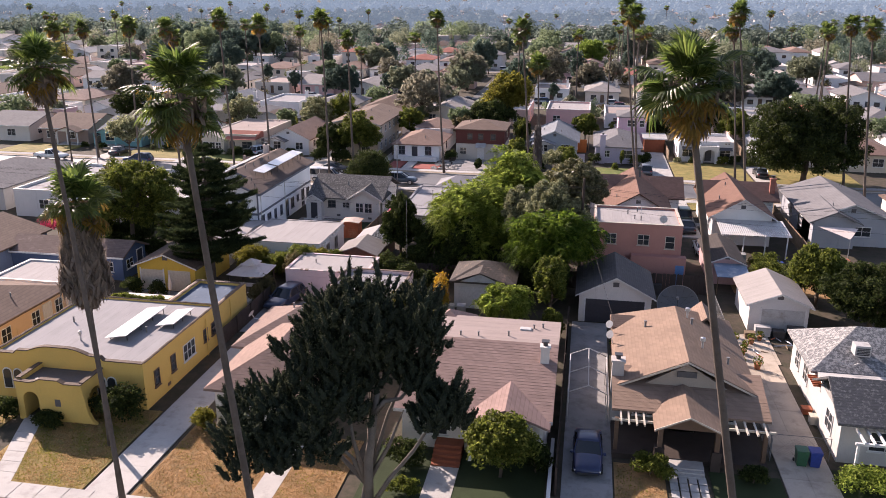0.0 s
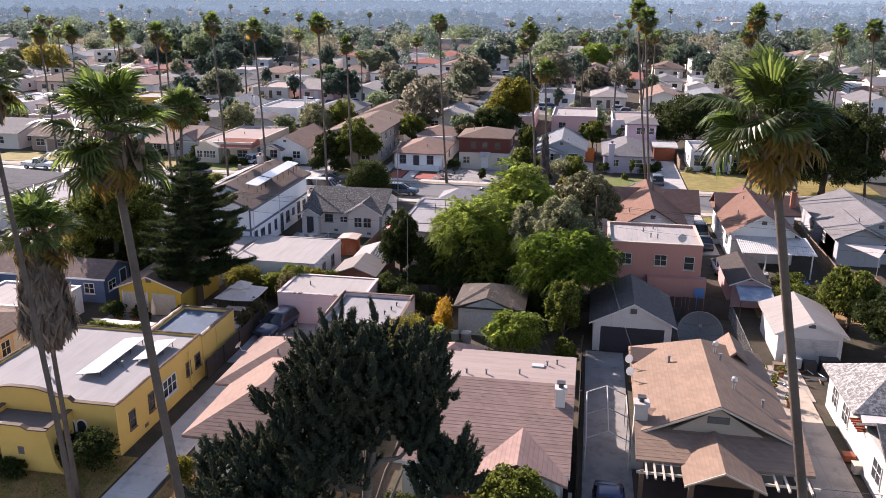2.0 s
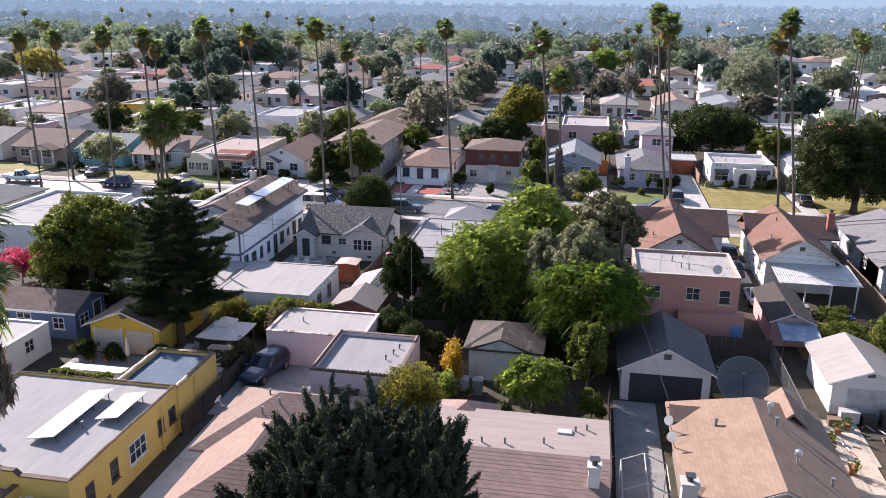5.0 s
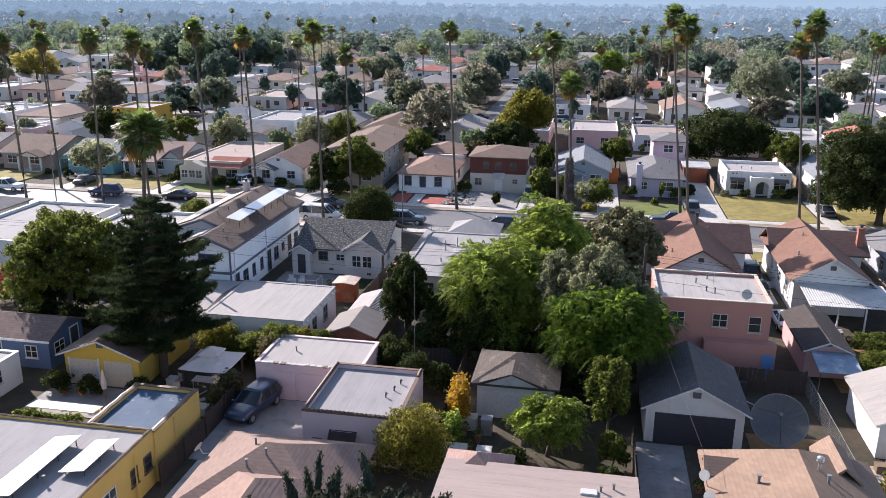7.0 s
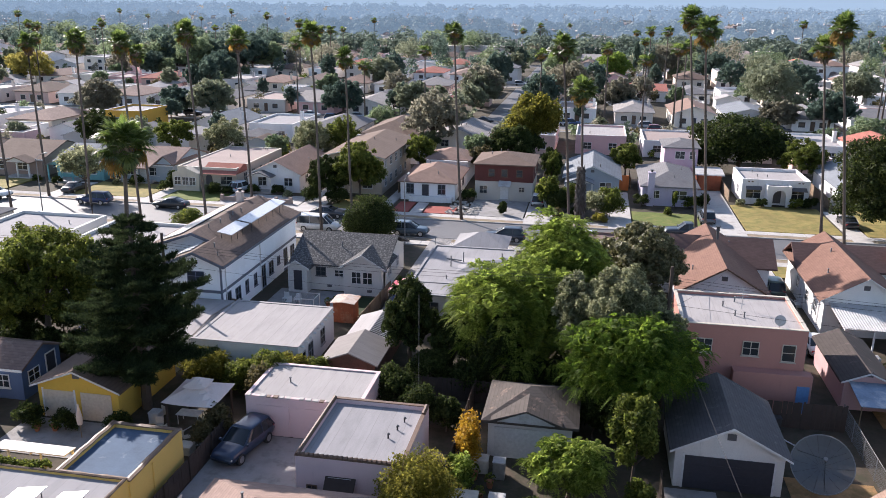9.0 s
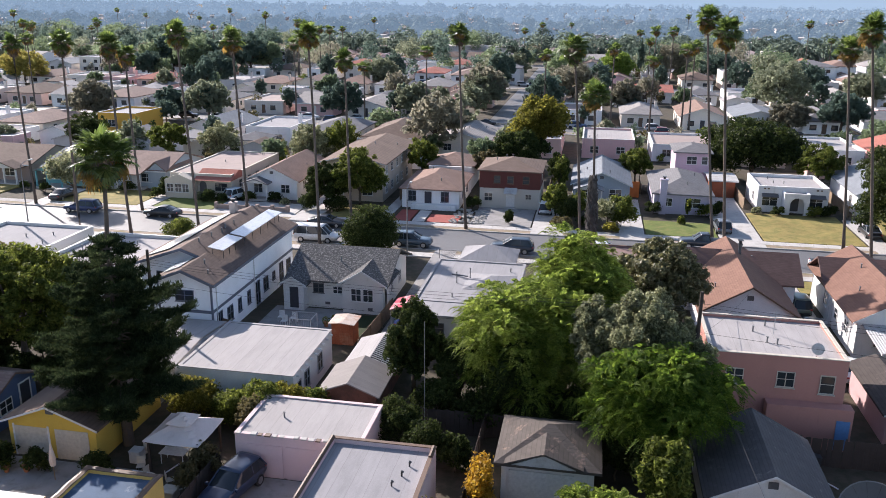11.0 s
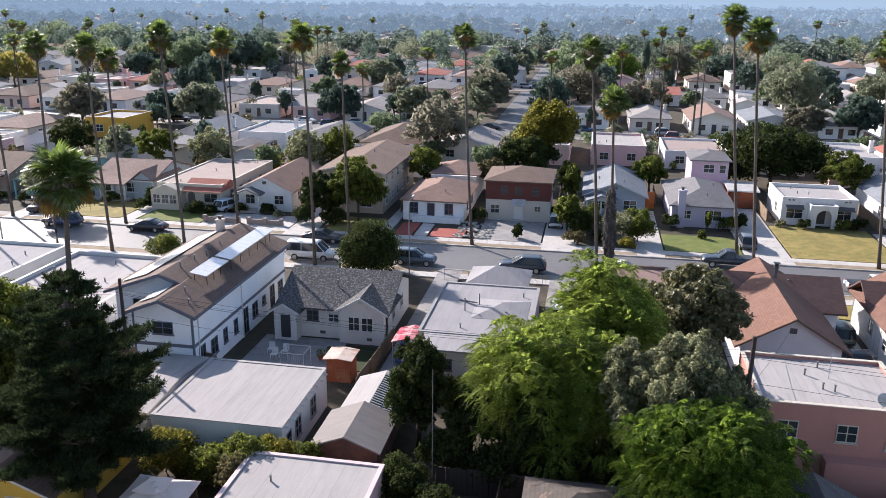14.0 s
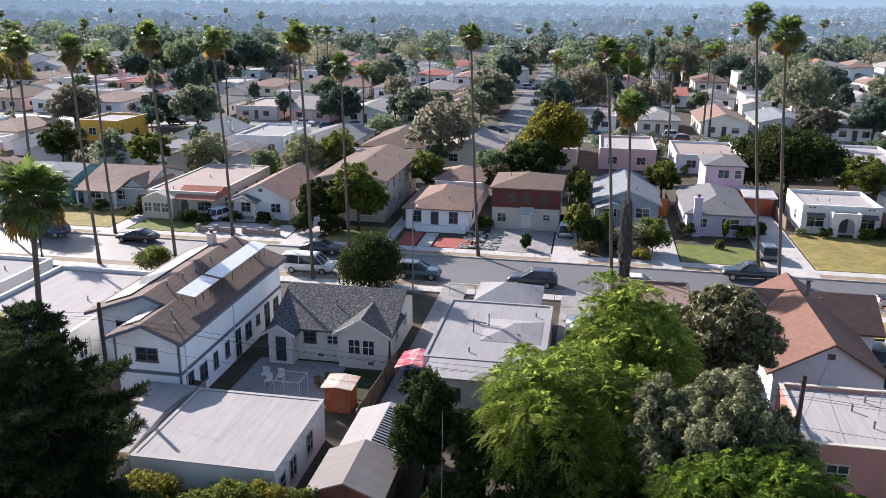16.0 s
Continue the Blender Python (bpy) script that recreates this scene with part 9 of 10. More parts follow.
def row(y, facing, half, lod, skip=()):
    x = -(.80 * y - 2) + rf.uniform(0, 5)
    while x < .36 * y + 25:
        if not any(a < x < b for a, b in skip):
            far_house(x, y + rf.uniform(-1.2, 1.2), facing, lod)
        x += rf.uniform(12.0, 13.6)


for y, facing, half, lod in ((184, 1, 118, 0), (227, -1, 150, 1), (275, 1, 175, 1), (318, -1, 200, 2), (366, 1, 215, 3), (410, -1, 235, 3)):
    row(y, facing, half, lod, ((-33, -14),) if y > 200 else ((-108, -88),))
# garages and sheds in the back yards
for y, half in ((161, 95), (168, 100), (245, 140), (256, 140), (336, 190), (348, 190)):
    x = -(.8 * y - 2)
    while x < .36 * y + 25:
        if not (-18 < x < 30 and y < 170) and not (-34 < x < -14):
            i = rf.randrange(len(WALLS))
            house("garage", x, x + rf.uniform(5, 6.5), y, y + rf.uniform(5, 6.5), 2.5, 1.1, rf.choice(["flat", "y", "hip"]), WALLS[i], rf.choice([M_FLAT_WHITE, M_FLAT_GREY, GREY, BROWN]), f"{WALL_NAMES[i]} back yard garage with a low roof", "garage", over=.3, parapet=.15, gable_vent=False, group="garages of the far yards")
        x += rf.uniform(10, 19)

# landmark buildings of the distance
h = house("apartment_house", -140, -122, 334, 348, 8.4, 0, "flat", stucco((0.55, 0.56, 0.58)), M_FLAT_GREY, "grey three-storey apartment block with flat roof", "apartment house", parapet=.4, detail=False, wins=[("s", 2 + i * 3.3, 1.6, z, 1.3) for i in range(6) for z in (1, 3.8, 6.4)])
house("house", -105, -96.5, 185, 196, 3.6, 0, "flat", stucco((0.62, 0.34, 0.06)), M_FLAT_GREY, "orange-yellow house with flat roof", parapet=.4, wins=[("s", 3, 1.5, 1.2, 1.3), ("s", 9, 1.5, 1.2, 1.3)])
house("house", 64, 80, 344, 358, 6.0, 1.8, "hip", stucco((0.7, 0.68, 0.68)), GREY, "white two-storey house with grey hipped roof", detail=False, wins=[("s", 3, 1.4, 3.8, 1.2), ("s", 9, 1.4, 3.8, 1.2), ("s", 13, 1.4, 3.8, 1.2)])
rc = random.Random(55)
for k in range(26):
    st = rc.choice([(207, 208.9), (207, 214.0), (298, 300), (298, 305)])
    c = rc.choice([(0.6, 0.6, 0.6), (0.03, 0.03, 0.035), (0.4, 0.41, 0.43), (0.03, 0.06, 0.14), (0.2, 0.03, 0.03), (0.66, 0.66, 0.66)])
    car(rc.uniform(-130, 90), st[1], 0, c, "parked car at the kerb of a far street", rc.choice(["sedan", "suv"]), 4.6, 1.8, "cars of the far streets", True)

# trees of the far yards: a few kinds, each repeated, in haze-tinted leaf tones
KINDS = [(M_HAZE_GREEN, "green", 3.6, 3.6), (M_HAZE_DEEP, "dark green", 4.2, 4.2), (M_HAZE_BROWN, "thinning brownish", 4.6, 4.0), (M_HAZE_GREY, "grey-green", 3.8, 3.6), (M_HAZE_DEEP, "deep green", 3.0, 5.0), (M_HAZE_GREY, "dusty grey-green", 3.6, 3.4), (M_HAZE_GREEN, "fresh green", 2.4, 2.6), (M_HAZE_GREEN, "broad green", 5.4, 4.4)]
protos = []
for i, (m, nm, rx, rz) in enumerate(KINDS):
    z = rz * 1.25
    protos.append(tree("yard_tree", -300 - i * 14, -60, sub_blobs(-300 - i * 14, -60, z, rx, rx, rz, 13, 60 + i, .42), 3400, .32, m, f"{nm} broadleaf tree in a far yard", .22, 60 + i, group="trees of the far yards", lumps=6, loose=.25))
rt = random.Random(202)
BANDS = [(155, 176, 18, .6), (193, 204, 12, .6), (218, 222, 10, .6), (236, 266, 24, .9), (285, 296, 18, 1.0), (308, 312, 14, .7), (328, 358, 48, 1.3), (376, 388, 26, 1.3), (396, 402, 16, .8), (420, 470, 56, 1.3)]
joined = {}
for y0, y1, n, sc in BANDS:
    half = 60 + (y0 - 40) * .56
    for k in range(n):
        x, y = rt.uniform(-(.8 * y0 - 2), .36 * y0 + 25), rt.uniform(y0, y1)
        if -31 < x < -16 and y > 205 or (y < 176 and -18 < x < 32):
            continue
        s = sc * rt.uniform(.6, 1.25)
        i = rt.randrange(len(protos))
        if y0 < 290:
            copy_thing(protos[i], pose(x, y, 0, 0, 0, rt.uniform(0, 360)) @ Matrix.Diagonal((s, s, s * rt.uniform(.85, 1.2), 1)))
        else:
            joined.setdefault(KINDS[i][0], []).extend(sub_blobs(x, y, KINDS[i][3] * 1.1 * s, KINDS[i][2] * s, KINDS[i][2] * s, KINDS[i][3] * s, 7, rt.randrange(999), .5))
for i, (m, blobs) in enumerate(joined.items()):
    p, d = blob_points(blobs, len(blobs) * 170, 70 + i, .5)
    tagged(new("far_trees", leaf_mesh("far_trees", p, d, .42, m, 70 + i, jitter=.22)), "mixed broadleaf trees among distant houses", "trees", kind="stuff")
copy_thing(protos[4], pose(11.3, 325, 0) @ Matrix.Diagonal((.42, .42, 1.35, 1)))
for k in range(9):
    s = rt.uniform(1.5, 1.9)
    copy_thing(protos[1 if k % 2 else 0], pose(-162 + k * 5.2, 312 + rt.uniform(-6, 6), 0, 0, 0, k * 50) @ Matrix.Diagonal((s, s, s * .95, 1)))
# broad trees that stand out over the far roofs, most in haze-tinted leaf tones
SPREAD = {"green": (M_HAZE_GREEN, "full rounded green"), "dark": (M_HAZE_DEEP, "dense dark green"), "olive": (M_HAZE_GREY, "wide olive-green"), "brown": (M_HAZE_BROWN, "wide thinning brownish"), "lime": (M_FAR_LIME, "bright green"), "yellow": (M_FAR_YELLOW, "yellowing")}
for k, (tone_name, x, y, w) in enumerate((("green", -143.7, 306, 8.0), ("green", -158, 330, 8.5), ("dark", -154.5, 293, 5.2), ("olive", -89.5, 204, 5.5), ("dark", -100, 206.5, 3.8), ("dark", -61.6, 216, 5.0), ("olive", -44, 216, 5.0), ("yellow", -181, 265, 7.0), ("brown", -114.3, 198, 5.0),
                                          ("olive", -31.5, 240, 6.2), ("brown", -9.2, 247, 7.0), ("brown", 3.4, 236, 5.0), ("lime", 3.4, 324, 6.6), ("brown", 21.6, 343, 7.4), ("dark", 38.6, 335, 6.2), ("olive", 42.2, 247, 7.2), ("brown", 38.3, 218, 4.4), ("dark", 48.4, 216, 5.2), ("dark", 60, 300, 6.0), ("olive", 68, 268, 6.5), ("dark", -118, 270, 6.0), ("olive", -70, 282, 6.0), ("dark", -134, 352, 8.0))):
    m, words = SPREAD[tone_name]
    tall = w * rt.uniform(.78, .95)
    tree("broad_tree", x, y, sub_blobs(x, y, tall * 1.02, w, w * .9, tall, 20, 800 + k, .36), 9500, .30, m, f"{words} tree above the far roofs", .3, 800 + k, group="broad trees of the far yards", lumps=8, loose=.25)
# palms of the far streets
far_palm = palm(-290, -30, 18, 0, "slim fan palm on a far street", .2, .8, 24, 1.15, 31, False, "palms of the far streets")
for k in range(46):
    y = rt.choice([205.6, 217.2, 296.5, 308, 387.6, 399, 470, 560])
    half = 60 + (y - 40) * .56
    s = rt.uniform(.7, 1.1)
    copy_thing(far_palm, pose(rt.uniform(-(.8 * y - 2), .36 * y + 25), y, 0, 0, 0, rt.uniform(0, 360)) @ Matrix.Diagonal((1, 1, s, 1)))

# ---- far woods, roofs and horizon haze ridge ----
r = np.random.RandomState(9)
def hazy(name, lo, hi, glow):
    """Leaves of the distance, blue haze painted in as a faint glow: tones by whole trees."""
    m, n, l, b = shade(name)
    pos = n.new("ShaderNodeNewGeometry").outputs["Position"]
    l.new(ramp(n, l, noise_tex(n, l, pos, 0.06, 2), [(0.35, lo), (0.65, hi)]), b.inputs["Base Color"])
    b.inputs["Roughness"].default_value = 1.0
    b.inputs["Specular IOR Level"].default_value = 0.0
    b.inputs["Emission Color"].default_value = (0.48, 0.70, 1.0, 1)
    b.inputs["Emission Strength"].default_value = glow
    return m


# emission in place of haze, stronger on the farther woods
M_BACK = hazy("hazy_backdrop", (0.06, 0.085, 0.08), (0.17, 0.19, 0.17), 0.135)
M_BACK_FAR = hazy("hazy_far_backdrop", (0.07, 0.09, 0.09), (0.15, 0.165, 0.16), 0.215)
n_tree = 3300
ty = 425 + (2900 - 425) * r.uniform(0, 1, n_tree) ** 1.6
tx = r.uniform(-1, .52, n_tree) * (60 + (ty - 40) * .84)
trad = r.uniform(2.6, 6.5, n_tree) * (1 + (ty - 425) / 2200)
sets = {0: [[], []], 1: [[], []], 2: [[], []]}
for x, y, rad in zip(tx, ty, trad):
    m = 230 if y < 600 else 110 if y < 1000 else 40
    d = r.normal(0, 1, (m, 3))
    d /= np.linalg.norm(d, axis=1)[:, None]
    d[:, 2] = np.abs(d[:, 2]) * 1.1 - .15
    lump = 1 + .14 * np.sin(d[:, 0] * 6 + x) * np.sin(d[:, 1] * 6 + y)
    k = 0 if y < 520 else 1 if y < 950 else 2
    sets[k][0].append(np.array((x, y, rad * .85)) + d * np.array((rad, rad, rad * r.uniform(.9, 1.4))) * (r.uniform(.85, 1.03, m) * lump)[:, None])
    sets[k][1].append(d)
for k, (nm, size, m, lab) in enumerate((("far_woods", .95, M_LEAF_HAZE, "tree cover of the distant suburb, haze-tinted grey-green"), ("backdrop_woods", 1.5, M_BACK, "hazy blue-green trees far off"), ("backdrop_woods", 3.0, M_BACK_FAR, "hazy blue line of woods on the horizon"))):
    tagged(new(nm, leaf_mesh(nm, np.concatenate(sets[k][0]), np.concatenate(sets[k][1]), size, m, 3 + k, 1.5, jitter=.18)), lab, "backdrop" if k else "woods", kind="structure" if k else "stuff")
# trees and shrubs overhanging the cross street, low greenery of the yards
for k in range(34):
    s = rt.uniform(.7, 1.25)
    y = 150 + k * 8.2 + rt.uniform(-3, 3)
    if y > 165 and not any(abs(y - q) < 9 for q in (211, 302, 393)):
        copy_thing(protos[rt.randrange(len(protos))], pose(-31.5 if k % 2 else -15.2, y, 0, 0, 0, rt.uniform(0, 360)) @ Matrix.Diagonal((s, s, s, 1)))
green = {}
for k in range(520):
    y = rt.choice([rt.uniform(157, 204), rt.uniform(218, 296), rt.uniform(157, 204), rt.uniform(308, 386)])
    x = rt.uniform(-(.8 * y - 2), .36 * y + 25)
    if -31 < x < -16 and y > 205 or (y < 176 and -18 < x < 32):
        continue
    w = rt.uniform(.6, 1.7)
    green.setdefault(rt.choice([M_LEAF_DEEP, M_LEAF_GREEN, M_HAZE_GREEN, M_HAZE_BROWN, M_LEAF_TAN]), []).extend(sub_blobs(x, y, w * .8, w, w, w * rt.uniform(.7, 1.6), 4, k, .6))
for i, (m, blobs) in enumerate(green.items()):
    p, d = blob_points(blobs, len(blobs) * 70, 170 + i, .5)
    p[:, 2] = np.maximum(p[:, 2], .05)
    tagged(new("yard_greenery", leaf_mesh("yard_greenery", p, d, .26, m, 170 + i, jitter=.5)), "hedges and shrubs of the far yards", "shrubs", kind="stuff")
bm = bmesh.new()
M_FAR_WALL = surface("distant_walls", (0.52, 0.47, 0.44), .9, .25, .02, 2, 0)
for k in range(1100):
    y = 440 + 1500 * rt.random() ** 1.6
    x = rt.uniform(-1, .52) * (60 + (y - 40) * .84)
    w, d, e = rt.uniform(8, 16), rt.uniform(9, 15), rt.choice([3.2, 3.4, 6.0])
    bx(x - w / 2, x + w / 2, y - d / 2, y + d / 2, 0, e, bm)
single("far_houses", bm, M_FAR_WALL, "pale walls of distant houses among trees", "houses", "stuff")
bm = bmesh.new()
for k in range(1100):
    y = 440 + 1500 * rt.random() ** 1.6
    x = rt.uniform(-1, .52) * (60 + (y - 40) * .84)
    w, d = rt.uniform(10, 15), rt.uniform(10, 15)
    hip_roof(x - w / 2, x + w / 2, y - d / 2, y + d / 2, 3.0, 5.0, 2.6, bm)
single("far_roofs", bm, surface("distant_roofs", (0.34, 0.27, 0.25), .9, .4, .03, 2, 0), "brown and grey roofs of distant houses", "houses", "stuff")
# ridge added to glow pale blue for the haze at the horizon
M_HAZE_RIDGE, n_, l_, b_ = shade("glowing_haze_ridge")
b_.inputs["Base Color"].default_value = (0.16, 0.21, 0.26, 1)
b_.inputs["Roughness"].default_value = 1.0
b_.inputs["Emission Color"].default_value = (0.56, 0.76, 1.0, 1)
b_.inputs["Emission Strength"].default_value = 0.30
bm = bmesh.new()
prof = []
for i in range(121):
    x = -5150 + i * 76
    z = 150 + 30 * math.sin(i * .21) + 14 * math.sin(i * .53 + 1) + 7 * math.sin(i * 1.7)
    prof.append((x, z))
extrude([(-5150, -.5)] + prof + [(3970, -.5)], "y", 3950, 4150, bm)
single("backdrop_hills", bm, M_HAZE_RIDGE, "added pale blue glowing ridge for horizon haze", "hills", "structure")

# ---- small things in the yards ----
rk = random.Random(404)


BARE = ((21.2, 67.8), (19.8, 67.7), (-6.8, 66.0), (-6.4, 67.2), (10.6, 76.2))


def support(x, y):
    """Height of the ground there: bare earth, or a slab of paving."""
    return 0.0 if (x, y) in BARE else 0.05


def plant_pot(x, y, s=1.0):
    z = support(x, y)
    p = thing("plant_pot", x, y, z, "terracotta plant pot with a small plant", "plant pot", "plant pots")
    part("pot", tube([(x, y, z), (x, y, z + .35 * s), (x, y, z + .4 * s)], [.14 * s, .2 * s, .22 * s], 10), surface_cache["terracotta"], p)
    c = np.array((x, y, .55 * s))
    r = np.random.RandomState(int(x * 100 + y) % 9999)
    d = r.normal(0, 1, (70, 3))
    d /= np.linalg.norm(d, axis=1)[:, None]
    ob = new("leaves", leaf_mesh("leaves", c + d * .28 * s - np.array((x, y, z)), d, .12, M_LEAF_GREEN, 1))
    ob.parent = p


surface_cache = {"terracotta": surface("terracotta", (0.33, 0.14, 0.075), .9, .25, 2, 15, .4)}


def crate(x, y, w, d, h, mat, lab):
    z = support(x, y)
    c = thing("storage_box", x, y, z, lab, "box", "boxes in the yards")
    part("body", bx(x - w / 2, x + w / 2, y - d / 2, y + d / 2, z, h, None, .03), mat, c)
    part("lid", bx(x - w / 2 - .03, x + w / 2 + .03, y - d / 2 - .03, y + d / 2 + .03, h, h + .06, None, .02), mat, c)


for x, y in ((16.1, 62.8), (16.4, 63.6), (15.9, 64.2), (16.8, 64.9), (17.4, 65.8), (16.2, 66.1), (18.2, 66.7), (16.0, 61.6), (17.0, 61.0), (-7.8, 66.6), (-6.8, 66.0), (-7.2, 64.6), (-36.3, 66.6), (-35.2, 66.9), (-20.9, 60.9), (22.6, 86.9), (21.0, 87.4), (-25.0, 92.0), (-24.6, 93.0), (6.4, 62.8)):
    plant_pot(x, y, rk.uniform(.8, 1.4))
for x, y, w, d, h, m, lab in ((18.6, 67.9, 1.2, .7, .8, M_METAL_WHITE, "pale appliance standing before the garage"), (19.8, 67.7, .9, .7, .6, M_METAL_DARK, "dark storage box before the garage"), (21.2, 67.8, 1.3, .8, .9, M_METAL_DARK, "dark covered machine before the garage"), (17.5, 67.2, .8, .6, .5, M_WOOD, "wooden crate in the sandy yard"),
                              (-7.6, 67.6, 1.0, .8, .9, M_CREAM, "cream covered box beside the small garage"), (-6.4, 67.2, .7, .7, 1.1, M_METAL, "metal cabinet beside the small garage"), (-8.0, 63.8, 1.6, .9, .8, M_CREAM, "cream covered furniture in the yard"), (-6.2, 64.4, .9, .7, .5, M_METAL_WHITE, "pale box in the yard"),
                              (-25.6, 66.0, .8, .8, .6, M_CREAM, "pale box under the gazebo"), (-28.2, 67.2, .9, .6, .5, M_WHITE, "white garden box beside the gazebo"), (-29.4, 69.2, .7, .7, .8, M_METAL_WHITE, "pale barbecue under the gazebo"), (23.4, 86.4, 1.2, .8, .7, M_PLASTIC_BLUE, "blue tarpaulin covered box before the patio"), (20.2, 88.0, .8, .8, .9, M_METAL_WHITE, "white appliance before the patio"),
                              (10.6, 76.2, 1.0, .5, 1.0, M_METAL_DARK, "dark meter cabinet at the fence"), (-30.0, 87.2, .8, .7, .9, M_METAL_WHITE, "white appliance beside the two-storey house"), (-24.4, 88.0, .6, .6, 1.0, M_PLASTIC_BLUE, "blue barrel-shaped bin in the yard"), (19.2, 53.2, .7, .6, .6, M_CREAM, "box beside the white house wall"), (19.0, 54.6, .6, .6, .4, M_WOOD_RED, "red crate beside the white house wall")):
    crate(x, y, w, d, h, m, lab)
for i in range(26):
    x, y = rk.choice([(16.9, 64.0), (19.8, 66.8), (-7.2, 65.2), (-27.0, 67.6), (22.5, 84.0), (31.0, 90.5), (12.6, 74.6)])
    x, y = x + rk.uniform(-1.6, 1.6), y + rk.uniform(-1.4, 1.4)
    a = rk.uniform(0, 3.14)
    l = rk.uniform(.5, 1.6)
    single("timber_offcut", tube([(x - math.cos(a) * l / 2, y - math.sin(a) * l / 2, .09), (x + math.cos(a) * l / 2, y + math.sin(a) * l / 2, .13)], .05, 4), rk.choice([M_WOOD, M_WOOD_RED, M_METAL_WHITE, M_METAL]), "loose timber lying in the yard", "timber", group="loose timber")
fence("picket_fence", [(19.4, 79.6), (19.4, 89.0)], 1.1, M_WOOD_DARK, "low dark picket fence in a back yard", .35)
fence("yard_fence", [(-9.2, 62.0), (-9.2, 76.0)], 1.7, M_WOOD_DARK, "dark board fence beside the small garage")
fence("yard_fence", [(27.2, 78.0), (27.2, 112.0)], 1.7, M_WOOD, "weathered board fence between two lots", .4)
fence("yard_fence", [(-42.2, 62.0), (-42.2, 69.8)], 1.6, M_WOOD_DARK, "dark board fence beside the white outbuilding", .35)
fence("yard_fence", [(-48, 88.0), (-31.9, 88.3)], 1.6, M_WOOD, "weathered board fence behind the white house", .4)
for x0, y0, y1 in ((-63.0, 138, 156), (-41.4, 140, 156), (-29.4, 138, 156), (-9.2, 140, 156), (3.9, 150, 156), (17.4, 144, 156), (30.2, 142, 156)):
    fence("yard_fence", [(x0, y0), (x0, y1)], 1.6, M_WOOD, "board fence between the lots across the street", .6, "lot fences", 4.0)
# hedges and shrubs before the houses across the street
rh = random.Random(515)
for i, (x, y) in enumerate(((-72.0, 134.6), (-69.0, 134.8), (-62.9, 132.4), (-56.4, 132.6), (-53.2, 132.2), (-49.6, 132.9), (-46.0, 133.4), (-44.2, 132.2), (-18.8, 136.0), (-9.2, 140.6), (-5.9, 139.0), (-4.0, 138.4), (5.0, 138.2), (11.8, 138.4), (18.6, 141.2), (21.4, 141.0), (25.9, 140.8), (27.9, 141.4), (32.0, 140.6), (-80.5, 132.6), (-84.4, 133.4))):
    s = rh.uniform(.5, 1.1)
    shrub("front_bush", x, y, s * .8, s, s * .8, s * .8, int(700 * s * s) + 200, .15, rh.choice([M_LEAF_DEEP, M_LEAF_GREEN, M_LEAF_OLIVE, M_LEAF_DEEP]), "garden bush before a house across the street", 600 + i, 5, "front yard bushes")
for i, (x, y, rx, z, m) in enumerate(((-28.9, 151, 2.6, 4.0, M_LEAF_GREEN), (-48.5, 155, 3.2, 4.4, M_LEAF_OLIVE), (-44.0, 158, 2.4, 4.6, M_LEAF_GREEN), (-8.0, 150, 1.6, 3.4, M_LEAF_DEEP), (-7.6, 144.5, 1.0, 3.6, M_LEAF_GREEN), (3.2, 155, 2.2, 3.6, M_LEAF_GREEN), (-64.5, 156, 3.6, 4.2, M_LEAF_OLIVE), (-74, 157, 3.0, 4.0, M_LEAF_GREEN), (-90, 158, 3.4, 4.4, M_LEAF_DEEP), (-19.0, 152, 2.0, 3.2, M_LEAF_TAN), (30, 158, 3.2, 4.2, M_LEAF_GREEN), (44, 160, 4.0, 4.6, M_LEAF_DEEP))):
    tree("garden_tree", x, y, sub_blobs(x, y, z, rx, rx, z * .7, 11, 700 + i, .45), int(3200 * rx), .16, m, "leafy garden tree behind a house across the street", .16, 700 + i, lumps=7)

# ---- shingle courses of the nearer roofs ----
def courses(parent, a, b, c, d, material, step=0.27):
    """Lays overlapping courses from the eave a-b up to the ridge c-d, each with a proud lower edge."""
    a, b, c, d = (Vector(p) for p in (a, b, c, d))
    up = (b - a).cross(c - a).normalized()
    up = up if up.z > 0 else -up
    n = max(2, round(((c + d) / 2 - (a + b) / 2).length / step))
    r = random.Random(n)
    for i in range(n):
        k0, k1 = i / n, min(1.0, (i + 1.06) / n)
        low, high = 0.012 + r.uniform(-0.003, 0.003), 0.005
        q = [a.lerp(c, k0), b.lerp(d, k0), b.lerp(d, k1), a.lerp(c, k1)]
        bm = bmesh.new()
        top = [bm.verts.new(p + up * t) for p, t in zip(q, (low, low, high, high))]
        bot = [bm.verts.new(p + up * 0.002) for p in q]
        bm.faces.new(top)
        bm.faces.new(bot[::-1])
        for j in range(4):
            bm.faces.new((top[j], bot[j], bot[(j + 1) % 4], top[(j + 1) % 4]))
        part("shingle_course", bm, material, parent)


def course_shingles(col):
    return shingles("course_shingles", col, worn=tone(col, 1.3), worn_at=0.66, contrast=0.12)


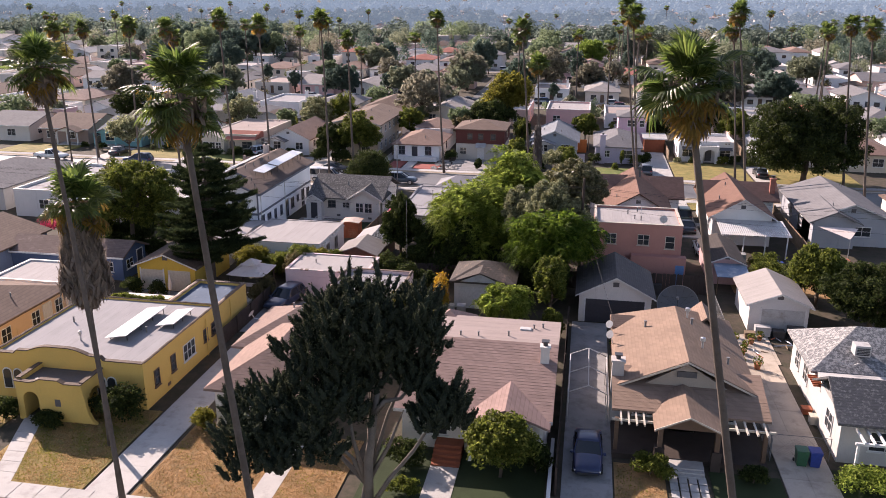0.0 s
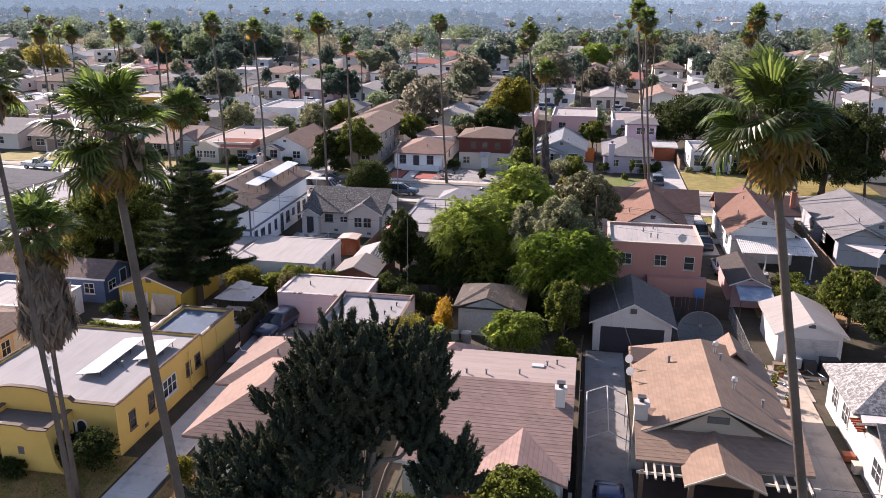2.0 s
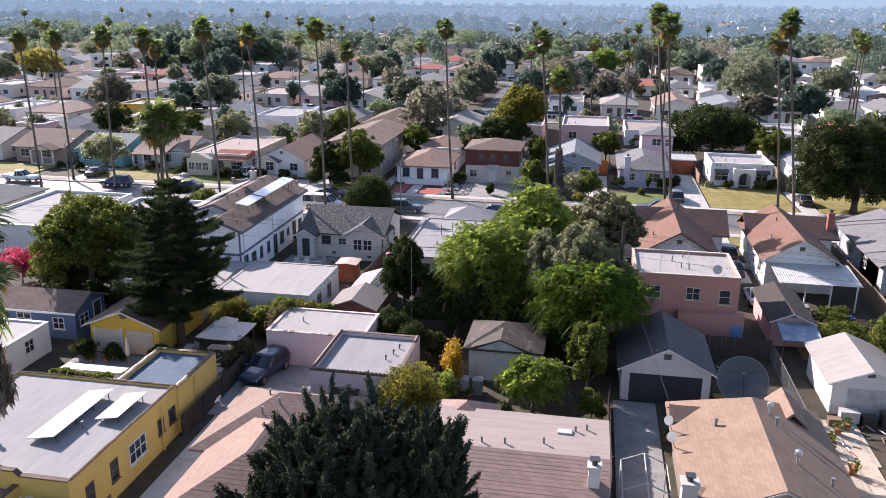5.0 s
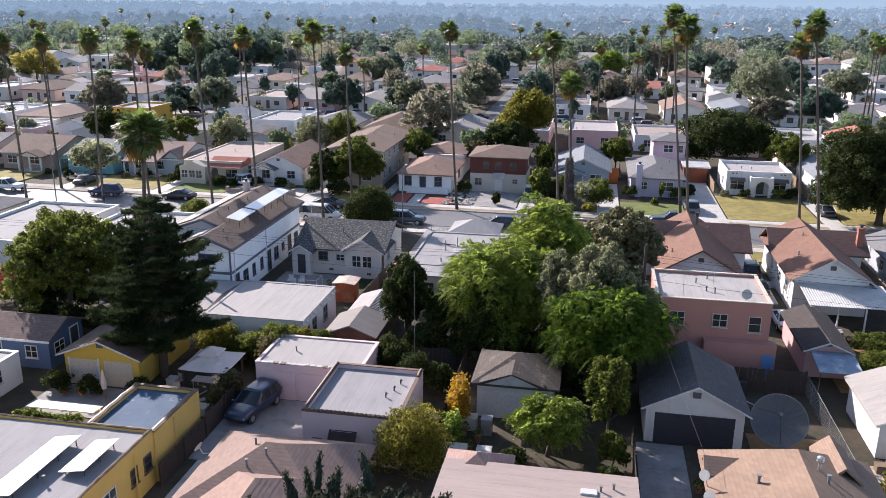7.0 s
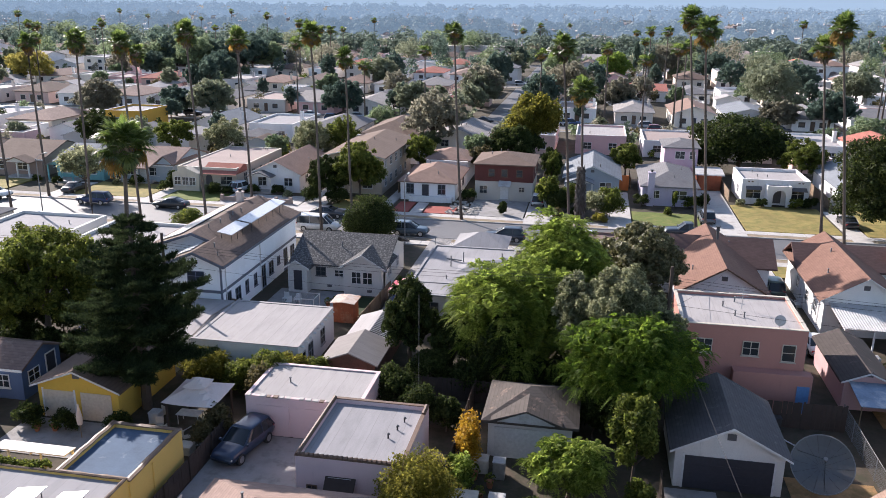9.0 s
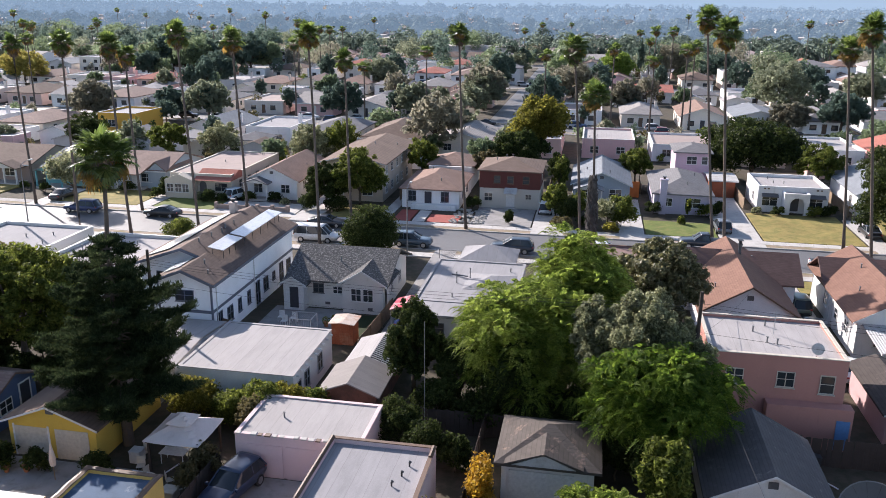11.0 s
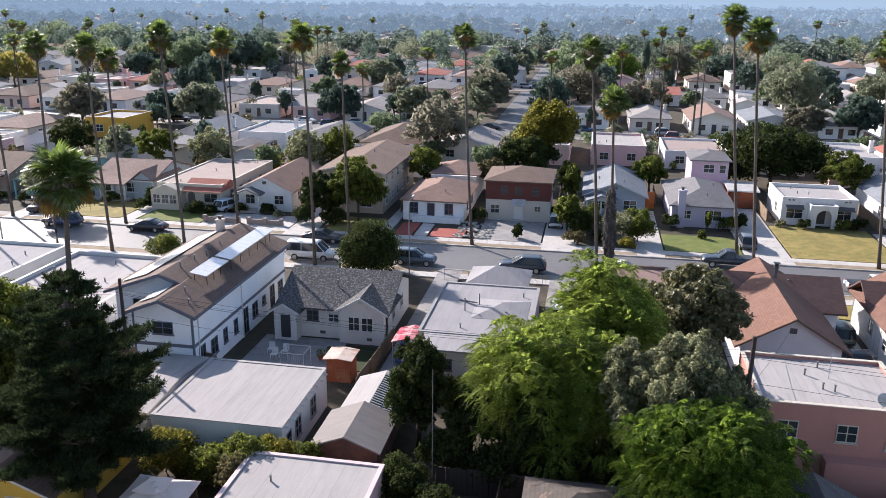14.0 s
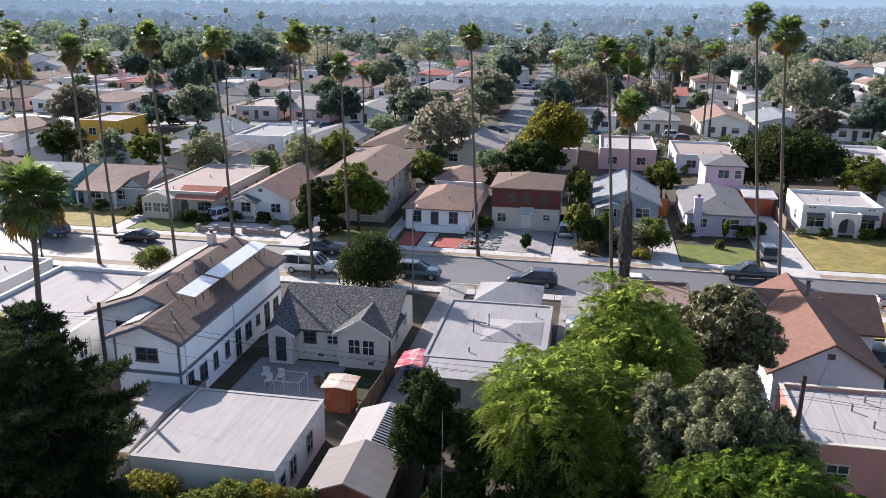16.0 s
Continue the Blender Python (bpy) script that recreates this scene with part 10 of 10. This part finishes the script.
C_SLOPE, C_CRAFT, C_HIP, C_BLOCK = (course_shingles(c) for c in ((0.245, 0.168, 0.148), (0.232, 0.160, 0.120), (0.258, 0.175, 0.145), (0.125, 0.090, 0.077)))
h = ROOFED["slope"]
courses(h, (-7.2, 45.2, 2.8), (2.4, 45.2, 2.8), (-7.2, 51.8, 4.85), (2.4, 51.8, 4.85), C_SLOPE)
h = ROOFED["bungalow"]
courses(h, (6.0, 62.2, 3.15), (6.0, 50.0, 3.15), (10.45, 59.6, 5.2), (10.45, 50.0, 5.2), C_CRAFT)
courses(h, (14.9, 50.0, 3.15), (14.9, 62.6, 3.15), (10.45, 50.0, 5.2), (10.45, 59.6, 5.2), C_CRAFT)
courses(h, (5.9, 47.8, 2.7), (15.2, 47.8, 2.7), (5.9, 49.9, 3.21), (15.2, 49.9, 3.21), C_CRAFT)
courses(h, (8.3, 50.0, 2.6), (8.3, 45.8, 2.6), (10.25, 50.0, 3.55), (10.25, 45.8, 3.55), C_CRAFT)
courses(h, (12.4, 45.8, 2.6), (12.4, 50.0, 2.6), (10.25, 45.8, 3.55), (10.25, 50.0, 3.55), C_CRAFT)
h = ROOFED["hipped"]
courses(h, (-19.6, 45.4, 2.8), (-12.1, 45.4, 2.8), (-15.86, 49.15, 4.75), (-15.84, 49.15, 4.75), C_HIP)
courses(h, (-19.6, 56.2, 2.8), (-19.6, 45.4, 2.8), (-15.85, 52.45, 4.75), (-15.85, 49.15, 4.75), C_HIP)
courses(h, (-12.1, 45.4, 2.8), (-12.1, 56.2, 2.8), (-15.85, 49.15, 4.75), (-15.85, 52.45, 4.75), C_HIP)
h = ROOFED["block"]
courses(h, (-32.2, 90.0, 5.25), (-32.2, 105.3, 5.25), (-36.9, 90.0, 6.9), (-36.9, 105.3, 6.9), C_BLOCK, 0.33)
courses(h, (-32.2, 86.2, 5.25), (-32.2, 90.0, 5.25), (-34.95, 86.2, 6.35), (-34.95, 90.0, 6.35), C_BLOCK, 0.33)
courses(h, (-37.7, 90.0, 5.25), (-37.7, 86.2, 5.25), (-34.95, 90.0, 6.35), (-34.95, 86.2, 6.35), C_BLOCK, 0.33)
